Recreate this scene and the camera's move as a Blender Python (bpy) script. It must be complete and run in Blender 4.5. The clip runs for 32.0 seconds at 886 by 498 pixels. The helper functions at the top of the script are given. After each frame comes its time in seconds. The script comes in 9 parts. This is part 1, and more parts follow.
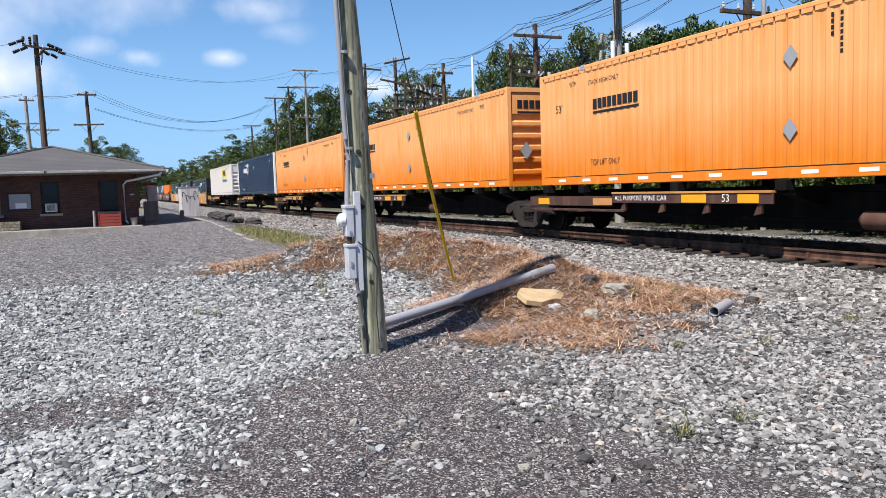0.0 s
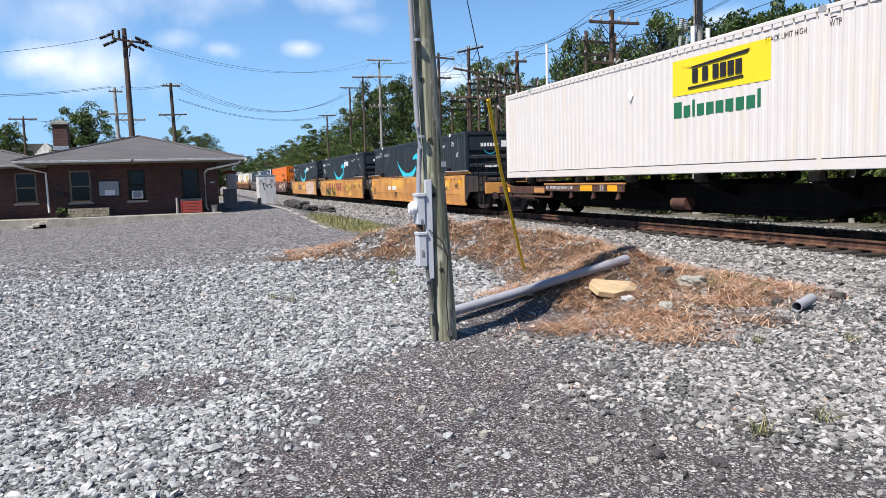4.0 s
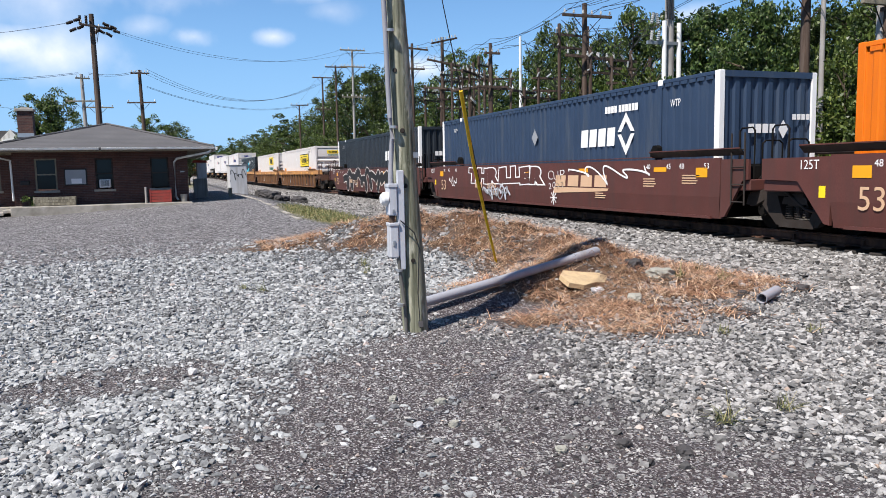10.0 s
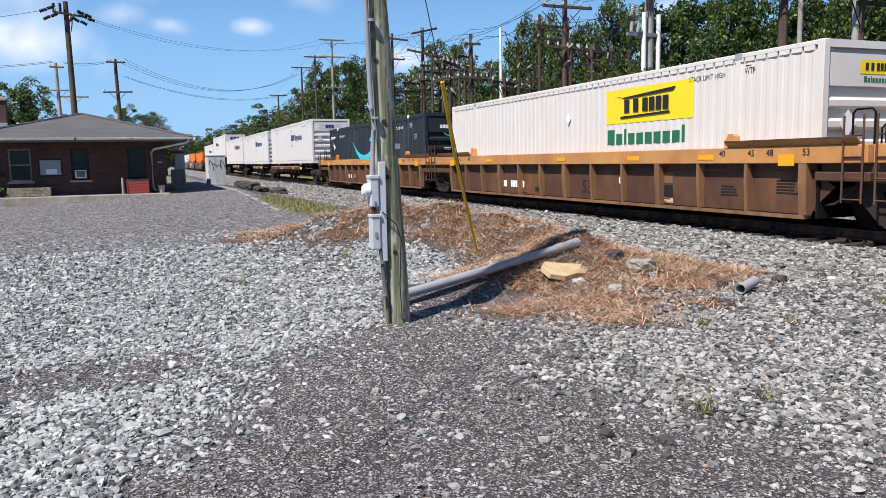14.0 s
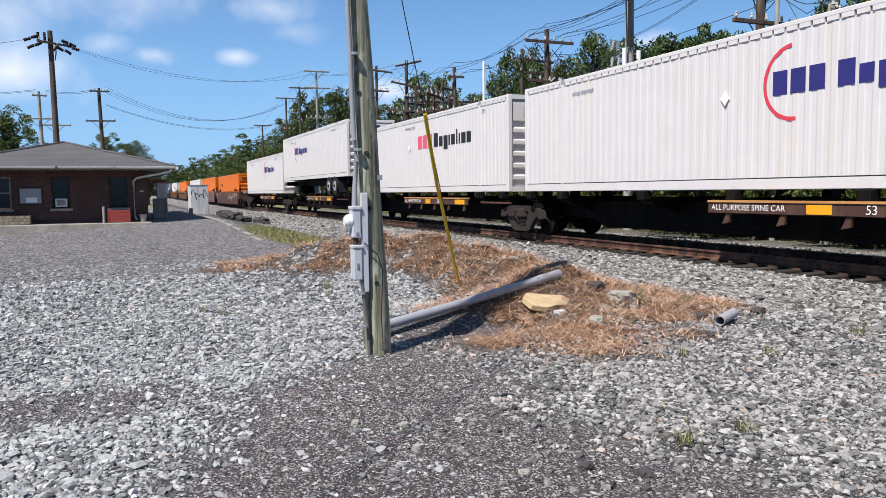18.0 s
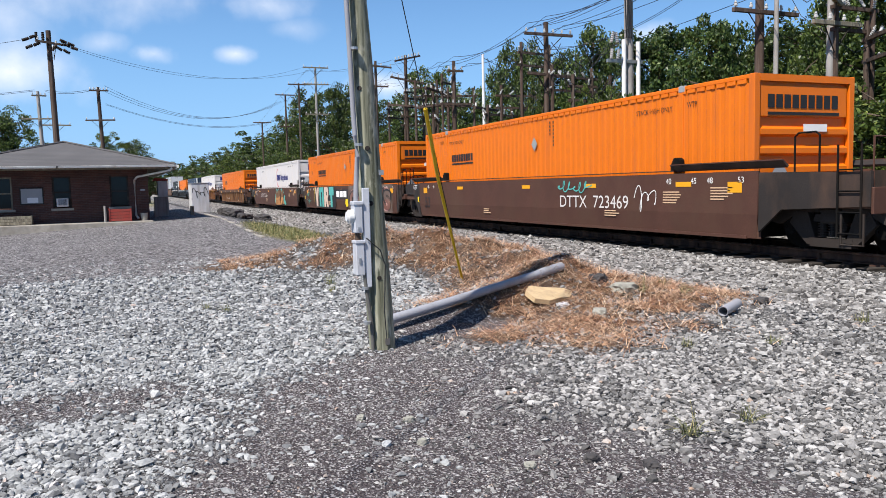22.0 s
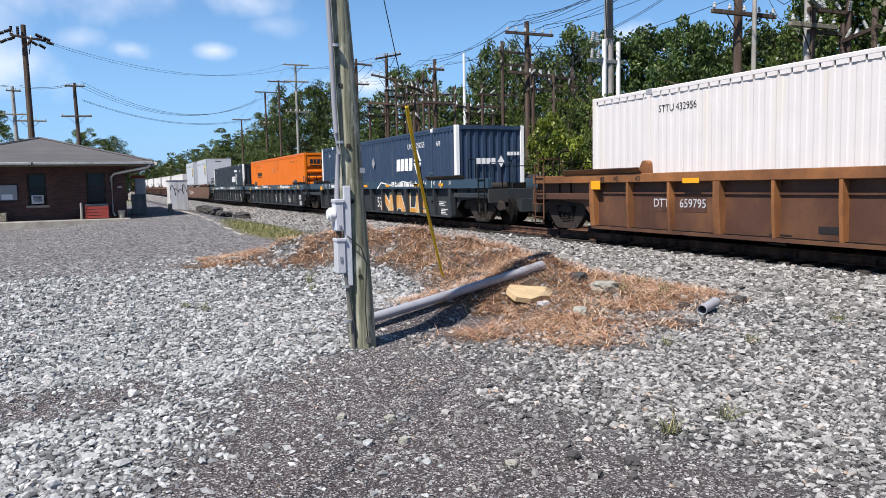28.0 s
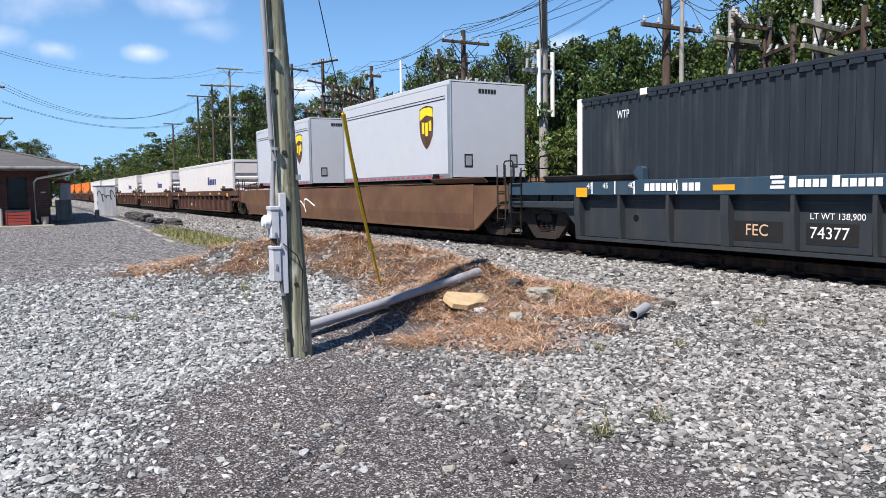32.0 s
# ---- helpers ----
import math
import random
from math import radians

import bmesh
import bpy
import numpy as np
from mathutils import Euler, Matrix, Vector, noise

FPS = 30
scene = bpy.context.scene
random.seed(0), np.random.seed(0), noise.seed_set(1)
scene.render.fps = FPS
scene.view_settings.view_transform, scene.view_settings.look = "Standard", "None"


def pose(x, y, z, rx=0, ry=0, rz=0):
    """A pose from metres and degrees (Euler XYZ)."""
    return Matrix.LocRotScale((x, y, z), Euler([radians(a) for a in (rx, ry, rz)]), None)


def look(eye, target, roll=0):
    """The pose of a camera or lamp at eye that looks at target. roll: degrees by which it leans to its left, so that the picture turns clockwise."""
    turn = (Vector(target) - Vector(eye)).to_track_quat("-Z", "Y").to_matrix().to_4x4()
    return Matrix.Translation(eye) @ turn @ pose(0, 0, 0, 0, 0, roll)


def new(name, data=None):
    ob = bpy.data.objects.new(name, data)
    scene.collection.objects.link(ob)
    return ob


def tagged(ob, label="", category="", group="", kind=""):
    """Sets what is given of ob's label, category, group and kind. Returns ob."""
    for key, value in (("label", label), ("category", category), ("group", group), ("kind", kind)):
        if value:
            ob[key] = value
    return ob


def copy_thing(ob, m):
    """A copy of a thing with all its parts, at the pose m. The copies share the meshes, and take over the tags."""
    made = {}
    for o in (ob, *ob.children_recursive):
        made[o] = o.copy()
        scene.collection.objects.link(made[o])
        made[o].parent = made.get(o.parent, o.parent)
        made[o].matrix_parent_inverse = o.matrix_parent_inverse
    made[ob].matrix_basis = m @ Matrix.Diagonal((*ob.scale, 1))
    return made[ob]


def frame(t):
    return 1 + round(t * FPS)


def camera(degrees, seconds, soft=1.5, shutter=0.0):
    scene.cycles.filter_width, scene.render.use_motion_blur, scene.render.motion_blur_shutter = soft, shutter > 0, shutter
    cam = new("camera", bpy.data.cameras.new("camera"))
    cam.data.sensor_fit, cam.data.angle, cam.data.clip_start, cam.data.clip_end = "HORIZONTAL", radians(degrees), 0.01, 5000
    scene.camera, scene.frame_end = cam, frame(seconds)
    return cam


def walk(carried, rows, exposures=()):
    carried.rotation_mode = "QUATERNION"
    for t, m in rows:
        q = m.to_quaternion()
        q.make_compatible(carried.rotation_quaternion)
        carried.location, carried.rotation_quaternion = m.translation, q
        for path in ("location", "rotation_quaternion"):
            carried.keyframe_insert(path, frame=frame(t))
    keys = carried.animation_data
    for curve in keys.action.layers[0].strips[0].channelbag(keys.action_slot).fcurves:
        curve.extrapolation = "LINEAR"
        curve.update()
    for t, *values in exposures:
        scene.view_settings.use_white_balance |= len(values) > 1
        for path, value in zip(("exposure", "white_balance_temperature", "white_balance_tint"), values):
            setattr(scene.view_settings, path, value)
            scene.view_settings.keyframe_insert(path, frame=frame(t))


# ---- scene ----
cam = camera(61.0, 32.0, soft=0.55)

# seconds, eye x, y, z, and yaw, pitch, roll in degrees
PATH = [
    (0.0, -0.005, -0.011, 1.612, -23.74, -4.68, -1.86),
    (0.5, -0.011, 0.012, 1.604, -18.70, -5.11, -1.61),
    (1.0, -0.012, 0.007, 1.607, -17.71, -5.16, -1.51),
    (1.5, -0.020, 0.009, 1.605, -17.79, -5.12, -1.46),
    (2.0, -0.017, 0.006, 1.603, -17.93, -5.09, -1.44),
    (2.5, -0.006, 0.003, 1.603, -18.03, -5.11, -1.49),
    (3.0, 0.005, -0.008, 1.604, -18.05, -5.18, -1.61),
    (3.5, 0.012, 0.010, 1.602, -18.12, -5.28, -1.61),
    (5.5, -0.015, -0.007, 1.608, -19.04, -5.29, -1.53),
    (6.0, -0.015, -0.006, 1.603, -19.23, -5.25, -1.46),
    (6.5, -0.016, -0.002, 1.600, -19.37, -5.23, -1.37),
    (7.0, -0.018, -0.010, 1.608, -19.50, -5.27, -1.36),
    (7.5, -0.016, -0.010, 1.608, -19.63, -5.28, -1.30),
    (8.0, -0.008, -0.006, 1.605, -19.81, -5.28, -1.21),
    (8.5, -0.004, -0.014, 1.606, -20.00, -5.36, -1.16),
    (9.0, -0.002, -0.010, 1.601, -20.20, -5.50, -1.06),
    (9.5, 0.006, -0.010, 1.599, -20.27, -5.75, -1.06),
    (10.0, 0.012, -0.011, 1.598, -20.36, -6.01, -1.10),
    (10.5, 0.015, -0.013, 1.600, -20.44, -6.24, -1.17),
    (11.0, 0.011, -0.003, 1.598, -20.65, -6.42, -1.16),
    (11.5, 0.001, 0.000, 1.599, -20.93, -6.51, -1.20),
    (12.0, -0.002, 0.013, 1.595, -21.27, -6.56, -1.16),
    (12.5, -0.008, 0.009, 1.601, -21.53, -6.62, -1.19),
    (13.0, -0.010, 0.013, 1.599, -21.74, -6.64, -1.13),
    (13.5, -0.007, 0.013, 1.599, -21.81, -6.71, -1.03),
    (14.0, 0.000, 0.005, 1.602, -21.86, -6.72, -1.02),
    (14.5, 0.011, 0.006, 1.599, -21.96, -6.56, -1.07),
    (16.5, 0.021, 0.001, 1.602, -22.69, -5.08, -1.17),
    (17.0, 0.016, -0.013, 1.607, -22.84, -4.79, -1.00),
    (17.5, 0.014, -0.010, 1.608, -23.02, -4.56, -0.74),
    (18.0, 0.006, -0.021, 1.609, -23.18, -4.41, -0.63),
    (18.5, 0.000, -0.014, 1.603, -23.32, -4.39, -0.53),
    (19.0, -0.000, -0.021, 1.608, -23.35, -4.54, -0.67),
    (19.5, -0.005, -0.023, 1.607, -23.33, -4.68, -0.76),
    (20.0, -0.001, -0.015, 1.606, -23.26, -4.79, -0.95),
    (20.5, -0.000, -0.011, 1.604, -23.20, -4.85, -1.03),
    (21.0, 0.001, -0.011, 1.602, -23.14, -4.84, -1.18),
    (21.5, 0.003, -0.012, 1.606, -23.09, -4.84, -1.34),
    (22.0, 0.000, -0.013, 1.603, -23.06, -4.81, -1.42),
    (22.5, 0.000, -0.014, 1.604, -23.06, -4.80, -1.43),
    (23.0, -0.004, -0.021, 1.604, -23.09, -4.76, -1.36),
    (23.5, -0.006, -0.008, 1.601, -23.19, -4.74, -1.23),
    (24.0, -0.016, -0.013, 1.603, -23.36, -4.75, -1.05),
    (24.5, -0.024, -0.016, 1.605, -23.59, -4.75, -0.83),
    (25.0, -0.033, -0.013, 1.605, -23.93, -4.73, -0.63),
    (25.5, -0.042, -0.011, 1.604, -24.30, -4.69, -0.54),
    (27.5, -0.019, -0.002, 1.600, -24.60, -4.86, -1.04),
    (28.0, -0.005, 0.001, 1.600, -24.56, -4.95, -1.15),
    (28.5, 0.006, 0.003, 1.597, -24.61, -5.01, -1.20),
    (29.0, 0.009, -0.002, 1.601, -24.72, -5.08, -1.22),
    (29.5, 0.006, -0.005, 1.599, -24.85, -5.13, -1.14),
    (30.0, -0.001, -0.010, 1.601, -24.94, -5.18, -1.08),
    (30.5, -0.004, -0.005, 1.600, -25.06, -5.18, -0.97),
    (31.0, -0.010, -0.016, 1.603, -25.45, -5.10, -0.90),
    (31.5, -0.010, -0.012, 1.602, -26.82, -4.87, -0.84),
    (32.0, -0.011, -0.019, 1.607, -29.35, -4.52, -0.88),
]


def eye_pose(x, y, z, yaw, pitch, roll):
    return Matrix.Translation((x, y, z)) @ pose(0, 0, 0, 90 + pitch, 0, yaw) @ pose(0, 0, 0, 0, 0, roll)


walk(cam, [(r[0], eye_pose(*r[1:])) for r in PATH], exposures=((0.0, 0.62), (2.0, 0.61), (4.0, 0.69), (8.0, 0.68), (10.0, 0.63), (11.0, 0.68), (13.0, 0.60), (16.0, 0.55), (20.0, 0.51), (22.0, 0.62), (25.0, 0.60), (28.0, 0.63), (29.5, 0.72), (32.0, 0.70)))

# ---------------------------------------------------------------- world and sun
SUN_EL, SUN_AZ = 56.0, 240.0          # degrees; azimuth from +y towards +x
world = bpy.data.worlds.new("sky")
scene.world = world
world.use_nodes = True
wn, wl = world.node_tree.nodes, world.node_tree.links
sky = wn.new("ShaderNodeTexSky")
sky.sky_type, sky.sun_disc = "NISHITA", False
sky.sun_elevation, sky.sun_rotation = radians(SUN_EL), radians(SUN_AZ)
sky.air_density, sky.dust_density, sky.ozone_density, sky.altitude = 1.0, 0.25, 2.2, 100
bg = wn["Background"]
bg.inputs["Strength"].default_value = 0.106
# a few fair-weather clouds: direction, size, strength
CLOUDS = (
    (-0.158, 0.976, 0.148, 0.050, 0.75),
    (-0.101, 0.985, 0.140, 0.075, 0.55),
    (-0.009, 0.984, 0.177, 0.034, 0.40),
    (0.047, 0.985, 0.167, 0.030, 0.70),
    (0.142, 0.975, 0.170, 0.022, 0.65),
    (-0.143, 0.970, 0.205, 0.090, 0.35),
    (-0.016, 0.974, 0.245, 0.120, 0.50),
    (0.324, 0.937, 0.131, 0.038, 0.90),
    (0.176, 0.958, 0.227, 0.045, 0.50),
    (0.607, 0.773, 0.182, 0.030, 0.50),
    (0.210, 0.957, 0.201, 0.030, 0.25),
)
tc = wn.new("ShaderNodeTexCoord")


def world_math(op, a, b=None, c=None):
    n = wn.new("ShaderNodeMath")
    n.operation = op
    for i, v in enumerate((a, b, c)):
        if v is None:
            continue
        if isinstance(v, (int, float)):
            n.inputs[i].default_value = v
        else:
            wl.new(v, n.inputs[i])
    return n.outputs[0]


warp = wn.new("ShaderNodeTexNoise")
warp.inputs["Scale"].default_value, warp.inputs["Detail"].default_value = 14, 6
wl.new(tc.outputs["Generated"], warp.inputs["Vector"])
fluff = wn.new("ShaderNodeTexNoise")
fluff.inputs["Scale"].default_value, fluff.inputs["Detail"].default_value, fluff.inputs["Roughness"].default_value = 22, 8, .6
wl.new(tc.outputs["Generated"], fluff.inputs["Vector"])
cover = None
for cx, cy, cz, size, strong in CLOUDS:
    sub = wn.new("ShaderNodeVectorMath")
    sub.operation = "SUBTRACT"
    sub.inputs[1].default_value = (cx, cy, cz)
    wl.new(tc.outputs["Generated"], sub.inputs[0])
    scl = wn.new("ShaderNodeVectorMath")
    scl.operation = "MULTIPLY"
    scl.inputs[1].default_value = (1 / size, 1 / size, 2.3 / size)
    wl.new(sub.outputs[0], scl.inputs[0])
    ln = wn.new("ShaderNodeVectorMath")
    ln.operation = "LENGTH"
    wl.new(scl.outputs[0], ln.inputs[0])
    d = world_math("ADD", ln.outputs["Value"], world_math("MULTIPLY", world_math("SUBTRACT", warp.outputs["Fac"], .5), 2.6))
    f = world_math("MULTIPLY", world_math("SMOOTH_MAX", world_math("SUBTRACT", 1.15, d), 0.0, .25), strong)
    cover = f if cover is None else world_math("MAXIMUM", cover, f)
cover = world_math("MINIMUM", world_math("MULTIPLY", cover, world_math("ADD", fluff.outputs["Fac"], .35)), .9)
sat = wn.new("ShaderNodeHueSaturation")
sat.inputs["Saturation"].default_value = 1.25
sat.inputs["Hue"].default_value = .509
wl.new(sky.outputs["Color"], sat.inputs["Color"])
cmix = wn.new("ShaderNodeMix")
cmix.data_type = "RGBA"
cmix.inputs["B"].default_value = (6.4, 6.7, 7.4, 1)
wl.new(cover, cmix.inputs["Factor"])
# clear blue down to the horizon
sepd = wn.new("ShaderNodeSeparateXYZ")
wl.new(tc.outputs["Generated"], sepd.inputs[0])
low = wn.new("ShaderNodeMapRange")
low.interpolation_type = "SMOOTHSTEP"
for key, val in (("From Min", 0.0), ("From Max", .38), ("To Min", .85), ("To Max", .25)):
    low.inputs[key].default_value = val
wl.new(sepd.outputs["Z"], low.inputs["Value"])
azure = wn.new("ShaderNodeMix")
azure.data_type = "RGBA"
azure.inputs["B"].default_value = (1.62, 3.45, 6.15, 1)
wl.new(low.outputs["Result"], azure.inputs["Factor"])
wl.new(sat.outputs["Color"], azure.inputs["A"])
# deep blue overhead
high = wn.new("ShaderNodeMapRange")
high.interpolation_type = "SMOOTHSTEP"
for key, val in (("From Min", .03), ("From Max", .62), ("To Min", 0.0), ("To Max", .88)):
    high.inputs[key].default_value = val
wl.new(sepd.outputs["Z"], high.inputs["Value"])
deep = wn.new("ShaderNodeMix")
deep.data_type = "RGBA"
deep.inputs["B"].default_value = (0.50, 1.15, 2.5, 1)
wl.new(high.outputs["Result"], deep.inputs["Factor"])
wl.new(azure.outputs["Result"], deep.inputs["A"])
wl.new(deep.outputs["Result"], cmix.inputs["A"])
wl.new(cmix.outputs["Result"], bg.inputs["Color"])

sun = new("sun", bpy.data.lights.new("sun", "SUN"))
sun.data.energy, sun.data.angle, sun.data.color = 4.95, radians(0.53), (1.0, 0.95, 0.885)
sun_from = Vector((math.sin(radians(SUN_AZ)) * math.cos(radians(SUN_EL)), math.cos(radians(SUN_AZ)) * math.cos(radians(SUN_EL)), math.sin(radians(SUN_EL))))
sun.matrix_world = look(sun_from * 50, (0, 0, 0))


# ---------------------------------------------------------------- mesh building
class Mesh:
    """Collects vertices and faces; every method adds one closed or open form."""

    def __init__(self):
        self.v, self.f = [], []

    def add(self, verts, faces):
        n = len(self.v)
        self.v += [tuple(p) for p in verts]
        self.f += [tuple(n + i for i in f) for f in faces]
        return self

    def box(self, x0, y0, z0, x1, y1, z1, c=0.0):
        """A box, with its edges along z and its top chamfered by c."""
        if c <= 0:
            return self.add([(x, y, z) for z in (z0, z1) for x, y in ((x0, y0), (x1, y0), (x1, y1), (x0, y1))],
                            [(3, 2, 1, 0), (4, 5, 6, 7), (0, 1, 5, 4), (1, 2, 6, 5), (2, 3, 7, 6), (3, 0, 4, 7)])
        def ring(d, z):
            return [(x0 + d + c, y0 + d, z), (x1 - d - c, y0 + d, z), (x1 - d, y0 + d + c, z), (x1 - d, y1 - d - c, z),
                    (x1 - d - c, y1 - d, z), (x0 + d + c, y1 - d, z), (x0 + d, y1 - d - c, z), (x0 + d, y0 + d + c, z)]
        v = ring(c * .6, z0) + ring(0, z0 + c) + ring(0, z1 - c) + ring(c * .6, z1)
        f = [tuple(range(7, -1, -1)), tuple(range(24, 32))]
        for k in range(3):
            f += [(8 * k + i, 8 * k + (i + 1) % 8, 8 * k + 8 + (i + 1) % 8, 8 * k + 8 + i) for i in range(8)]
        return self.add(v, f)

    def rod(self, a, b, r, r2=None, n=8, cap=True):
        a, b = Vector(a), Vector(b)
        q = (b - a).to_track_quat("Z", "Y")
        r2 = r if r2 is None else r2
        v = [a + q @ Vector((r * math.cos(t), r * math.sin(t), 0)) for t in (2 * math.pi * i / n for i in range(n))]
        v += [b + q @ Vector((r2 * math.cos(t), r2 * math.sin(t), 0)) for t in (2 * math.pi * i / n for i in range(n))]
        f = [(i, (i + 1) % n, n + (i + 1) % n, n + i) for i in range(n)]
        if cap:
            f += [tuple(range(n - 1, -1, -1)), tuple(range(n, 2 * n))]
        return self.add(v, f)

    def tube(self, pts, r, n=8, radii=None):
        pts = [Vector(p) for p in pts]
        v, f = [], []
        for k, p in enumerate(pts):
            d = pts[min(k + 1, len(pts) - 1)] - pts[max(k - 1, 0)]
            q = d.to_track_quat("Z", "Y")
            rr = radii[k] if radii else r
            v += [p + q @ Vector((rr * math.cos(2 * math.pi * i / n), rr * math.sin(2 * math.pi * i / n), 0)) for i in range(n)]
        for k in range(len(pts) - 1):
            f += [(k * n + i, k * n + (i + 1) % n, k * n + n + (i + 1) % n, k * n + n + i) for i in range(n)]
        f += [tuple(range(n - 1, -1, -1)), tuple(range(len(v) - n, len(v)))]
        return self.add(v, f)

    def slab(self, outline, a, b, axis="x"):
        """A flat outline pushed from a to b along an axis; its two coordinates are the other axes in order."""
        def at(p, d):
            return {"x": (d, p[0], p[1]), "y": (p[0], d, p[1]), "z": (p[0], p[1], d)}[axis]
        n = len(outline)
        v = [at(p, a) for p in outline] + [at(p, b) for p in outline]
        f = [tuple(range(n - 1, -1, -1)), tuple(range(n, 2 * n))] + [(i, (i + 1) % n, n + (i + 1) % n, n + i) for i in range(n)]
        return self.add(v, f)

    def data(self, name, smooth=False):
        me = bpy.data.meshes.new(name)
        me.from_pydata(self.v, [], self.f)
        bm = bmesh.new()
        bm.from_mesh(me)
        if len(self.f) < 3000:
            bmesh.ops.recalc_face_normals(bm, faces=bm.faces)
        bm.to_mesh(me)
        bm.free()
        if smooth:
            me.shade_smooth()
            me.set_sharp_from_angle(angle=radians(40))
        return me


def part(name, mesh, material, parent=None, label="", smooth=False):
    """One mesh object under a thing or a part, or a thing of its own."""
    me = mesh if isinstance(mesh, bpy.types.Mesh) else mesh.data(name, smooth)
    if not me.materials:
        me.materials.append(material)
    ob = new(name, me)
    if parent is not None:
        ob.parent = parent
    if label:
        ob["label"] = label
    return ob


def thing(name, m, label, category, group="", kind=""):
    ob = new(name)
    ob.empty_display_size = 0.2
    ob.matrix_basis = m
    return tagged(ob, label, category, group, kind)


# ---------------------------------------------------------------- materials
def nodes_of(name):
    m = bpy.data.materials.new(name)
    m.use_nodes = True
    t = m.node_tree
    return m, t, t.nodes, t.links, t.nodes["Principled BSDF"]


def noise_node(t, coord, scale, detail=4.0, rough=0.55, stretch=None):
    n = t.nodes.new("ShaderNodeTexNoise")
    n.inputs["Scale"].default_value, n.inputs["Detail"].default_value, n.inputs["Roughness"].default_value = scale, detail, rough
    if stretch:
        mp = t.nodes.new("ShaderNodeMapping")
        mp.inputs["Scale"].default_value = stretch
        t.links.new(coord, mp.inputs["Vector"])
        coord = mp.outputs["Vector"]
    t.links.new(coord, n.inputs["Vector"])
    return n.outputs["Fac"]


def ramp_node(t, fac, lo, hi):
    r = t.nodes.new("ShaderNodeMapRange")
    r.inputs["From Min"].default_value, r.inputs["From Max"].default_value = lo, hi
    t.links.new(fac, r.inputs["Value"])
    return r.outputs["Result"]


def mix_node(t, fac, a, b, mode="MIX"):
    m = t.nodes.new("ShaderNodeMix")
    m.data_type, m.blend_type = "RGBA", mode
    for key, val in (("Factor", fac), ("A", a), ("B", b)):
        s = m.inputs[key]
        if isinstance(val, (int, float)):
            s.default_value = val
        elif isinstance(val, tuple):
            s.default_value = (*val, 1) if len(val) == 3 else val
        else:
            t.links.new(val, s)
    return m.outputs["Result"]


def paint(name, rgb, rough=0.55, metal=0.0, var=0.18, scale=2.0, grain=40.0, bump=0.15, depth=0.004, dirt=None, amount=0.5, streak=(3, 3, 0.35), spec=0.3, per_object=0.0, top_tint=None):
    """A worn surface: two scales of change in tone, fine relief, and dirt or rust that runs along streak."""
    m, t, n, l, p = nodes_of(name)
    co = n.new("ShaderNodeTexCoord").outputs["Object"]
    info = n.new("ShaderNodeObjectInfo")
    off = n.new("ShaderNodeVectorMath")
    off.operation = "ADD"
    l.new(co, off.inputs[0])
    sc = n.new("ShaderNodeVectorMath")
    sc.operation = "SCALE"
    sc.inputs[0].default_value = (37, 53, 19)
    l.new(info.outputs["Random"], sc.inputs["Scale"])
    l.new(sc.outputs[0], off.inputs[1])
    co = off.outputs[0]
    big, fine = noise_node(t, co, scale), noise_node(t, co, grain, 3)
    dark = tuple(c * (1 - var) for c in rgb)
    light = tuple(min(1, c * (1 + var * .8)) for c in rgb)
    col = mix_node(t, ramp_node(t, big, 0.3, 0.7), dark, light)
    col = mix_node(t, ramp_node(t, fine, 0.35, 0.75), col, tuple(c * (1 - var * .7) for c in rgb))
    if top_tint:
        # blends to a second tint towards the top, with a ragged edge
        tint, z0, z1 = top_tint
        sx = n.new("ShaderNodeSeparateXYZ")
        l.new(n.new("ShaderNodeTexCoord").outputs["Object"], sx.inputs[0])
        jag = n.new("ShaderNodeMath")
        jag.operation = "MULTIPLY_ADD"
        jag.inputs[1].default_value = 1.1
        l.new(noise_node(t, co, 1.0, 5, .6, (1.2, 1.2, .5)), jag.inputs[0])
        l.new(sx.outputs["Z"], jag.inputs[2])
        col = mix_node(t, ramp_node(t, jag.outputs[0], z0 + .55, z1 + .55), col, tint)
    if per_object:
        h = n.new("ShaderNodeHueSaturation")
        l.new(ramp_node(t, info.outputs["Random"], -1 / per_object / 2 + .5, 1 / per_object / 2 + .5), h.inputs["Value"])
        mr = h.inputs["Value"].links[0].from_node
        mr.inputs["From Min"].default_value, mr.inputs["From Max"].default_value = 0, 1
        mr.inputs["To Min"].default_value, mr.inputs["To Max"].default_value = 1 - per_object, 1 + per_object
        l.new(col, h.inputs["Color"])
        col = h.outputs["Color"]
    r_out = ramp_node(t, fine, 0, 1)
    rn = r_out.node
    rn.inputs["To Min"].default_value, rn.inputs["To Max"].default_value = max(0.02, rough - .12), min(1, rough + .12)
    if dirt:
        dn = noise_node(t, co, 1.0, 6, 0.62, streak)
        df = ramp_node(t, dn, 0.62 - amount * .3, 0.78 - amount * .12)
        col = mix_node(t, df, col, dirt)
    l.new(col, p.inputs["Base Color"])
    l.new(r_out, p.inputs["Roughness"])
    p.inputs["Metallic"].default_value = metal
    p.inputs["Specular IOR Level"].default_value = spec
    if bump:
        b = n.new("ShaderNodeBump")
        b.inputs["Strength"].default_value, b.inputs["Distance"].default_value = bump, depth
        l.new(fine, b.inputs["Height"])
        l.new(b.outputs["Normal"], p.inputs["Normal"])
    return m


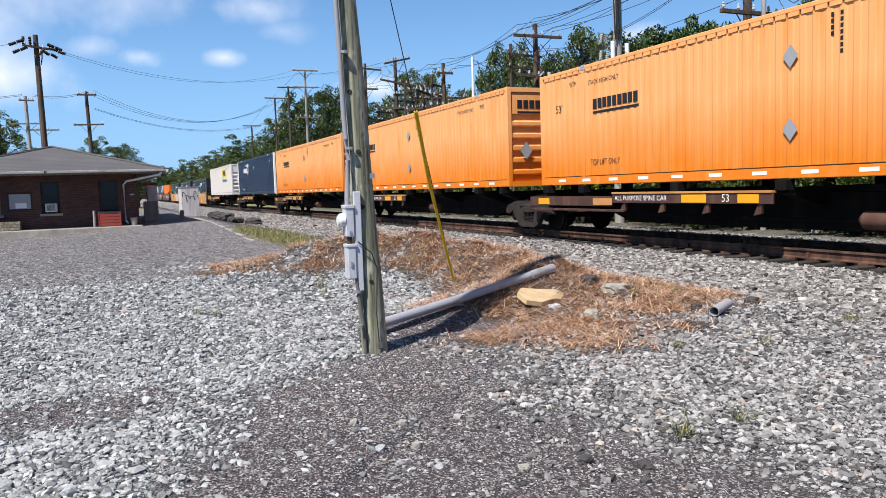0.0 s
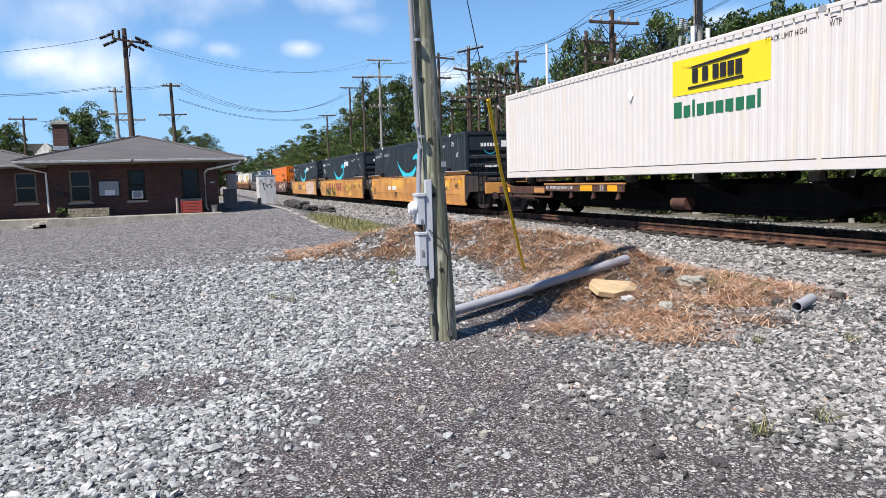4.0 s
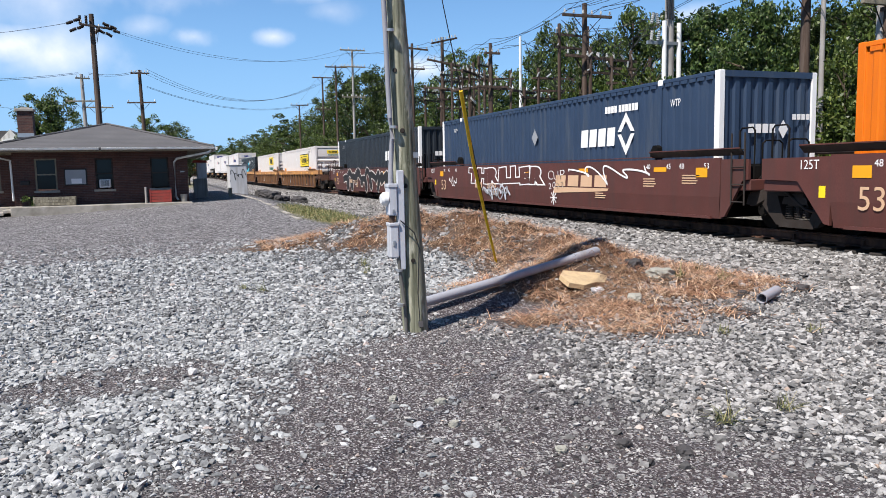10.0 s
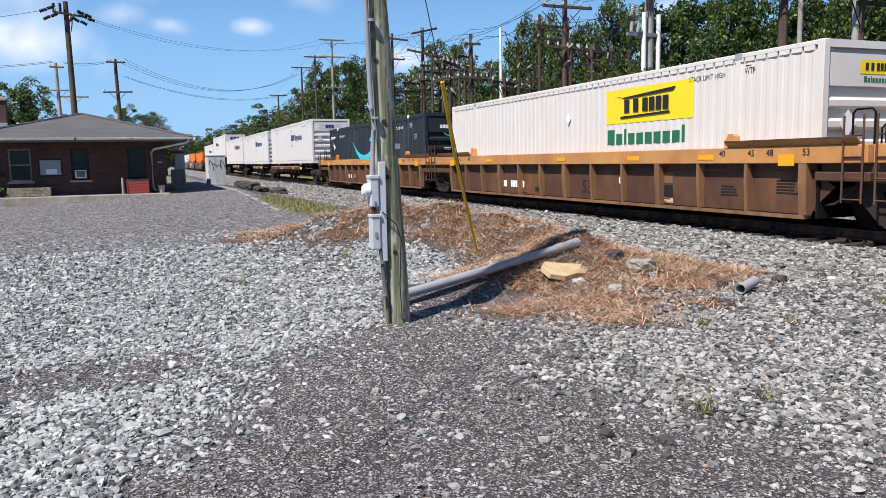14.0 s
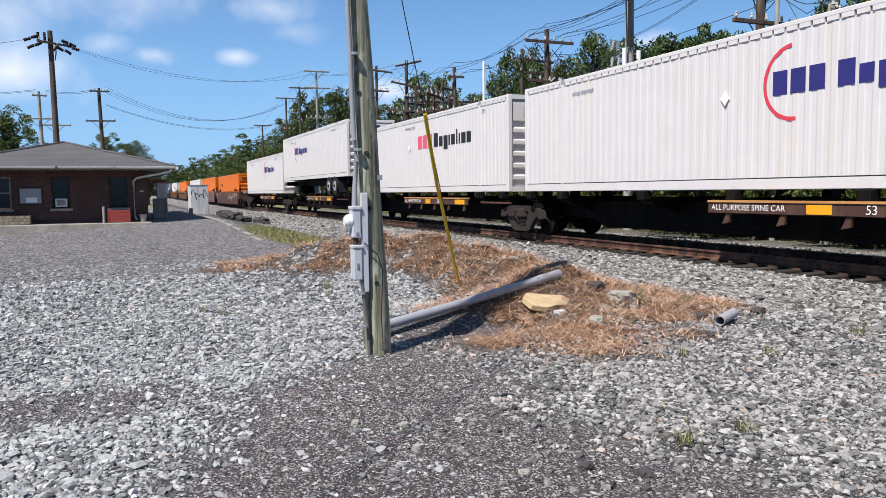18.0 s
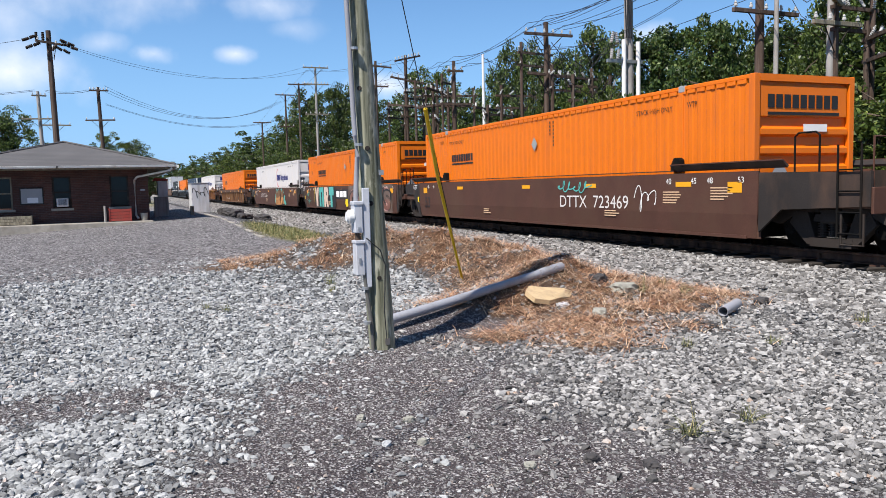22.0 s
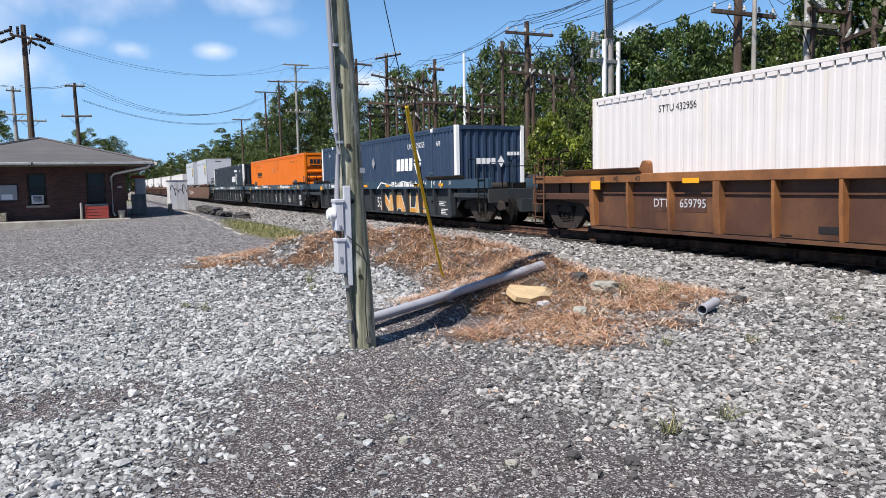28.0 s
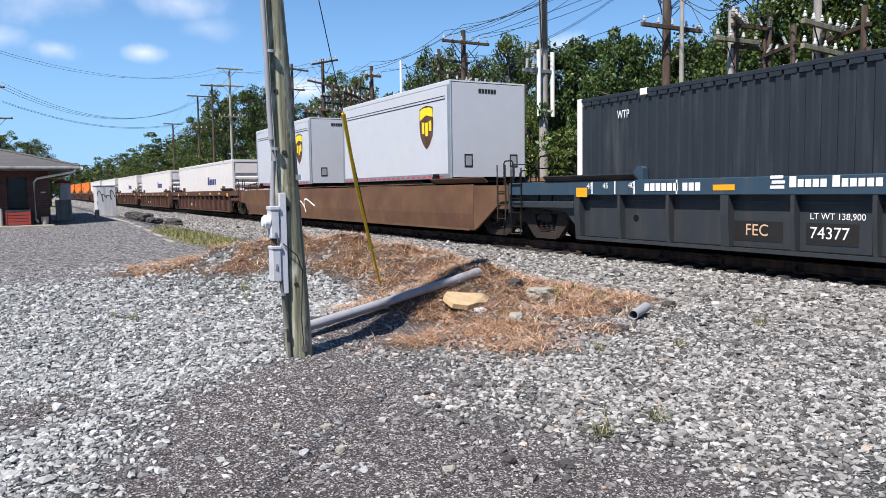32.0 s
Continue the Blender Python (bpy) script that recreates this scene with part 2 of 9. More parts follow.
M = {
    "orange": paint("orange_paint", (0.70, 0.155, 0.004), 0.45, var=.07, dirt=(0.55, 0.13, 0.02), amount=.25),
    "orange_pale": paint("pale_topped_orange_paint", (0.74, 0.20, 0.012), 0.5, var=.08, dirt=(0.74, 0.26, 0.05), amount=.3, top_tint=((0.80, 0.37, 0.135), .35, 1.7)),
    "navy": paint("navy_paint", (0.017, 0.030, 0.062), 0.42, var=.12, dirt=(0.05, 0.06, 0.09), amount=.3),
    "slate": paint("slate_blue_paint", (0.030, 0.050, 0.092), 0.42, var=.12, dirt=(0.06, 0.075, 0.1), amount=.3),
    "charcoal": paint("charcoal_paint", (0.022, 0.027, 0.034), 0.45, var=.12, dirt=(0.05, 0.055, 0.06), amount=.3),
    "white": paint("white_paint", (0.65, 0.612, 0.60), 0.45, var=.05, dirt=(0.64, 0.58, 0.51), amount=.3),
    "cream": paint("cream_white_paint", (0.655, 0.605, 0.575), 0.45, var=.05, dirt=(0.64, 0.56, 0.46), amount=.35),
    "silver": paint("pale_grey_paint", (0.50, 0.51, 0.55), 0.4, var=.05, dirt=(0.5, 0.5, 0.5), amount=.3),
    "ttx": paint("weathered_yellow_paint", (0.66, 0.32, 0.085), 0.55, var=.25, scale=1.3, dirt=(0.40, 0.17, 0.06), amount=.7, streak=(.8, .8, 0.8)),
    "oxide": paint("oxide_brown_paint", (0.105, 0.037, 0.030), 0.55, var=.15, dirt=(0.075, 0.036, 0.03), amount=.5),
    "brown": paint("dirty_brown_paint", (0.085, 0.037, 0.025), 0.65, var=.2, dirt=(0.085, 0.043, 0.027), amount=.5, streak=(1, 1, .7)),
    "rustbrown": paint("rusty_brown_paint", (0.088, 0.042, 0.028), 0.6, var=.28, scale=1.1, dirt=(0.16, 0.075, 0.035), amount=.5, streak=(.9, .9, .6)),
    "darkbrown": paint("dark_brown_paint", (0.075, 0.035, 0.027), 0.7, var=.2, dirt=(0.13, 0.07, 0.04), amount=.5),
    "tuscan": paint("ochre_paint", (0.56, 0.27, 0.095), 0.6, var=.18, scale=1.3, dirt=(0.36, 0.15, 0.055), amount=.65, streak=(.9, .9, .9)),
    "wornrust": paint("worn_rusty_ochre_paint", (0.30, 0.125, 0.045), 0.65, var=.3, scale=1.2, dirt=(0.10, 0.045, 0.025), amount=.7, streak=(.9, .9, .8)),
    "fec": paint("blue_grey_paint", (0.032, 0.037, 0.043), 0.5, var=.12, dirt=(0.05, 0.046, 0.042), amount=.4),
    "fecblue": paint("steel_blue_paint", (0.033, 0.062, 0.092), 0.45, var=.1, dirt=(0.06, 0.075, 0.085), amount=.3),
    "black": paint("black_running_gear", (0.0065, 0.006, 0.0055), 0.8, var=.3, dirt=(0.016, 0.012, 0.010), amount=.5, spec=.12),
    "truck": paint("rusty_cast_steel", (0.042, 0.034, 0.030), 0.75, var=.3, dirt=(0.032, 0.023, 0.019), amount=.5, spec=.15),
    "steel": paint("worn_bright_steel", (0.42, 0.40, 0.38), 0.35, 1.0, var=.15),
    "rail": paint("rusty_rail_steel", (0.055, 0.028, 0.021), 0.7, var=.25, dirt=(0.2, 0.1, 0.06), amount=.6),
    "tie": paint("creosoted_timber", (0.026, 0.021, 0.018), 0.9, var=.35, grain=60, bump=.6, dirt=(0.065, 0.055, 0.047), amount=.5, streak=(0.6, 6, 6)),
    "rubber": paint("tyre_rubber", (0.014, 0.014, 0.015), 0.85, var=.2),
    "wmark": paint("white_lettering", (0.82, 0.80, 0.78), 0.5, var=.06, bump=0),
    "dmark": paint("black_lettering", (0.02, 0.018, 0.018), 0.5, var=.1, bump=0),
    "cyan": paint("cyan_lettering", (0.03, 0.52, 0.70), 0.5, var=.06, bump=0),
    "navymark": paint("navy_lettering", (0.03, 0.028, 0.16), 0.5, var=.06, bump=0),
    "redmark": paint("red_lettering", (0.66, 0.05, 0.075), 0.5, var=.06, bump=0),
    "pinkmark": paint("pink_red_lettering", (0.75, 0.10, 0.17), 0.5, var=.06, bump=0),
    "greenmark": paint("green_lettering", (0.02, 0.14, 0.07), 0.5, var=.06, bump=0),
    "yellow": paint("yellow_panel", (0.85, 0.62, 0.02), 0.45, var=.05, bump=0),
    "amber": paint("amber_reflector", (0.80, 0.36, 0.015), 0.35, var=.08, bump=0),
    "teal": paint("teal_spray_paint", (0.10, 0.42, 0.38), 0.5, var=.12, bump=0),
    "palepeach": paint("pale_peach_spray_paint", (0.66, 0.48, 0.39), 0.5, var=.12, bump=0),
    "peach": paint("peach_spray_paint", (0.62, 0.40, 0.28), 0.5, var=.2, bump=0),
    "rosemark": paint("dull_red_spray_paint", (0.34, 0.08, 0.06), 0.5, var=.2, bump=0),
    "ttxpatch": paint("fresh_yellow_paint", (0.74, 0.40, 0.075), 0.5, var=.1, bump=0),
    "rosebrown": paint("red_brown_spray_paint", (0.20, 0.085, 0.065), 0.5, var=.35, scale=1.5, bump=0, dirt=(0.30, 0.17, 0.13), amount=.6, streak=(1.2, 1.2, 1.2)),
    "greybrown": paint("grey_brown_spray_paint", (0.14, 0.095, 0.075), 0.5, var=.3, scale=1.5, bump=0, dirt=(0.22, 0.15, 0.12), amount=.5, streak=(1.2, 1.2, 1.2)),
    "rustorange": paint("orange_spray_paint", (0.62, 0.27, 0.05), 0.5, var=.25, scale=2.5, bump=0, dirt=(0.66, 0.50, 0.30), amount=.55, streak=(1.5, 1.5, 1.0)),
    "pinkline": paint("pale_pink_spray_paint", (0.62, 0.36, 0.30), 0.5, var=.15, bump=0),
    "brass": paint("tan_lettering", (0.62, 0.40, 0.25), 0.5, var=.06, bump=0),
    "greyplate": paint("grey_placard", (0.30, 0.31, 0.33), 0.5, var=.12),
    "wornochre": paint("worn_ochre_brown_paint", (0.24, 0.125, 0.06), 0.65, var=.2, dirt=(0.13, 0.06, 0.035), amount=.7),
    "vanbrown": paint("weathered_brown_paint", (0.15, 0.078, 0.042), 0.65, var=.3, scale=1.2, dirt=(0.085, 0.042, 0.026), amount=.6, streak=(.8, .8, .8)),
    "rim": paint("polished_wheel_rim", (0.66, 0.66, 0.66), 0.25, 0.3, var=.1, bump=0),
    "concrete": paint("weathered_concrete", (0.36, 0.33, 0.29), 0.9, var=.2, scale=1.2, bump=.5, dirt=(0.2, 0.18, 0.15), amount=.6, streak=(2, 2, 2)),
    "endblack": paint("dirty_black_end_paint", (0.030, 0.024, 0.021), 0.6, var=.3, scale=1.5, dirt=(0.075, 0.045, 0.032), amount=.5, streak=(1.5, 1.5, .6)),
    "asphalt_roof": paint("asphalt_shingles", (0.115, 0.112, 0.115), 0.9, var=.22, scale=.8, grain=30, bump=.5, dirt=(0.07, 0.068, 0.07), amount=.6, streak=(1, 1, 1)),
    "brick": paint("dark_red_brick", (0.20, 0.075, 0.055), 0.85, var=.25, grain=60, bump=.4, per_object=.25),
    "mortar": paint("grey_mortar", (0.26, 0.23, 0.205), 0.95, var=.15, bump=.4),
    "trim": paint("off_white_trim", (0.72, 0.70, 0.66), 0.5, var=.08, dirt=(0.4, 0.37, 0.32), amount=.4),
    "woodgrey": paint("grey_weathered_timber", (0.17, 0.15, 0.115), 0.9, var=.35, scale=3, grain=25, bump=.8, depth=.01, dirt=(0.30, 0.27, 0.20), amount=.7, streak=(14, 14, 0.7)),
    "polebrown": paint("brown_pole_timber", (0.075, 0.050, 0.038), 0.9, var=.3, bump=.5, dirt=(0.13, 0.10, 0.08), amount=.5, streak=(10, 10, 0.5)),
    "polegrey": paint("pale_pole_timber", (0.34, 0.32, 0.30), 0.85, var=.2, bump=.4, dirt=(0.2, 0.18, 0.16), amount=.5, streak=(10, 10, 0.5)),
    "conduit": paint("grey_plastic_conduit", (0.30, 0.30, 0.33), 0.5, var=.1, dirt=(0.2, 0.19, 0.18), amount=.4),
    "darkpipe": paint("weathered_dark_conduit", (0.13, 0.125, 0.115), 0.6, var=.2, dirt=(0.09, 0.085, 0.07), amount=.5),
    "meterbox": paint("grey_enamel_box", (0.50, 0.51, 0.55), 0.4, var=.06, dirt=(0.32, 0.31, 0.30), amount=.3),
    "glazed": paint("grey_glazed_porcelain", (0.42, 0.42, 0.41), 0.3, var=.2, bump=0),
    "porcelain": paint("white_porcelain", (0.75, 0.75, 0.74), 0.25, var=.05, bump=0),
    "cable": paint("black_cable", (0.02, 0.021, 0.023), 0.6, var=.1, bump=0),
    "galv": paint("galvanised_steel", (0.45, 0.46, 0.47), 0.4, 0.7, var=.15),
    "yplastic": paint("yellow_plastic_guard", (0.62, 0.40, 0.015), 0.45, var=.12, dirt=(0.42, 0.27, 0.05), amount=.5),
    "redwood": paint("red_painted_wood", (0.30, 0.045, 0.035), 0.7, var=.2, dirt=(0.2, 0.05, 0.04), amount=.5),
    "glassdark": paint("dark_window_glass", (0.008, 0.016, 0.018), 0.06, var=.1, bump=0, spec=.22),
    "cabinet": paint("pale_grey_cabinet_paint", (0.62, 0.62, 0.64), 0.5, var=.08, dirt=(0.4, 0.38, 0.36), amount=.4),
    "bark": paint("tree_bark", (0.10, 0.075, 0.055), 0.95, var=.3, bump=.8, depth=.02),
}

# ---------------------------------------------------------------- the lie of the land
TRACK_X, RAIL_TOP, SPEED = 12.065, 0.31, 16.3
CREST = [(2.6, 15.6, .2), (3.3, 14.8, .5), (4.2, 13.8, .74), (4.95, 12.9, .78), (5.5, 11.8, .66), (5.75, 10.5, .5), (5.9, 9.2, .34), (6.3, 8.0, .12)]
BANK = [(2.5, 7.82, .04), (3.2, 8.10, .13), (4.0, 8.42, .21), (4.8, 8.75, .30), (5.3, 9.0, .38), (6.0, 9.45, .38), (6.4, 9.9, .22)]


def smooth(a, b, v):
    t = np.clip((v - a) / (b - a), 0, 1)
    return t * t * (3 - 2 * t)


def grade(y):
    """The line climbs gently in the distance."""
    return 0.004 * np.clip(np.asarray(y, float) - 70, 0, 330)


def crest_at(x, y, line=CREST):
    """Distance to the crest of the mound, and its height there."""
    best, high = np.full(np.shape(x), 1e9), np.zeros(np.shape(x))
    for (x0, y0, h0), (x1, y1, h1) in zip(line, line[1:]):
        u = np.clip(((x - x0) * (x1 - x0) + (y - y0) * (y1 - y0)) / ((x1 - x0) ** 2 + (y1 - y0) ** 2), 0, 1)
        d = np.hypot(x - x0 - u * (x1 - x0), y - y0 - u * (y1 - y0))
        high = np.where(d < best, h0 + u * (h1 - h0), high)
        best = np.minimum(best, d)
    return best, high


def wobble(x, y, f, seed=0):
    """A cheap smooth unevenness, about -1 to 1."""
    return (np.sin(x * f * 1.7 + seed) * np.cos(y * f * 1.3 + seed * 2.1) + np.sin((x + y) * f * .83 + seed * .7) * np.cos((x - y) * f * 1.1 - seed)) / 2


def land(x, y):
    x, y = np.asarray(x, float), np.asarray(y, float)
    z = smooth(17, 36, y) * (0.1 + 0.055 * (np.clip(x, -8, 3.5) + 2.4)) * (1 - smooth(4, 7, x)) * (1 - smooth(90, 200, y))
    d, h = crest_at(x, y)
    z = z + h * np.exp(-(d / 1.25) ** 2) * (1 + .16 * wobble(x, y, 3.1) + .12 * wobble(x, y, 6.7, 2))
    db, hb = crest_at(x, y, BANK)
    behind = y > np.interp(x, [p[0] for p in BANK], [p[1] for p in BANK])
    z = np.maximum(z, hb * np.exp(-(db / np.where(behind, .75, .34)) ** 2) + .4 * z)
    z = z - .06 * np.exp(-((x - 3.65) / .75) ** 2 - ((y - 7.72) / .3) ** 2)
    bed = smooth(6.2, 10.2, x) * (1 - smooth(14.2, 16.5, x))
    z = z + bed * 0.06 + .015 * wobble(x, y, 2.3, 1) + .008 * wobble(x, y, 6.1, 4)
    return z + grade(y)


def asphalt_zone(x, y):
    edge = 15.25 + .35 * wobble(x, y, 1.1) + np.maximum(0, x - 1.2) * 1.25 + np.maximum(0, -x - 2) * .08
    return smooth(-.25, .25, y - edge) * (1 - smooth(4.3, 4.7, x + .02 * (44 - y) * 0))


def dirt_zone(x, y):
    left = np.interp(y, [2.5, 3.9, 4.5, 5.3, 6.0, 6.7, 7.0, 7.4], [-.7, -.25, .3, .55, .85, 1.55, 2.2, 2.6])
    right = np.interp(y, [2.5, 2.9, 3.6, 3.9, 4.5, 5.4, 6.5, 7.2, 9.0], [3.5, 3.35, 3.0, 2.75, 2.6, 3.1, 3.0, 3.1, 3.6])
    w = .2 * wobble(x, y, 3.3, 2) + .22 * wobble(x, y, 7.9, 4) + .16 * wobble(x, y, 17, 6)
    patch = .9 * (1 - smooth(.6, 1.15, np.hypot((x + .35) / 1.15, (y - 6.25) / .5) + .25 * wobble(x, y, 4, 6)))
    patch = np.maximum(patch, 1 - smooth(.7, 1.1, np.hypot((x - 3.35) / 1.0, (y - 7.72) / .52) + .2 * wobble(x, y, 7, 4)))
    return np.maximum(patch, smooth(-.42, .42, x - left + w) * smooth(-.5, .45, right - x + w) * (1 - smooth(8.6, 9.4, y)))


def straw_zone(x, y):
    d, h = crest_at(x, y)
    a = (1 - smooth(.8, 1.7, d + .35 * wobble(x, y, 2.0, 3))) * (h > .05)
    skirt = (1 - smooth(.62, 1.38, np.hypot((x - 4.45) / 1.3, (y - 7.6) / 1.6) + .3 * wobble(x, y, 2.6, 5) + .2 * wobble(x, y, 9, 1))) * smooth(-.35, .3, x - np.interp(y, [6, 7, 7.6, 8.4], [3.3, 3.3, 3.5, 3.3]) + .15 * wobble(x, y, 8, 3))
    bare = np.maximum(smooth(.25, .6, wobble(x, y, 1.6, 9)) * smooth(10, 12, y), 1 - smooth(.7, 1.2, np.hypot((x - 3.65) / .6, (y - 10.9) / 1.7) + .3 * wobble(x, y, 5, 2)))
    soil = 1 - smooth(.75, 1.2, np.hypot((x - 3.3) / 1.0, (y - 7.75) / .42) + .2 * wobble(x, y, 7, 4))
    ragged = .68 + .32 * smooth(-.35, .25, wobble(x, y, 3.4, 6) + .6 * wobble(x, y, 8.3, 2))
    return np.clip(np.maximum(a * (1 - .85 * bare), skirt * (1 - soil)) * ragged, 0, 1)


def grass_zone(x, y):
    return (1 - smooth(.7, 1.2, np.hypot((x - 5.2 - .0 * y) / 1.1, (y - 26.5) / 5.0) + .1 * wobble(x, y, 2, 7))) * .9


def spaced(stops):
    out = [stops[0][0]]
    for (a, b, step) in stops:
        n = max(1, round((b - a) / step))
        out += [a + (b - a) * (i + 1) / n for i in range(n)]
    return np.array(out)


gx = spaced([(-1500, -200, 260), (-200, -40, 20), (-40, -8, 2), (-8, 1.6, .14), (1.6, 7.4, .075), (7.4, 11, .14), (11, 16, .4), (16, 40, 2), (40, 200, 20), (200, 1500, 260)])
gy = spaced([(-600, -60, 180), (-60, -4, 8), (-4, 2, .5), (2, 6.5, .14), (6.5, 11, .075), (11, 18, .14), (18, 40, .5), (40, 120, 3), (120, 400, 20), (400, 3000, 400)])
GX, GY = np.meshgrid(gx, gy)
flat = smooth(-12, -8, GX) * (1 - smooth(400, 900, GY))
GZ = land(GX, np.minimum(GY, 400))
verts = np.stack([GX, GY, GZ], -1).reshape(-1, 3)
nx, ny = len(gx), len(gy)
idx = np.arange(nx * ny).reshape(ny, nx)
quads = np.stack([idx[:-1, :-1], idx[:-1, 1:], idx[1:, 1:], idx[1:, :-1]], -1).reshape(-1, 4)


def sheet(name, verts, faces, k, smooth_shade=False):
    """A mesh of equal faces with k corners each, from arrays."""
    me = bpy.data.meshes.new(name)
    me.vertices.add(len(verts))
    me.vertices.foreach_set("co", np.ascontiguousarray(verts, dtype=np.float32).ravel())
    me.loops.add(faces.size)
    me.loops.foreach_set("vertex_index", faces.astype(np.int32).ravel())
    me.polygons.add(len(faces))
    me.polygons.foreach_set("loop_start", np.arange(0, faces.size, k, dtype=np.int32))
    me.update(calc_edges=True)
    me.polygons.foreach_set("use_smooth", np.full(len(faces), smooth_shade))
    return me


ground_mesh = sheet("ground", verts, quads, 4, True)
zones = ground_mesh.color_attributes.new("zones", "FLOAT_COLOR", "POINT")
zv = np.stack([asphalt_zone(GX, GY), dirt_zone(GX, GY), straw_zone(GX, GY), np.maximum(grass_zone(GX, GY), np.maximum(smooth(60, 90, GY) * (1 - smooth(2, 5, GX) * (1 - smooth(14, 17, GX))), smooth(17, 20, GX)) * .95)], -1)
zones.data.foreach_set("color", zv.reshape(-1).astype(np.float32))

bed = ground_mesh.color_attributes.new("bed", "FLOAT_COLOR", "POINT")
bv = smooth(-.5, .5, GX - 7.7 + .05 * np.clip(GY - 13, 0, 42) + .3 * wobble(GX, GY, 1.5)) * (1 - smooth(16.5, 17.5, GX))
bed.data.foreach_set("color", np.repeat(bv.reshape(-1, 1), 4, 1).astype(np.float32).ravel())


def ground_material():
    m, t, n, l, p = nodes_of("gravel_ground")
    co = n.new("ShaderNodeTexCoord").outputs["Object"]
    at = n.new("ShaderNodeAttribute")
    at.attribute_name = "zones"
    sep = n.new("ShaderNodeSeparateColor")
    l.new(at.outputs["Color"], sep.inputs["Color"])
    vor = n.new("ShaderNodeTexVoronoi")
    vor.inputs["Scale"].default_value = 26
    l.new(co, vor.inputs["Vector"])
    vor2 = n.new("ShaderNodeTexVoronoi")
    vor2.inputs["Scale"].default_value = 75
    l.new(co, vor2.inputs["Vector"])
    sv = n.new("ShaderNodeSeparateColor")
    l.new(vor.outputs["Color"], sv.inputs["Color"])
    sv2 = n.new("ShaderNodeSeparateColor")
    l.new(vor2.outputs["Color"], sv2.inputs["Color"])
    vor3 = n.new("ShaderNodeTexVoronoi")
    vor3.inputs["Scale"].default_value = 19
    l.new(co, vor3.inputs["Vector"])
    sv3 = n.new("ShaderNodeSeparateColor")
    l.new(vor3.outputs["Color"], sv3.inputs["Color"])
    big = noise_node(t, co, .7, 5)
    mid = noise_node(t, co, 6, 5)
    fine = noise_node(t, co, 90, 3)
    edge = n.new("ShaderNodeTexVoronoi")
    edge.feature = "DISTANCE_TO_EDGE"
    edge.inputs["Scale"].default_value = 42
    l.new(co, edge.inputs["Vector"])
    vor4 = n.new("ShaderNodeTexVoronoi")
    vor4.inputs["Scale"].default_value = 42
    l.new(co, vor4.inputs["Vector"])
    sv4 = n.new("ShaderNodeSeparateColor")
    l.new(vor4.outputs["Color"], sv4.inputs["Color"])
    gravel = mix_node(t, sv4.outputs["Red"], (0.06, 0.058, 0.06), (0.30, 0.30, 0.30))
    gravel = mix_node(t, ramp_node(t, mid, .4, .75), gravel, mix_node(t, .6, gravel, (0.085, 0.08, 0.08)))
    # cell borders coloured near black, standing for shade in the gaps between stones
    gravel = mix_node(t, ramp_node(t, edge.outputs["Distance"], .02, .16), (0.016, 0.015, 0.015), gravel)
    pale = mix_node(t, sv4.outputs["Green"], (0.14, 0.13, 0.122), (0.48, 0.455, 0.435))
    # the same painted gap shade on the pale track bed
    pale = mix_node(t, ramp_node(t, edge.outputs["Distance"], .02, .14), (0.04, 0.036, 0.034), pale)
    ab = n.new("ShaderNodeAttribute")
    ab.attribute_name = "bed"
    gravel = mix_node(t, ab.outputs["Fac"], gravel, pale)
    asph = mix_node(t, ramp_node(t, sv3.outputs["Red"], .35, .95), (0.068, 0.061, 0.063), (0.40, 0.38, 0.38))
    asph = mix_node(t, ramp_node(t, big, .3, .75), asph, mix_node(t, .4, asph, (0.12, 0.108, 0.112)))
    dirt = mix_node(t, ramp_node(t, sv2.outputs["Green"], .62, .95), (0.056, 0.045, 0.047), (0.43, 0.40, 0.40))
    dirt = mix_node(t, ramp_node(t, mid, .3, .7), dirt, mix_node(t, .55, dirt, (0.092, 0.076, 0.077)))
    straw = mix_node(t, ramp_node(t, mid, .3, .7), (0.07, 0.04, 0.024), (0.20, 0.115, 0.065))
    grass = mix_node(t, ramp_node(t, mid, .3, .7), (0.12, 0.13, 0.035), (0.30, 0.26, 0.11))
    col = mix_node(t, sep.outputs["Red"], gravel, asph)
    col = mix_node(t, sep.outputs["Green"], col, dirt)
    col = mix_node(t, sep.outputs["Blue"], col, straw)
    col = mix_node(t, at.outputs["Alpha"], col, grass)
    l.new(col, p.inputs["Base Color"])
    p.inputs["Roughness"].default_value = .92
    p.inputs["Specular IOR Level"].default_value = .25
    b = n.new("ShaderNodeBump")
    b.inputs["Strength"].default_value, b.inputs["Distance"].default_value = .9, .012
    h = n.new("ShaderNodeMath")
    h.operation = "ADD"
    l.new(vor2.outputs["Distance"], h.inputs[0])
    l.new(ramp_node(t, edge.outputs["Distance"], 0, .3), h.inputs[1])
    l.new(h.outputs[0], b.inputs["Height"])
    l.new(b.outputs["Normal"], p.inputs["Normal"])
    return m


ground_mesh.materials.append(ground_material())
ground = new("ground", ground_mesh)
tagged(ground, "gravel lot with dark asphalt, dirt and dry straw patches", "ground", kind="structure")


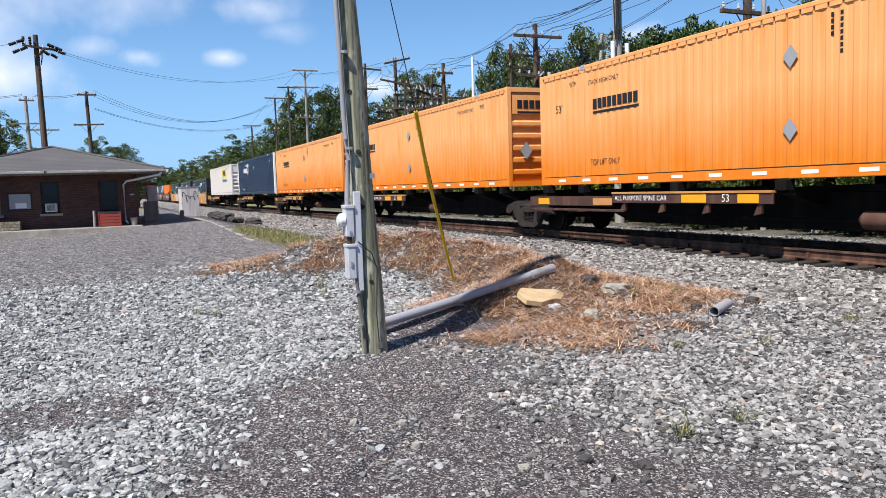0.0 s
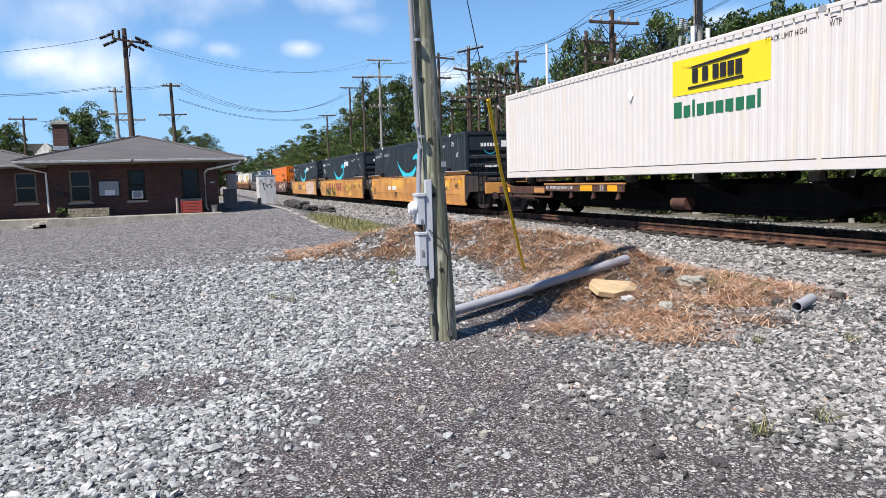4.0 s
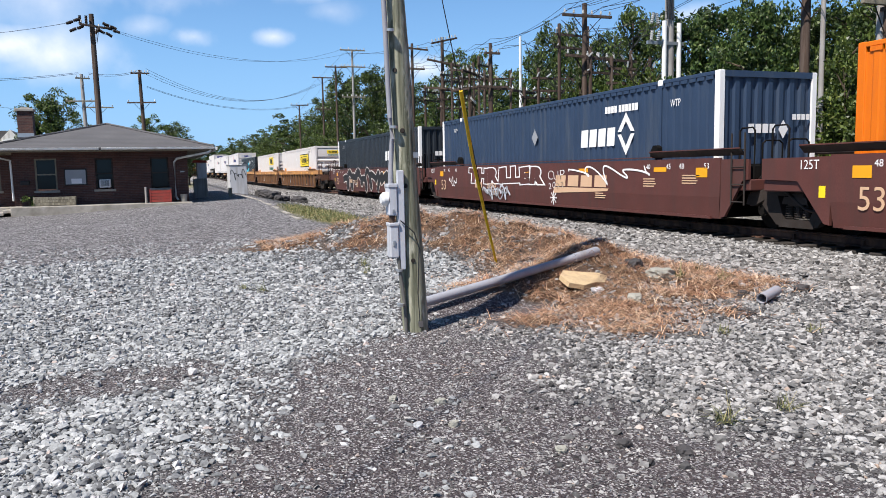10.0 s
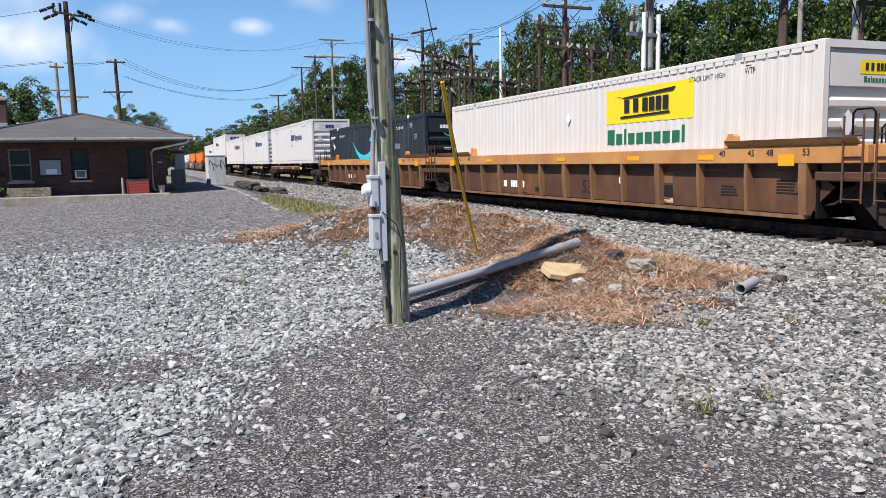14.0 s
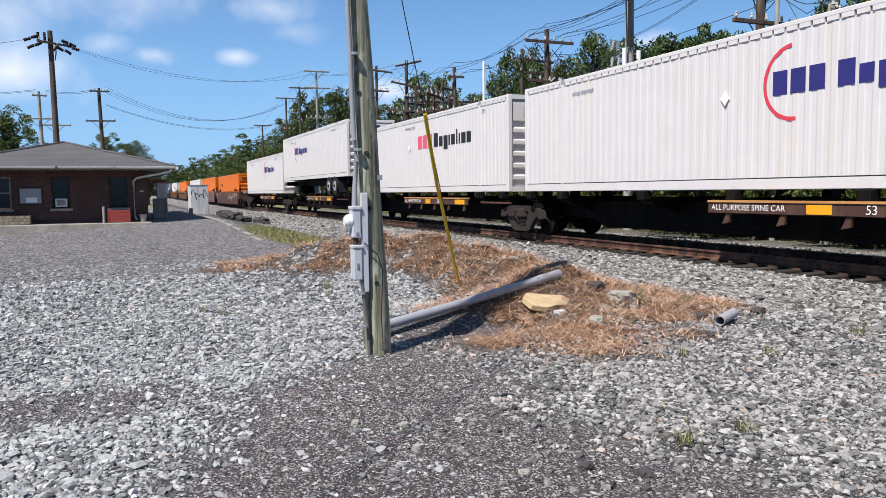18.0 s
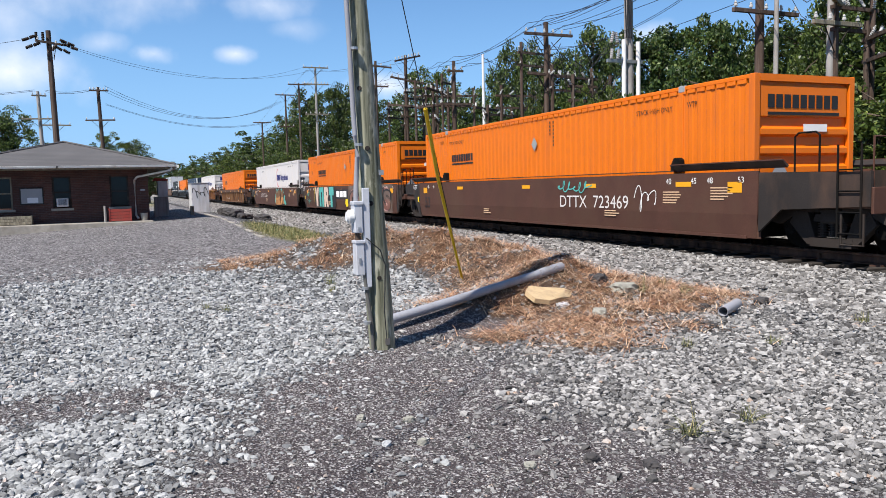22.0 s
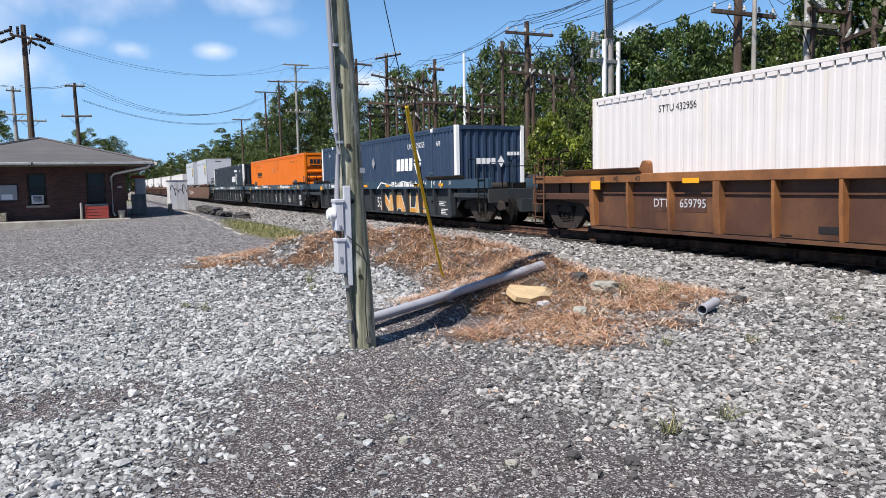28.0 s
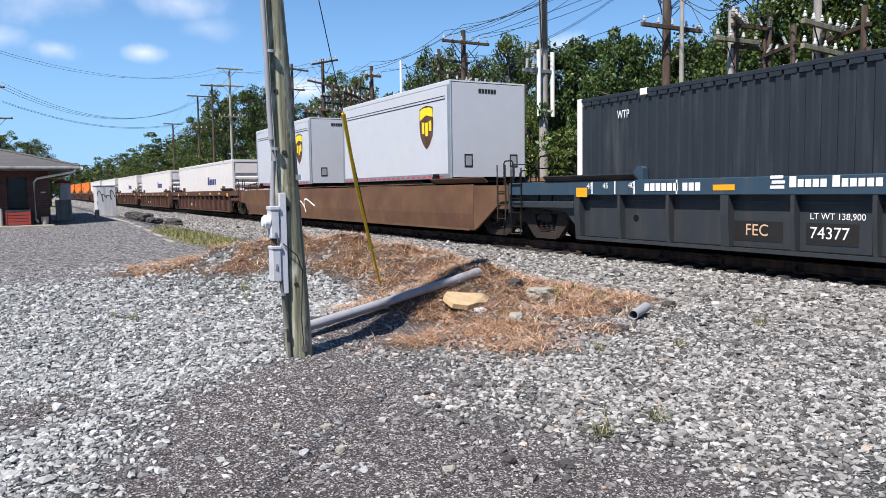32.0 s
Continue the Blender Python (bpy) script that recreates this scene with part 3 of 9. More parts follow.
# ---------------------------------------------------------------- loose stones
def stone_templates(count, fine, rng):
    """Jagged little solids: coarse pyramids, blocks, or many-sided pebbles."""
    if fine == 2:
        g = (1 + 5 ** .5) / 2
        v = np.array([(-1, g, 0), (1, g, 0), (-1, -g, 0), (1, -g, 0), (0, -1, g), (0, 1, g), (0, -1, -g), (0, 1, -g), (g, 0, -1), (g, 0, 1), (-g, 0, -1), (-g, 0, 1)]) / 1.9
        f = np.array([(0, 11, 5), (0, 5, 1), (0, 1, 7), (0, 7, 10), (0, 10, 11), (1, 5, 9), (5, 11, 4), (11, 10, 2), (10, 7, 6), (7, 1, 8),
                      (3, 9, 4), (3, 4, 2), (3, 2, 6), (3, 6, 8), (3, 8, 9), (4, 9, 5), (2, 4, 11), (6, 2, 10), (8, 6, 7), (9, 8, 1)])
    elif fine:
        v = np.array([(-1, -1, -1), (1, -1, -1), (1, 1, -1), (-1, 1, -1), (-.75, -.8, 1), (.8, -.7, .8), (.7, .8, 1), (-.8, .7, .7)]) * .8
        f = np.array([(4, 5, 6), (4, 6, 7), (0, 1, 5), (0, 5, 4), (1, 2, 6), (1, 6, 5), (2, 3, 7), (2, 7, 6), (3, 0, 4), (3, 4, 7)])
    else:
        v = np.array([(1, 0, -.3), (0, 1, -.3), (-1, 0, -.3), (0, -1, -.3), (0, 0, .8)], float)
        f = np.array([(0, 1, 4), (1, 2, 4), (2, 3, 4), (3, 0, 4)])
    return [v * rng.uniform(.66, 1.2, (len(v), 1)) + rng.normal(0, .15, v.shape) for _ in range(count)], f


def scatter(name, label, spots, sizes, material, fine, seed, flatness=(.3, .85), sink=.2):
    """Many small stones in one mesh."""
    rng = np.random.default_rng(seed)
    shapes, f = stone_templates(24, fine, rng)
    shapes = np.array(shapes)
    n = len(spots)
    v = shapes[rng.integers(0, len(shapes), n)]
    sc = np.stack([sizes * rng.uniform(.8, 1.5, n), sizes * rng.uniform(.55, 1.0, n), sizes * rng.uniform(*flatness, n)], -1)
    v = v * sc[:, None, :]
    tilt, turn = rng.normal(0, .5, n), rng.uniform(0, 2 * np.pi, n)
    c, s = np.cos(tilt)[:, None], np.sin(tilt)[:, None]
    v = np.stack([v[..., 0], v[..., 1] * c - v[..., 2] * s, v[..., 1] * s + v[..., 2] * c], -1)
    c, s = np.cos(turn)[:, None], np.sin(turn)[:, None]
    v = np.stack([v[..., 0] * c - v[..., 1] * s, v[..., 0] * s + v[..., 1] * c, v[..., 2]], -1)
    z = land(spots[:, 0], spots[:, 1]) + sc[:, 2] * rng.uniform(-sink, .75, n)
    v = v + np.stack([spots[:, 0], spots[:, 1], z], -1)[:, None, :]
    k = v.shape[1]
    faces = (f[None] + (np.arange(n) * k)[:, None, None]).reshape(-1, 3)
    me = sheet(name, v.reshape(-1, 3), faces, 3)
    me.materials.append(material)
    return tagged(new(name, me), label, "gravel", kind="stuff")


def stone_material(name, stops, rough=.8):
    m, t, n, l, p = nodes_of(name)
    geo = n.new("ShaderNodeNewGeometry")
    r = n.new("ShaderNodeValToRGB")
    r.color_ramp.interpolation = "LINEAR"
    while len(r.color_ramp.elements) < len(stops):
        r.color_ramp.elements.new(.5)
    for e, (pos, c) in zip(r.color_ramp.elements, stops):
        e.position, e.color = pos, (*c, 1)
    l.new(geo.outputs["Random Per Island"], r.inputs["Fac"])
    co = n.new("ShaderNodeTexCoord").outputs["Object"]
    fine = noise_node(t, co, 70, 4)
    col = mix_node(t, ramp_node(t, fine, .3, .75), r.outputs["Color"], mix_node(t, 1.0, r.outputs["Color"], (.62, .62, .62), "MULTIPLY"))
    l.new(col, p.inputs["Base Color"])
    p.inputs["Roughness"].default_value = rough
    p.inputs["Specular IOR Level"].default_value = .35
    b = n.new("ShaderNodeBump")
    b.inputs["Strength"].default_value, b.inputs["Distance"].default_value = .5, .004
    l.new(fine, b.inputs["Height"])
    l.new(b.outputs["Normal"], p.inputs["Normal"])
    return m


BLUESTONE = stone_material("blue_grey_stone", [(0, (.10, .10, .104)), (.22, (.21, .212, .216)), (.55, (.35, .355, .356)), (.88, (.46, .462, .462)), (.98, (.58, .57, .565)), (1, (.46, .37, .33))])
GREYSTONE = stone_material("mixed_grey_stone", [(0, (0.045, 0.042, 0.042)), (.22, (0.144, 0.138, 0.135)), (.55, (0.279, 0.268, 0.261)), (.86, (0.414, 0.396, 0.383)), (.98, (0.513, 0.495, 0.482)), (1, (0.396, 0.279, 0.207))])
# stones under the train: ballast colour lowered to paint in its shade
SHADED_CRIB = stone_material("shade_dark_ballast", [(0, (.012, .011, .011)), (.5, (.035, .032, .03)), (1, (.10, .095, .09))])
BALLAST = stone_material("pale_ballast_stone", [(0, (0.045, 0.041, 0.039)), (.2, (0.140, 0.131, 0.124)), (.55, (0.257, 0.243, 0.232)), (.85, (0.369, 0.351, 0.338)), (1, (0.495, 0.473, 0.450))])
rng = np.random.default_rng(5)


def wedge(n, r0, r1, a0=-14.5, a1=62):
    """Even spots in a fan before the viewer's stand."""
    r = np.sqrt(rng.uniform(r0 * r0, r1 * r1, n))
    a = np.radians(rng.uniform(a0, a1, n))
    return np.stack([r * np.sin(a), r * np.cos(a)], -1)


def density(p):
    """How thickly stones lie: open gravel, thin on the dirt, straw and asphalt."""
    x, y = p[:, 0], p[:, 1]
    d = 1 - .93 * asphalt_zone(x, y) - 0
    d = d * np.where(x > 2.4, .68 + .38 * np.clip(wobble(x, y, 2.6, 5) * 1.4 + .25 * wobble(x, y, 9, 2) + .3, -1, 1), 1)
    d = d * (1 - .97 * dirt_zone(x, y) ** .6) * (1 - .93 * straw_zone(x, y) ** .7)
    return np.clip(d + .006, 0, 1)


def keep(p, d):
    return p[rng.uniform(0, 1, len(p)) < d]


def is_left(p):
    return p[:, 0] < np.interp(p[:, 1], [2, 7, 10, 16], [1.4, 2.3, 3.6, 4.5])


for fine, r0, r1, n, s0, s1 in ((2, 3.0, 7.2, 64000, .008, .032), (True, 7.2, 11, 52000, .012, .036), (True, 11, 19, 62000, .018, .046)):
    p = wedge(n, r0, r1)
    p = keep(p, density(p))
    p = p[p[:, 0] < 7.8]
    left = is_left(p)
    for name, label, sel, mat in (("blue_gravel", "crushed blue-grey stones strewn over the lot", left, BLUESTONE), ("grey_gravel", "mixed grey crushed stones beside the track", ~left, GREYSTONE)):
        q = p[sel]
        if len(q):
            scatter(name, label, q, (s0 + (s1 - s0) * rng.uniform(0, 1, len(q)) ** 1.9) * np.where(rng.uniform(size=len(q)) < .05, 1.4, 1), mat, fine, len(q))
p = wedge(64000, 3.0, 8.0, -10, 56)
p = keep(p, np.maximum(dirt_zone(p[:, 0], p[:, 1]), .3))
scatter("fine_gravel", "small pale chips pressed into dark dirt", p, (.003 + .011 * rng.uniform(0, 1, len(p)) ** 2) * np.where(rng.uniform(size=len(p)) < .04, 1.9, 1), GREYSTONE, False, 3)
p = np.stack([rng.uniform(-9, 4.6, 30000), 15 + 21 * rng.uniform(0, 1, 30000) ** 1.3], -1)
p = keep(p, asphalt_zone(p[:, 0], p[:, 1]))
scatter("asphalt_chips", "pale stone chips strewn over worn asphalt", p, .008 + .016 * rng.uniform(0, 1, len(p)) ** 2, GREYSTONE, False, 4)
p = np.stack([5.6 + 5.3 * rng.uniform(0, 1, 76000) ** .8, 4.5 + 58 * rng.uniform(0, 1, 76000) ** 1.5], -1)
p = keep(p, np.where(p[:, 1] < 16, 1 - .8 * straw_zone(p[:, 0], p[:, 1]), 1) * smooth(7.2, 8.2, p[:, 0] + .3 * wobble(p[:, 0], p[:, 1], 1.5) + .05 * (p[:, 1] - 13).clip(0, 42)))
for part_name, sel, fine in (("track_ballast", p[:, 1] < 20, True), ("distant_ballast", p[:, 1] >= 20, False)):
    q = p[sel]
    scatter(part_name, "pale angular ballast along the rails", q, (.016 + .03 * rng.uniform(0, 1, len(q)) ** 1.5) * (1 + q[:, 1] / 50), BALLAST, fine, 7)
p = np.stack([rng.uniform(12.9, 16.5, 6000), 4 + 40 * rng.uniform(0, 1, 6000) ** 1.3], -1)
q = np.stack([rng.uniform(10.7, 13.4, 5000), 4 + 40 * rng.uniform(0, 1, 5000) ** 1.4], -1)
scatter("crib_ballast", "ballast between the sleepers, coloured dark for the train's shade", q[np.abs((q[:, 1] - .25) / .508 % 1 - .5) < .26], rng.uniform(.025, .05, len(q))[:int((np.abs((q[:, 1] - .25) / .508 % 1 - .5) < .26).sum())], SHADED_CRIB, False, 8)
scatter("far_ballast", "pale angular ballast beyond the rails", p, rng.uniform(.03, .06, len(p)), BALLAST, False, 9)

# ---------------------------------------------------------------- track
track = thing("railway_track", Matrix.Identity(4), "rusty steel rails on dark timber sleepers", "track", kind="structure")
PROFILE = [(-.036, .0), (-.036, -.03), (-.01, -.045), (-.009, -.135), (-.07, -.155), (-.07, -.17), (.07, -.17), (.07, -.155), (.009, -.135), (.01, -.045), (.036, -.03), (.036, .0), (.025, .006), (-.025, .006)]
for side in (-.753, .753):
    rm = Mesh()
    ys = [-60, 0, 35, 70, 110, 160, 230, 330, 400, 900]
    k = len(PROFILE)
    for i, yy in enumerate(ys):
        rm.v += [(TRACK_X + side + a, yy, RAIL_TOP + b + float(grade(yy))) for a, b in PROFILE]
        if i:
            rm.f += [((i - 1) * k + j, (i - 1) * k + (j + 1) % k, i * k + (j + 1) % k, i * k + j) for j in range(k)]
    part("rail", rm, M["rail"], track)
    top = Mesh()
    for a, b in zip(ys, ys[1:]):
        za, zb = RAIL_TOP + .0075 + float(grade(a)), RAIL_TOP + .0075 + float(grade(b))
        top.add([(TRACK_X + side - .024, a, za), (TRACK_X + side + .024, a, za), (TRACK_X + side + .024, b, zb), (TRACK_X + side - .024, b, zb)], [(0, 1, 2, 3)])
    part("running_surface", top, M["steel"], track, "bright worn rail head")
    plates = Mesh()
    for i in range(-8, 120):
        yy = i * .508 + .25
        plates.box(TRACK_X + side - .15, yy - .1, RAIL_TOP - .185, TRACK_X + side + .15, yy + .1, RAIL_TOP - .158)
        if i % 3 == 0:
            plates.box(TRACK_X + side - .06, yy + .12, RAIL_TOP - .165, TRACK_X + side + .06, yy + .17, RAIL_TOP - .06)
    part("tie_plate", plates, M["rail"], track)


# ---------------------------------------------------------------- straw
def blades(name, label, spots, length, width, material, seed, rise=.35, kind="stuff", category="dry grass", base=None):
    """Bent strips, lying or standing, in one mesh."""
    rg = np.random.default_rng(seed)
    n = len(spots)
    ln, a = length * rg.uniform(.5, 1.4, n), rg.uniform(0, 2 * np.pi, n)
    up = np.abs(rg.normal(0, rise, n))
    dx, dy = np.cos(a), np.sin(a)
    w = width * rg.uniform(.6, 1.4, n)
    z0 = land(spots[:, 0], spots[:, 1]) + rg.uniform(0, .035, n)
    rows = []
    for u, sag in ((0, 0), (.5, .22), (1, .0)):
        d = ln * u * np.cos(up)
        x, y = spots[:, 0] + dx * d, spots[:, 1] + dy * d
        z = np.maximum(z0 + ln * u * np.sin(up) + sag * ln * .35, land(x, y) + .004)
        ww = w * (1 - .75 * u)
        for s in (-1, 1):
            rows.append(np.stack([x - dy * ww * s, y + dx * ww * s, z], -1))
    v = np.stack(rows, 1)
    f = np.array([(0, 1, 3, 2), (2, 3, 5, 4)])
    faces = (f[None] + (np.arange(n) * 6)[:, None, None]).reshape(-1, 4)
    me = sheet(name, v.reshape(-1, 3), faces, 4)
    me.materials.append(material)
    return tagged(new(name, me), label, category, kind=kind)


STRAW = stone_material("dry_straw", [(0, (.11, .05, .03)), (.25, (.32, .155, .088)), (.55, (.60, .36, .22)), (.88, (.80, .58, .40)), (1, (.86, .72, .54))], .75)
GRASS = stone_material("green_weeds", [(0, (.06, .075, .024)), (.5, (.15, .16, .055)), (.8, (.30, .27, .12)), (1, (.46, .38, .20))], .7)
p = np.stack([rng.uniform(1.8, 7.6, 160000), rng.uniform(5.2, 16.5, 160000)], -1)
p = keep(p, np.maximum(straw_zone(p[:, 0], p[:, 1]) ** 1.5, .03 * smooth(.2, .7, wobble(p[:, 0], p[:, 1], 2.2, 3))) * (.55 + .45 * wobble(p[:, 0], p[:, 1], 4, 8)))[:54000]
blades("dry_straw", "matted tan straw over the mound", p, .20, .0036, STRAW, 21, rise=.2)
nt = STRAW.node_tree
princ = nt.nodes["Principled BSDF"]
stem = princ.inputs["Base Color"].links[0].from_socket
where = nt.nodes.new("ShaderNodeTexCoord").outputs["Object"]
ruddy = mix_node(nt, ramp_node(nt, noise_node(nt, where, 1.9, 5), .46, .62), stem, mix_node(nt, 1.0, stem, (.85, .72, .64), "MULTIPLY"))
ruddy = mix_node(nt, ramp_node(nt, noise_node(nt, where, 7, 4), .5, .68), ruddy, mix_node(nt, 1.0, ruddy, (.70, .66, .63), "MULTIPLY"))
nt.links.new(ruddy, princ.inputs["Base Color"])
p = np.stack([3.05 + 1.2 * rng.uniform(0, 1, 2600), 8.6 + 3.8 * rng.uniform(0, 1, 2600)], -1)
p = keep(p, 1 - straw_zone(p[:, 0], p[:, 1]))
scatter("slope_gravel", "blue-grey stones on the bare side of the mound", p, .016 + .03 * rng.uniform(0, 1, len(p)) ** 1.5, BLUESTONE, True, 31)
p = np.stack([rng.uniform(3.9, 6.6, 9000), rng.uniform(21, 32, 9000)], -1)
p = keep(p, grass_zone(p[:, 0], p[:, 1]))[:5000]
blades("thin_grass", "thin yellow-green grass beside the kerb", p, .12, .008, GRASS, 22, rise=.8, category="grass")

# ---------------------------------------------------------------- the train
LONG, HIGH, HALF = 16.154, 2.896, 1.295
MOVERS = []          # thing, distance of its zero along the line at the start
SPINNERS = []        # wheelset, distance at the start


def lay_side(y, z, x=-HALF + .008):
    """Frame of a mark on the side towards the lot: right along the train's heading, up."""
    return Matrix(((0, 0, -1, x), (-1, 0, 0, y), (0, 1, 0, z), (0, 0, 0, 1)))


def lay_end(x, z, y=-.006):
    return Matrix(((1, 0, 0, x), (0, 0, -1, y), (0, 1, 0, z), (0, 0, 0, 1)))


GLYPHS = {}


def words(body, height, swell=0.0):
    """Lettering in the built-in font, as a mesh whose left foot is at zero; swell thickens its strokes."""
    key = (body, round(height, 3), round(swell, 3))
    if key not in GLYPHS:
        cu = bpy.data.curves.new("lettering", "FONT")
        cu.body, cu.size, cu.resolution_u, cu.offset = body, height * 1.38, 5, swell
        ob = bpy.data.objects.new("lettering", cu)
        scene.collection.objects.link(ob)
        me = bpy.data.meshes.new_from_object(ob)
        bpy.data.objects.remove(ob)
        GLYPHS[key] = me
    return GLYPHS[key].copy()


def letter(parent, body, height, m, material, name="lettering", squeeze=1.0):
    me = words(body, height)
    me.transform(m @ Matrix.Diagonal((squeeze, 1, 1, 1)))
    me.materials.clear()
    return part(name, me, material, parent)


def shape(parent, name, outlines, m, material, label=""):
    """Flat painted figures: outlines of (right, up) laid by m."""
    seen, verts, faces = {}, [], []
    for o in outlines:
        face = []
        for p in o:
            q = (p[0], p[1], p[2] if len(p) > 2 else 0.0)
            key = tuple(round(c, 5) for c in q)
            if key not in seen:
                seen[key] = len(verts)
                verts.append(m @ Vector(q))
            if not face or face[-1] != seen[key]:
                face.append(seen[key])
        faces.append(face)
    me = bpy.data.meshes.new(name)
    me.from_pydata(verts, [], faces)
    ob = part(name, me, material, parent, label)
    return tagged(ob, kind="stuff") if len(outlines) > 1 and name in ("marking", "data_lines") else ob


def bar(a, b, w, h):
    return [(a, b), (a + w, b), (a + w, b + h), (a, b + h)]


def bars(count, w, h, gap, a=0.0, b=0.0, slant=0.0):
    """Upright blocks in a row, in place of lettering that is not spelled out."""
    return [[(a + i * (w + gap), b), (a + i * (w + gap) + w, b), (a + i * (w + gap) + w + slant, b + h), (a + i * (w + gap) + slant, b + h)] for i in range(count)]


def arc(cx, cy, r0, r1, a0, a1, n=14):
    out = []
    for i in range(n):
        t0, t1 = (radians(a0 + (a1 - a0) * j / n) for j in (i, i + 1))
        out.append([(cx + r0 * math.cos(t0), cy + r0 * math.sin(t0)), (cx + r1 * math.cos(t0), cy + r1 * math.sin(t0)),
                    (cx + r1 * math.cos(t1), cy + r1 * math.sin(t1)), (cx + r0 * math.cos(t1), cy + r0 * math.sin(t1))])
    return out


def scrawl(seed, w, h, strokes=7, thick=.045):
    """Illegible sprayed loops in a box w by h."""
    rg = random.Random(seed)
    n, turns = strokes * 16, strokes * rg.uniform(.55, .75)
    p1, p2, k2 = rg.uniform(0, 6), rg.uniform(0, 6), rg.uniform(.31, .47)
    pts = []
    for i in range(n + 1):
        u = i / n
        a = 2 * math.pi * turns * u
        high = .30 + .2 * math.sin(a * k2 + p1)
        pts.append((w * u + .55 * w / strokes * math.cos(a + p2), h * (.5 + high * math.sin(a) + .1 * math.sin(a * .23 + p2))))
    edge = []
    for i in range(n + 1):
        (a, b), (c, d) = pts[max(0, i - 1)], pts[min(n, i + 1)]
        m = math.hypot(c - a, d - b) + 1e-6
        edge.append((-(d - b) / m * thick / 2, (c - a) / m * thick / 2))
    out = []
    for i in range(n):
        (a, b), (c, d), (e, f), (g, h2) = pts[i], pts[i + 1], edge[i], edge[i + 1]
        out.append([(a + e, b + f, i * 2e-5), (a - e, b - f, i * 2e-5), (c - g, d - h2, (i + 1) * 2e-5), (c + g, d + h2, (i + 1) * 2e-5)])
    return out


def corrugated(y0, y1, z0, z1, x, out, pitch=.272, deep=.036):
    """A pressed wall with upright folds along y, facing out (-1 or 1) along x."""
    n = max(2, round((y1 - y0) / pitch))
    p = (y1 - y0) / n
    line = []
    for i in range(n):
        a = y0 + i * p
        line += [(a, 0), (a + p * .38, 0), (a + p * .5, -deep), (a + p * .88, -deep)]
    line.append((y1, 0))
    g = Mesh()
    k = len(line)
    g.add([(x + out * d, y, z) for z in (z0, z1) for y, d in line], [(i, i + 1, k + i + 1, k + i) for i in range(k - 1)])
    return g


def corrugated_end(x0, x1, z0, z1, y, out, pitch=.28, deep=.05):
    g = corrugated(x0, x1, z0, z1, 0, 1, pitch, deep)
    g.v = [(b, y + out * a, c) for a, b, c in g.v]
    return g


CONTAINERS = {}


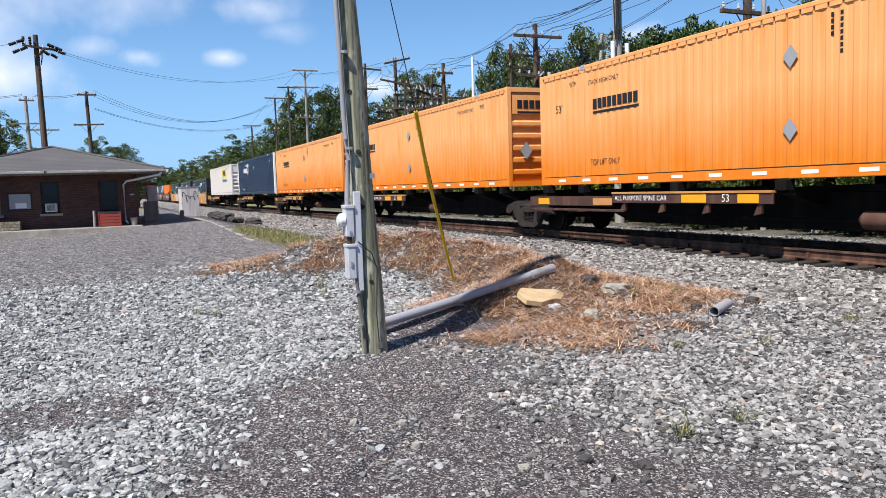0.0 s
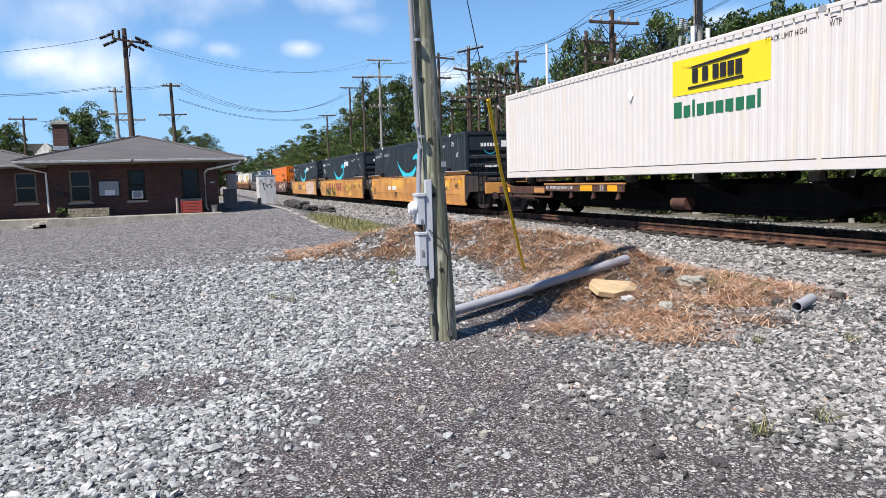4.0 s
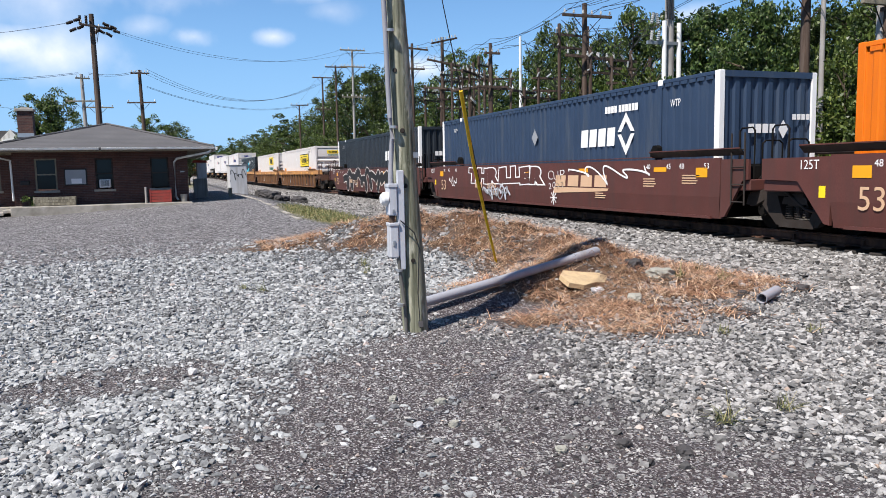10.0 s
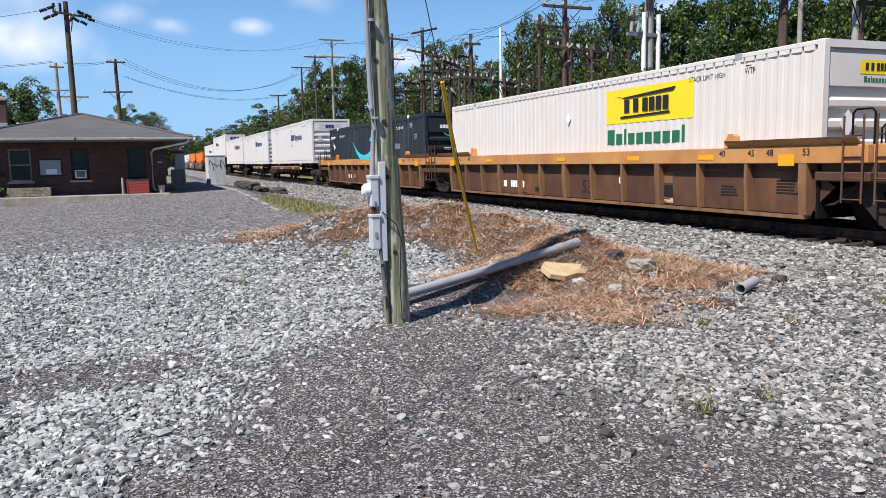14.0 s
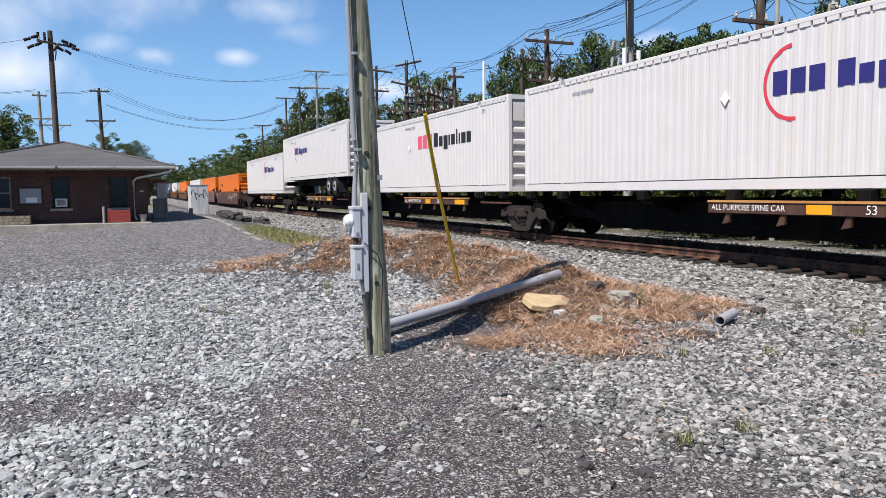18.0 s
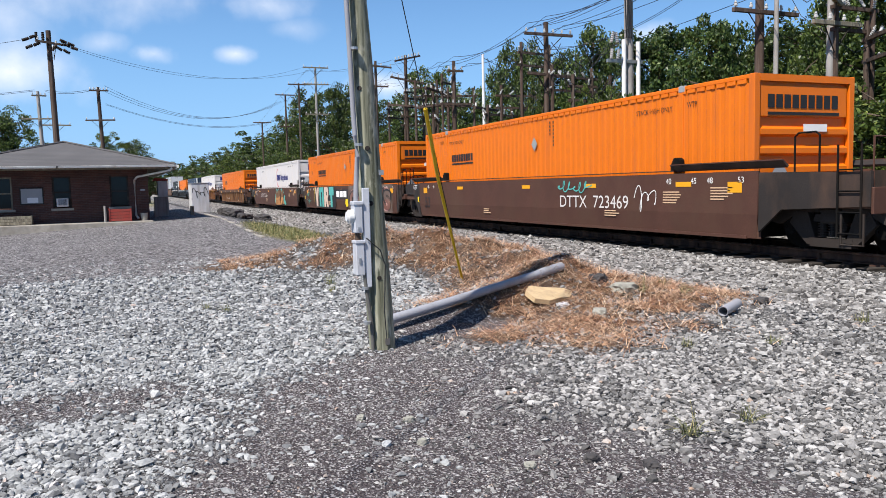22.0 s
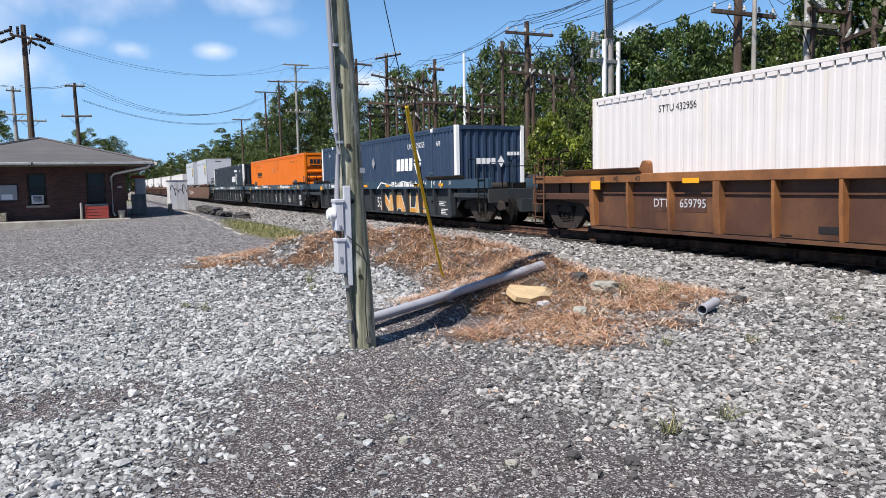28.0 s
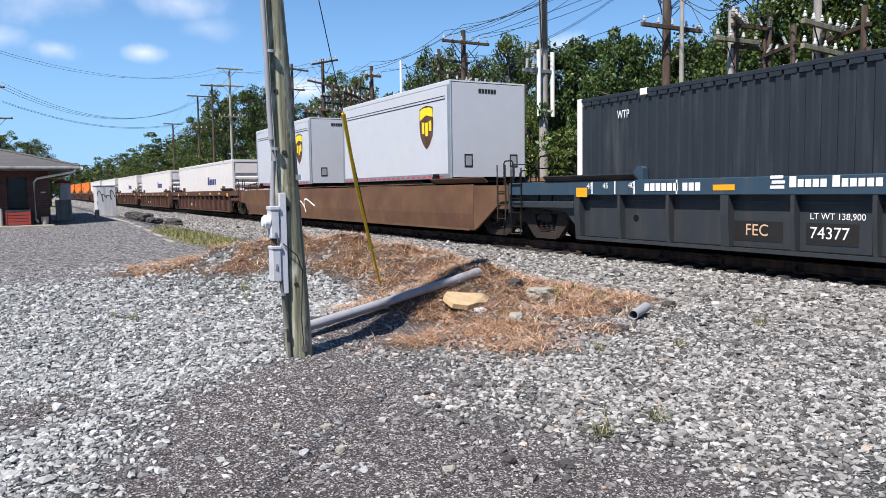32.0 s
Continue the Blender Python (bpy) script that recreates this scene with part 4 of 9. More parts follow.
def container(color, end="ribs", posts=None, label="", long=LONG, high=HIGH, group="containers on the train"):
    """A long box: folded sides, rails, corner posts, end walls; its zero is the leading end, at floor level."""
    key = (color, end, posts)
    if key in CONTAINERS:
        ob = copy_thing(CONTAINERS[key], Matrix.Identity(4))
        ob["label"] = label
        return ob
    mt, pm = M[color], M[posts or color]
    ob = thing("shipping_container", Matrix.Identity(4), label, "container", group)
    for s, far in ((-1, False), (1, True)):
        x = s * HALF
        part("side_panel", corrugated(.14, long - .14, .20, high - .16, x - s * .012, s, *((.272, .034) if color in ("navy", "slate", "charcoal") else (.25, .011) if color.startswith("orange") else (.25, .008))), mt, ob)
        r = Mesh()
        r.box(min(x, x - s * .07), .12, 0, max(x, x - s * .07), long - .12, .20, .012)
        part("bottom_rail", r, mt, ob)
        if color not in ("navy", "slate", "charcoal"):
            part("seam", Mesh().box(min(x + s * .002, x - s * .05), .15, .2005, max(x + s * .002, x - s * .05), long - .15, .216), M["dmark"], ob)
        r = Mesh()
        r.box(min(x, x - s * .07), .12, high - .085, max(x, x - s * .07), long - .12, high, .012)
        for i in range(round(long / .272) - 1):
            r.box(min(x + s * .003, x - s * .05), .2 + i * .272, high - .16, max(x + s * .003, x - s * .05), .2 + i * .272 + .225, high - .085)
        part("top_rail", r, mt, ob)
        for yy in (.0, long - .15):
            c = Mesh().box(min(x + s * .004, x - s * .14), yy, .0, max(x + s * .004, x - s * .14), yy + .15, high + .005, .012)
            part("corner_post", c, pm, ob)
        for yy in (1.98 - .07, long - 1.98 - .07):
            c = Mesh().box(min(x + s * .003, x - s * .06), yy, 0, max(x + s * .003, x - s * .06), yy + .12, high + .005, .006)
            part("lifting_post", c, mt, ob)
            c = Mesh().box(min(x + s * .008, x - s * .1), yy - .05, high - .12, max(x + s * .008, x - s * .1), yy + .14, high + .012, .01)
            part("lifting_casting", c, M["wmark"] if color in ("navy", "slate", "charcoal") else M["greyplate"], ob)
    roof = Mesh()
    n = 40
    for i in range(n):
        a, b = .1 + (long - .2) * i / n, .1 + (long - .2) * (i + 1) / n
        z0, z1 = high - .03, high - .012
        m = (a + b) / 2
        roof.add([(-1.22, a, z0), (1.22, a, z0), (1.22, m, z0), (-1.22, m, z0), (-1.22, m, z1), (1.22, m, z1), (1.22, b, z1), (-1.22, b, z1)], [(0, 1, 2, 3), (3, 2, 5, 4), (4, 5, 6, 7)])
    part("roof", roof, mt, ob)
    fl = Mesh().box(-1.22, .1, .05, 1.22, long - .1, .16)
    for i in range(18):
        fl.box(-1.2, .5 + i * .85, .0, 1.2, .58 + i * .85, .05)
    part("floor_frame", fl, M["black"], ob)
    for lead in (True, False):
        y = 0.0 if lead else long
        s = 1 if lead else -1
        part("end_sill", Mesh().box(-1.16, min(y, y + s * .1), 0, 1.16, max(y, y + s * .1), .16), mt, ob)
        part("end_header", Mesh().box(-1.16, min(y, y + s * .1), high - .13, 1.16, max(y, y + s * .1), high), mt, ob)
        if end == "corr" or (end == "doors" and not lead):
            part("end_wall", corrugated_end(-1.16, 1.16, .15, high - .12, y + s * .03, -s), mt, ob)
        elif end == "doors":
            part("end_wall", Mesh().box(-1.16, .06, .15, 1.16, .1, high - .12), mt, ob)
            for k in range(2):
                d = Mesh()
                for q in range(5):
                    d.box(-1.14 + 1.15 * k, .03, .22 + q * .5, -.02 + 1.15 * k, .06, .22 + q * .5 + .4, .015)
                part("door", d, mt, ob)
            for xx in (-.75, -.28, .28, .75):
                part("lock_rod", Mesh().rod((xx, .015, .1), (xx, .015, high - .08), .018), M["galv"], ob)
        else:
            w = Mesh().box(-1.16, min(y + s * .09, y + s * .12), .15, 1.16, max(y + s * .09, y + s * .12), high - .12)
            part("end_wall", w, mt, ob)
            top = Mesh().box(-1.12, min(y + s * .03, y + s * .09), high - .78, 1.12, max(y + s * .03, y + s * .09), high - .2, .012)
            part("name_panel", top, mt, ob)
            for q in range(5):
                rb = Mesh()
                z = .32 + q * .355
                rb.slab([(y + s * .09, z), (y + s * .012, z + .05), (y + s * .012, z + .15), (y + s * .09, z + .2)], -1.13, 1.13, "x")
                part("rib", rb, mt, ob)
    CONTAINERS[key] = ob
    return ob


def placard(ob, y, z, mat="greyplate", s=.2):
    shape(ob, "placard_holder", [[(0, -s), (s * .8, 0), (0, s), (-s * .8, 0)]], lay_side(y, z, -HALF - .02), M[mat])


# running gear -------------------------------------------------------------
TRUCK_DATA = {}


def truck(parent, y, s0):
    """A two-axle truck on the rails under a car, its axles turning. y: its middle, in the car's space."""
    z0 = RAIL_TOP
    if not TRUCK_DATA:
        f = Mesh()
        f.slab([(-1.28, .50), (-1.22, .70), (-.66, .84), (.66, .84), (1.22, .70), (1.28, .50), (1.08, .46), (.62, .68), (-.62, .68), (-1.08, .46)], -.06, .06, "x")
        for q in (-1, 1):
            f.slab([(q * .72, .69), (q * .46, .69), (q * .30, .24), (q * .34, .12), (q * .48, .14), (q * .84, .50)], -.07, .07, "x")
        f.slab([(-.40, .10), (.40, .10), (.42, .25), (-.42, .25)], -.08, .08, "x")
        TRUCK_DATA["side_frame"] = f.data("side_frame")
        b = Mesh().box(-1.2, -.2, .5, 1.2, .2, .76, .03).rod((0, 0, .74), (0, 0, .95), .25, n=14)
        TRUCK_DATA["bolster"] = b.data("bolster")
        sp = Mesh()
        for c in (-.2, 0, .2):
            for q in range(6):
                sp.rod((0, c, .27 + q * .042), (0, c, .287 + q * .042), .088, n=10)
                sp.rod((0, c, .287 + q * .042), (0, c, .312 + q * .042), .05, n=8)
        sp.slab([(-.3, .53), (.3, .53), (.26, .66), (-.26, .66)], -.12, .1, "x")
        TRUCK_DATA["spring_nest"] = sp.data("spring_nest")
        w = Mesh().rod((-.95, 0, 0), (.95, 0, 0), .075, n=10)
        for s in (-1, 1):
            w.rod((s * .69, 0, 0), (s * .80, 0, 0), .42, .412, n=24).rod((s * .665, 0, 0), (s * .69, 0, 0), .447, .447, n=24).rod((s * .80, 0, 0), (s * .86, 0, 0), .17, .13, n=14)
            for k in range(3):
                a = k * 2 * math.pi / 3
                w.rod((s * 1.085, .09 * math.cos(a), .09 * math.sin(a)), (s * 1.12, .09 * math.cos(a), .09 * math.sin(a)), .025, n=6)
            w.rod((s * .95, 0, 0), (s * 1.095, 0, 0), .15, .15, n=12)
        TRUCK_DATA["wheelset"] = w.data("wheelset")
    tr = part("truck", TRUCK_DATA["bolster"], M["truck"], parent)
    tr.location = (0, y, z0)
    for s in (-1, 1):
        part("side_frame", TRUCK_DATA["side_frame"], M["truck"], tr).location = (s * 1.10, 0, 0)
        part("spring_nest", TRUCK_DATA["spring_nest"], M["truck"], tr).location = (s * 1.10, 0, 0)
    for k in (-.89, .89):
        w = part("wheelset", TRUCK_DATA["wheelset"], M["black"], tr)
        w.location = (0, k, .42)
        SPINNERS.append((w, k, s0 + y + k))
    return tr


def handrail(parent, x, y, z0, z1, depth=.45, mat="black", along="y"):
    g = Mesh()
    a, b = ((x, y - depth / 2), (x, y + depth / 2)) if along == "y" else ((x - depth / 2, y), (x + depth / 2, y))
    g.tube([(*a, z0), (*a, z1 - .06), ((a[0] * .85 + b[0] * .15), (a[1] * .85 + b[1] * .15), z1), ((a[0] * .15 + b[0] * .85), (a[1] * .15 + b[1] * .85), z1), (*b, z1 - .06), (*b, z0)], .018, 6)
    return part("handrail", g, M[mat], parent)


def ladder(parent, x, y, z0, z1, mat, wide=.42):
    g = Mesh()
    for k in (-wide / 2, wide / 2):
        g.rod((x, y + k, z0), (x, y + k, z1), .018, n=6)
    for i in range(max(2, round((z1 - z0) / .34))):
        zz = z0 + .06 + i * .34
        g.rod((x, y - wide / 2, zz), (x, y + wide / 2, zz), .014, n=6)
    return part("ladder", g, M[mat], parent)


OUT = 1.485          # half width of a well car


def well_car(s0, style, body, chord, label, near=1.35, far=1.35, trucks=(), long=LONG):
    """One well of a car: long sides low between the trucks, raised ends above them."""
    car = thing("well_car", Matrix.Identity(4), label, "railway car", "well cars of the train")
    y0, y1, L = -near, long + far, long
    bm, cm = M[body], M[chord]
    lo, hi = .50, 1.74
    under = 1.55 if chord == "wornrust" else 1.44
    ribm = cm if chord == "wornrust" else M["wornochre"] if body == "rustbrown" else bm
    for s in (-1, 1):
        x = s * OUT
        if style == "smooth":
            tail = M["endblack"] if body in ("ttx", "brown") else bm
            foot = x - s * .04
            g = Mesh()
            for a, b in ((-.28, -.02), (L + .28, L + .02)):
                g.v += [(x, a, hi - .01), (x, a, lo + .44), (foot, (a + b) / 2 if L > 18 else a + (.06 if a < 0 else -.06), lo), (foot - s * .05, a, lo), (x - s * .05, a, hi - .01)]
            g.f += [(i, (i + 1) % 5, 5 + (i + 1) % 5, 5 + i) for i in range(5)] + [(4, 3, 2, 1, 0), (5, 6, 7, 8, 9)]
            part("side_sheet", g, bm, car)
            for e0, e1, q, big in ((-.285, y0, -1, near), (L + .285, y1, 1, far)):
                if big < 2:
                    o = [(e0, lo + .03), (e0, hi - .04), (e1, hi - .05), (e1, 1.30), (e0 + q * abs(e1 - e0) * (.46 if q > 0 else .8), 1.28), (e0 + q * .12, lo + .05)]
                else:
                    o = [(e0, lo + .12), (e0, hi - .04), (e1, hi - .08), (e1, 1.12), (e0 + q * min(.5, abs(e1 - e0) * .6), 1.04)]
                part("end_casting", Mesh().slab(o, x - s * .07, x - s * .012, "x"), tail, car)
            part("sill_lip", Mesh().box(min(x - s * .09, x - s * .01), .0, lo - .012, max(x - s * .09, x - s * .01), L, lo + .045), bm, car)
            part("top_flange", Mesh().box(min(x - s * .16, x + s * .015), 1.95, hi + .034, max(x - s * .16, x + s * .015), L - 1.95, hi + .055), bm, car)
        else:
            inner = x - s * .165
            o = [(y0, under + .01), (y0, 1.12), (-near + .9, 1.15), (-.35, 1.05), (.02, .72), (.16, lo), (L - .16, lo), (L - .02, .72), (L + .35, 1.05), (y1 - .9, 1.15), (y1, 1.12), (y1, under + .01)]
            part("side_sheet", Mesh().slab(o, inner - s * .014, inner, "x"), bm, car)
            part("top_chord", Mesh().box(min(x, x - s * .16), y0, under, max(x, x - s * .16), y1, hi, .012), cm, car)
            part("sill_lip", Mesh().box(min(x - s * .03, x - s * .22), .16, lo - .02, max(x - s * .03, x - s * .22), L - .16, lo + .045), bm if chord == "wornrust" else ribm, car)
            part("waist_rail", Mesh().box(min(inner, inner + s * .035), .1, 1.30, max(inner, inner + s * .035), L - .1, 1.335), bm, car)
            n = 12
            for i in range(n + 1):
                yy = .2 + (L - .4) * i / n
                wide = .085 if i % 3 == 0 else .035
                rib = Mesh().slab([(inner, lo + .045), (x - s * .05, lo + .05), (x - s * .006, 1.1), (x - s * .006, under), (inner, under)], yy - wide, yy + wide, "y")
                part("rib", rib, ribm, car)
        for yy in (.0, L - 2.0):
            z = hi + (.05 if style == "smooth" else .0)
            tr = Mesh().slab([(x - s * .05, z - .02), (x + s * .07, z + .10), (x + s * .06, z + .12), (x - s * .07, z + .02)], yy - (.9 if yy < 1 else .0), yy + (2.0 if yy < 1 else 2.9), "y")
            part("guide_shelf", tr, M["endblack"] if body in ("fec", "brown", "oxide") else cm if style != "smooth" else M[body], car)
            part("shelf_edge", Mesh().box(min(x + s * .06, x + s * .077), yy - (.9 if yy < 1 else .0), z + .108, max(x + s * .06, x + s * .077), yy + (2.0 if yy < 1 else 2.9), z + .13), M["silver"] if body == "ttx" else M[body], car)
            hk = yy + 2.0 if yy < 1 else yy
            part("guide_hook", Mesh().slab([(hk - .14, z - .02), (hk - .12, z + .22), (hk - .06, z + .27), (hk + .05, z + .27), (hk + .15, z + .12), (hk + .15, z - .02)], x - s * .2, x - s * .07, "x"), M["black"] if style == "smooth" else cm, car)
    part("well_floor", Mesh().box(-1.4, .2, lo - .02, 1.4, L - .2, lo + .06), M["black"], car)
    for lead, a, b in ((True, y0, .0), (False, L, y1)):
        dk = Mesh().box(-OUT + .06, a, 1.08 if style == "smooth" else 1.14, OUT - .06, b, 1.3, .02)
        dk.box(-.5, a - .35 * lead, .72, .5, b + .35 * (not lead), 1.1)
        part("end_platform", dk, M["endblack"] if body == "ttx" else M[body], car)
        q = .0 if lead else L
        part("bulkhead", Mesh().box(-1.36, min(q - .05, q + .0), .5, 1.36, max(q - .05, q + .0), 1.6), M["black"], car)
        big = near if lead else far
        yy = a + (.3 if lead else -.0) if lead else b - .3
        if big > 2:
            hx = -OUT - .02
            ladder(car, hx, (a + .35) if lead else (b - .35), .62, 2.1, "black" if body in ("ttx", "oxide", "brown", "fec") else body)
            handrail(car, -OUT + .15, (a + 1.3) if lead else (b - 1.3), 1.3, 2.35, .5)
            handrail(car, -.2, (a + .12) if lead else (b - .12), 1.28, 2.1, 1.4, along="x")
            handrail(car, OUT - .15, (a + 1.0) if lead else (b - 1.0), 1.3, 2.2, .5)
            e = a if lead else b
            sg = -1 if lead else 1
            part("coupler", Mesh().box(-.14, min(e, e + sg * .62), .72, .14, max(e, e + sg * .62), .98, .03).box(-.22, min(e + sg * .42, e + sg * .72), .68, .2, max(e + sg * .42, e + sg * .72), 1.04, .04), M["truck"], car)
            part("brake_cylinder", Mesh().rod((-1.0, e - sg * .9, 1.48), (-.35, e - sg * .9, 1.48), .13, n=12).box(-1.05, e - sg * .9 - .1, 1.3, -.9, e - sg * .9 + .1, 1.4), M["truck"], car)
            part("end_rail", Mesh().tube([(-1.35, e - sg * .05, 1.4), (-1.35, e - sg * .05, 2.2), (-.6, e - sg * .05, 2.2), (-.6, e - sg * .05, 1.4)], .02, 6), M[body] if body != "ttx" else M["truck"], car)
            part("corner_step", Mesh().tube([(-OUT, e - sg * .1, 1.0), (-OUT, e - sg * .1, .5), (-OUT, e - sg * .5, .5), (-OUT, e - sg * .5, 1.0)], .02, 6), M["truck"], car)
            part("brake_hose", Mesh().tube([(.35, e, .9), (.4, e + sg * .25, .62), (.42, e + sg * .5, .5), (.3, e + sg * .7, .62)], .03, 6), M["rubber"], car)
            part("end_sill", Mesh().box(-OUT + .02, min(e, e + sg * .05), 1.0, OUT - .02, max(e, e + sg * .05), 1.42, .01), M[body], car)
            part("brake_wheel", Mesh().tube([(.75 + .25 * math.cos(t), e + sg * .1, 1.75 + .25 * math.sin(t)) for t in (2 * math.pi * i / 16 for i in range(17))], .018, 5), M["black"], car)
        else:
            yy = (a + .25) if lead else (b - .25)
            if lead or style == "ribbed":
                ladder(car, -OUT - .02, yy, .8, 2.2, "truck" if style == "smooth" else body, .36)
            handrail(car, -OUT + .2, yy, 1.3, 2.3, .4)
            if not lead and chord == "fecblue":
                part("brake_stand", Mesh().box(-1.05, b - .2, 1.3, -.93, b - .08, 2.75, .01).box(-1.2, b - .24, 2.45, -.6, b - .04, 2.8, .01).slab([(-.95, 2.4), (-.6, 2.5), (-.5, 1.4), (-.6, 1.4)], b - .16, b - .12, "y"), cm, car)
            q = 1 if lead else -1
            part("valve_box", Mesh().box(-1.2, yy + q * .05, 1.3, -.85, yy + q * .4, 1.58, .02), M["black"], car)
            part("reservoir", Mesh().rod((-.7, yy + q * .1, 1.45), (.1, yy + q * .1, 1.45), .14, n=12), M["truck"], car)
            part("brake_lever", Mesh().rod((-1.25, yy, 1.15), (-1.2, yy + q * .55, .75), .025, n=6).rod((-1.2, yy + q * .55, .75), (-1.2, yy + q * .9, .7), .025, n=6), M["truck"], car)
            handrail(car, -.75, yy - q * .1, 1.3, 2.05, .5, along="x")
            part("hose_loop", Mesh().tube([(-1.0, yy - .2, 1.45), (-1.05, yy, 1.2), (-.9, yy + .3, 1.35), (-.8, yy + .5, 1.6)], .022, 6), M["rubber"], car)
    for ty in trucks:
        truck(car, ty, s0)
    MOVERS.append((car, s0, 0.0))
    return car


def spine_car(s0, label, trucks=(), plates=True, near=.6, far=.6, deck=1.5, long=LONG, span=None):
    """One platform of a spine car: a deep centre beam with arms that carry the box."""
    car = thing("spine_car", Matrix.Identity(4), label, "railway car", "spine cars of the train")
    L = long
    beam = Mesh().slab([(-near, .95), (1.6, .92), (2.6, .62), (L - 2.6, .62), (L - 1.6, .92), (L + far, .95), (L + far, 1.30), (-near, 1.30)], -.33, .33, "x")
    part("centre_beam", beam, M["black"], car)
    for yy in (.35, 2.0, 5.3, 8.1, 10.8, L - 2.0, L - .35):
        arm = Mesh().slab([(-1.3, 1.32), (-1.3, 1.42), (1.3, 1.42), (1.3, 1.32), (.4, 1.05), (-.4, 1.05)], yy - .1, yy + .1, "y")
        part("cross_arm", arm, M["black"], car)
        for s in (-1, 1):
            part("pedestal", Mesh().box(s * 1.28 - .12, yy - .12, 1.36, s * 1.28 + .12, yy + .12, deck + .06, .015), M["black"], car)
    for s in (-1, 1):
        x = s * 1.46
        p0, p1 = span or ((8.2, 12.8) if plates else (2.6, 8.6))
        part("side_plate", Mesh().box(min(x, x - s * .05), p0, 1.13, max(x, x - s * .05), p1, 1.33, .008), M["darkbrown"], car)
        part("plate_lip", Mesh().box(min(x + s * .02, x - s * .1), p0, 1.335, max(x + s * .02, x - s * .1), p1, 1.375), M["tuscan"], car)
        for i in range(int((p1 - p0 - .4) / 1.3) + 1):
            yy = p0 + .3 + i * 1.3
            part("plate_bracket", Mesh().slab([(yy - .04, 1.13), (yy + .05, 1.13), (yy + .16, .92), (yy - .02, .96)], x - s * .09, x - s * .03, "x"), M["darkbrown"], car)
        if plates:
            part("end_plate", Mesh().box(min(x, x - s * .05), 12.85, 1.05, max(x, x - s * .05), L + .35, 1.28, .008), M["darkbrown"], car)
            part("end_step", Mesh().box(min(x, x - s * .05), 12.4, .92, max(x, x - s * .05), L + .3, .98, .008), M["darkbrown"], car)
        else:
            part("end_step", Mesh().box(min(x, x - s * .05), -.4, 1.2, max(x, x - s * .05), 1.6, 1.26, .008), M["darkbrown"], car)
    for a, w, c in (((L - .1, .55, "amber"), (L - 2.6, .75, "tuscan"), (9.0, .5, "amber"), (10.5, .7, "amber")) if plates else ((6.3, .5, "amber"), (3.6, .8, "amber"))):
        shape(car, "reflector_stripe", [bar(0, 0, w, .16)], lay_side(a, 1.15 if a < 12.8 else 1.08, -1.468), M[c])
    for ty in trucks:
        truck(car, ty, s0)
    part("brake_pipe", Mesh().tube([(-.5, .2, 1.0), (-.6, 3, .82), (-.6, L - 3, .82), (-.5, L - .2, 1.0)], .03, 6), M["black"], car)
    if plates:
        part("air_tank", Mesh().rod((-.85, 6.3, .86), (-.85, 6.85, .86), .16, n=14).rod((-.85, 6.85, .86), (-.85, 6.95, .86), .16, .07, n=14), M["darkbrown"], car, smooth=True)
    MOVERS.append((car, s0, 0.0))
    return car


def put_box(ob, s0, z):
    MOVERS.append((ob, s0, z))
    return ob


SPINE_Z, WELL_Z = 1.57, .62


# markings -----------------------------------------------------------------
def blocks(pattern, cap):
    """A row of plain blocks with the rhythm of a word: X capital, x small, l tall thin, g hanging, space."""
    out, a = [], 0.0
    for ch in pattern:
        w, lo, hi = {"X": (.62, 0, 1), "x": (.52, 0, .72), "l": (.2, 0, 1.02), "g": (.54, -.26, .72), "i": (.2, 0, .72), " ": (.2, 0, 0)}[ch]
        if hi:
            p, q, e = lo * cap, hi * cap, a + w * cap
            out.append([(a, p), (e, p), (e, q), (a, q)])
        a += (w + .14) * cap
    return out, a


def word_shape(ob, pattern, y, z, width, cap, mat, x=-HALF + .008, lean=0.0):
    o, w = blocks(pattern, cap)
    k = width / w
    o = [[(a * k + b * lean, b) for a, b in q] for q in o]
    for group in ([[q] for q in o] if cap > .185 else [o]):
        shape(ob, "marking", group, lay_side(y, z, x), M[mat])


def mark_stack(ob, y, z, mat, text="STACK LIMIT HIGH", size=.13):
    letter(ob, text, size, lay_side(y, z), M[mat], squeeze=.82)
    letter(ob, "WTP", size * 1.15, lay_side(1.8, z), M[mat], squeeze=.7)
    shape(ob, "marking", [bar(.02, size * 1.35, size * 1.3, size * .16)], lay_side(1.8, z), M[mat])


def mark_id(ob, y, z, mat, cap=.16, width=1.3):
    word_shape(ob, "XXXX XXXXXX", y, z, width, cap, mat)


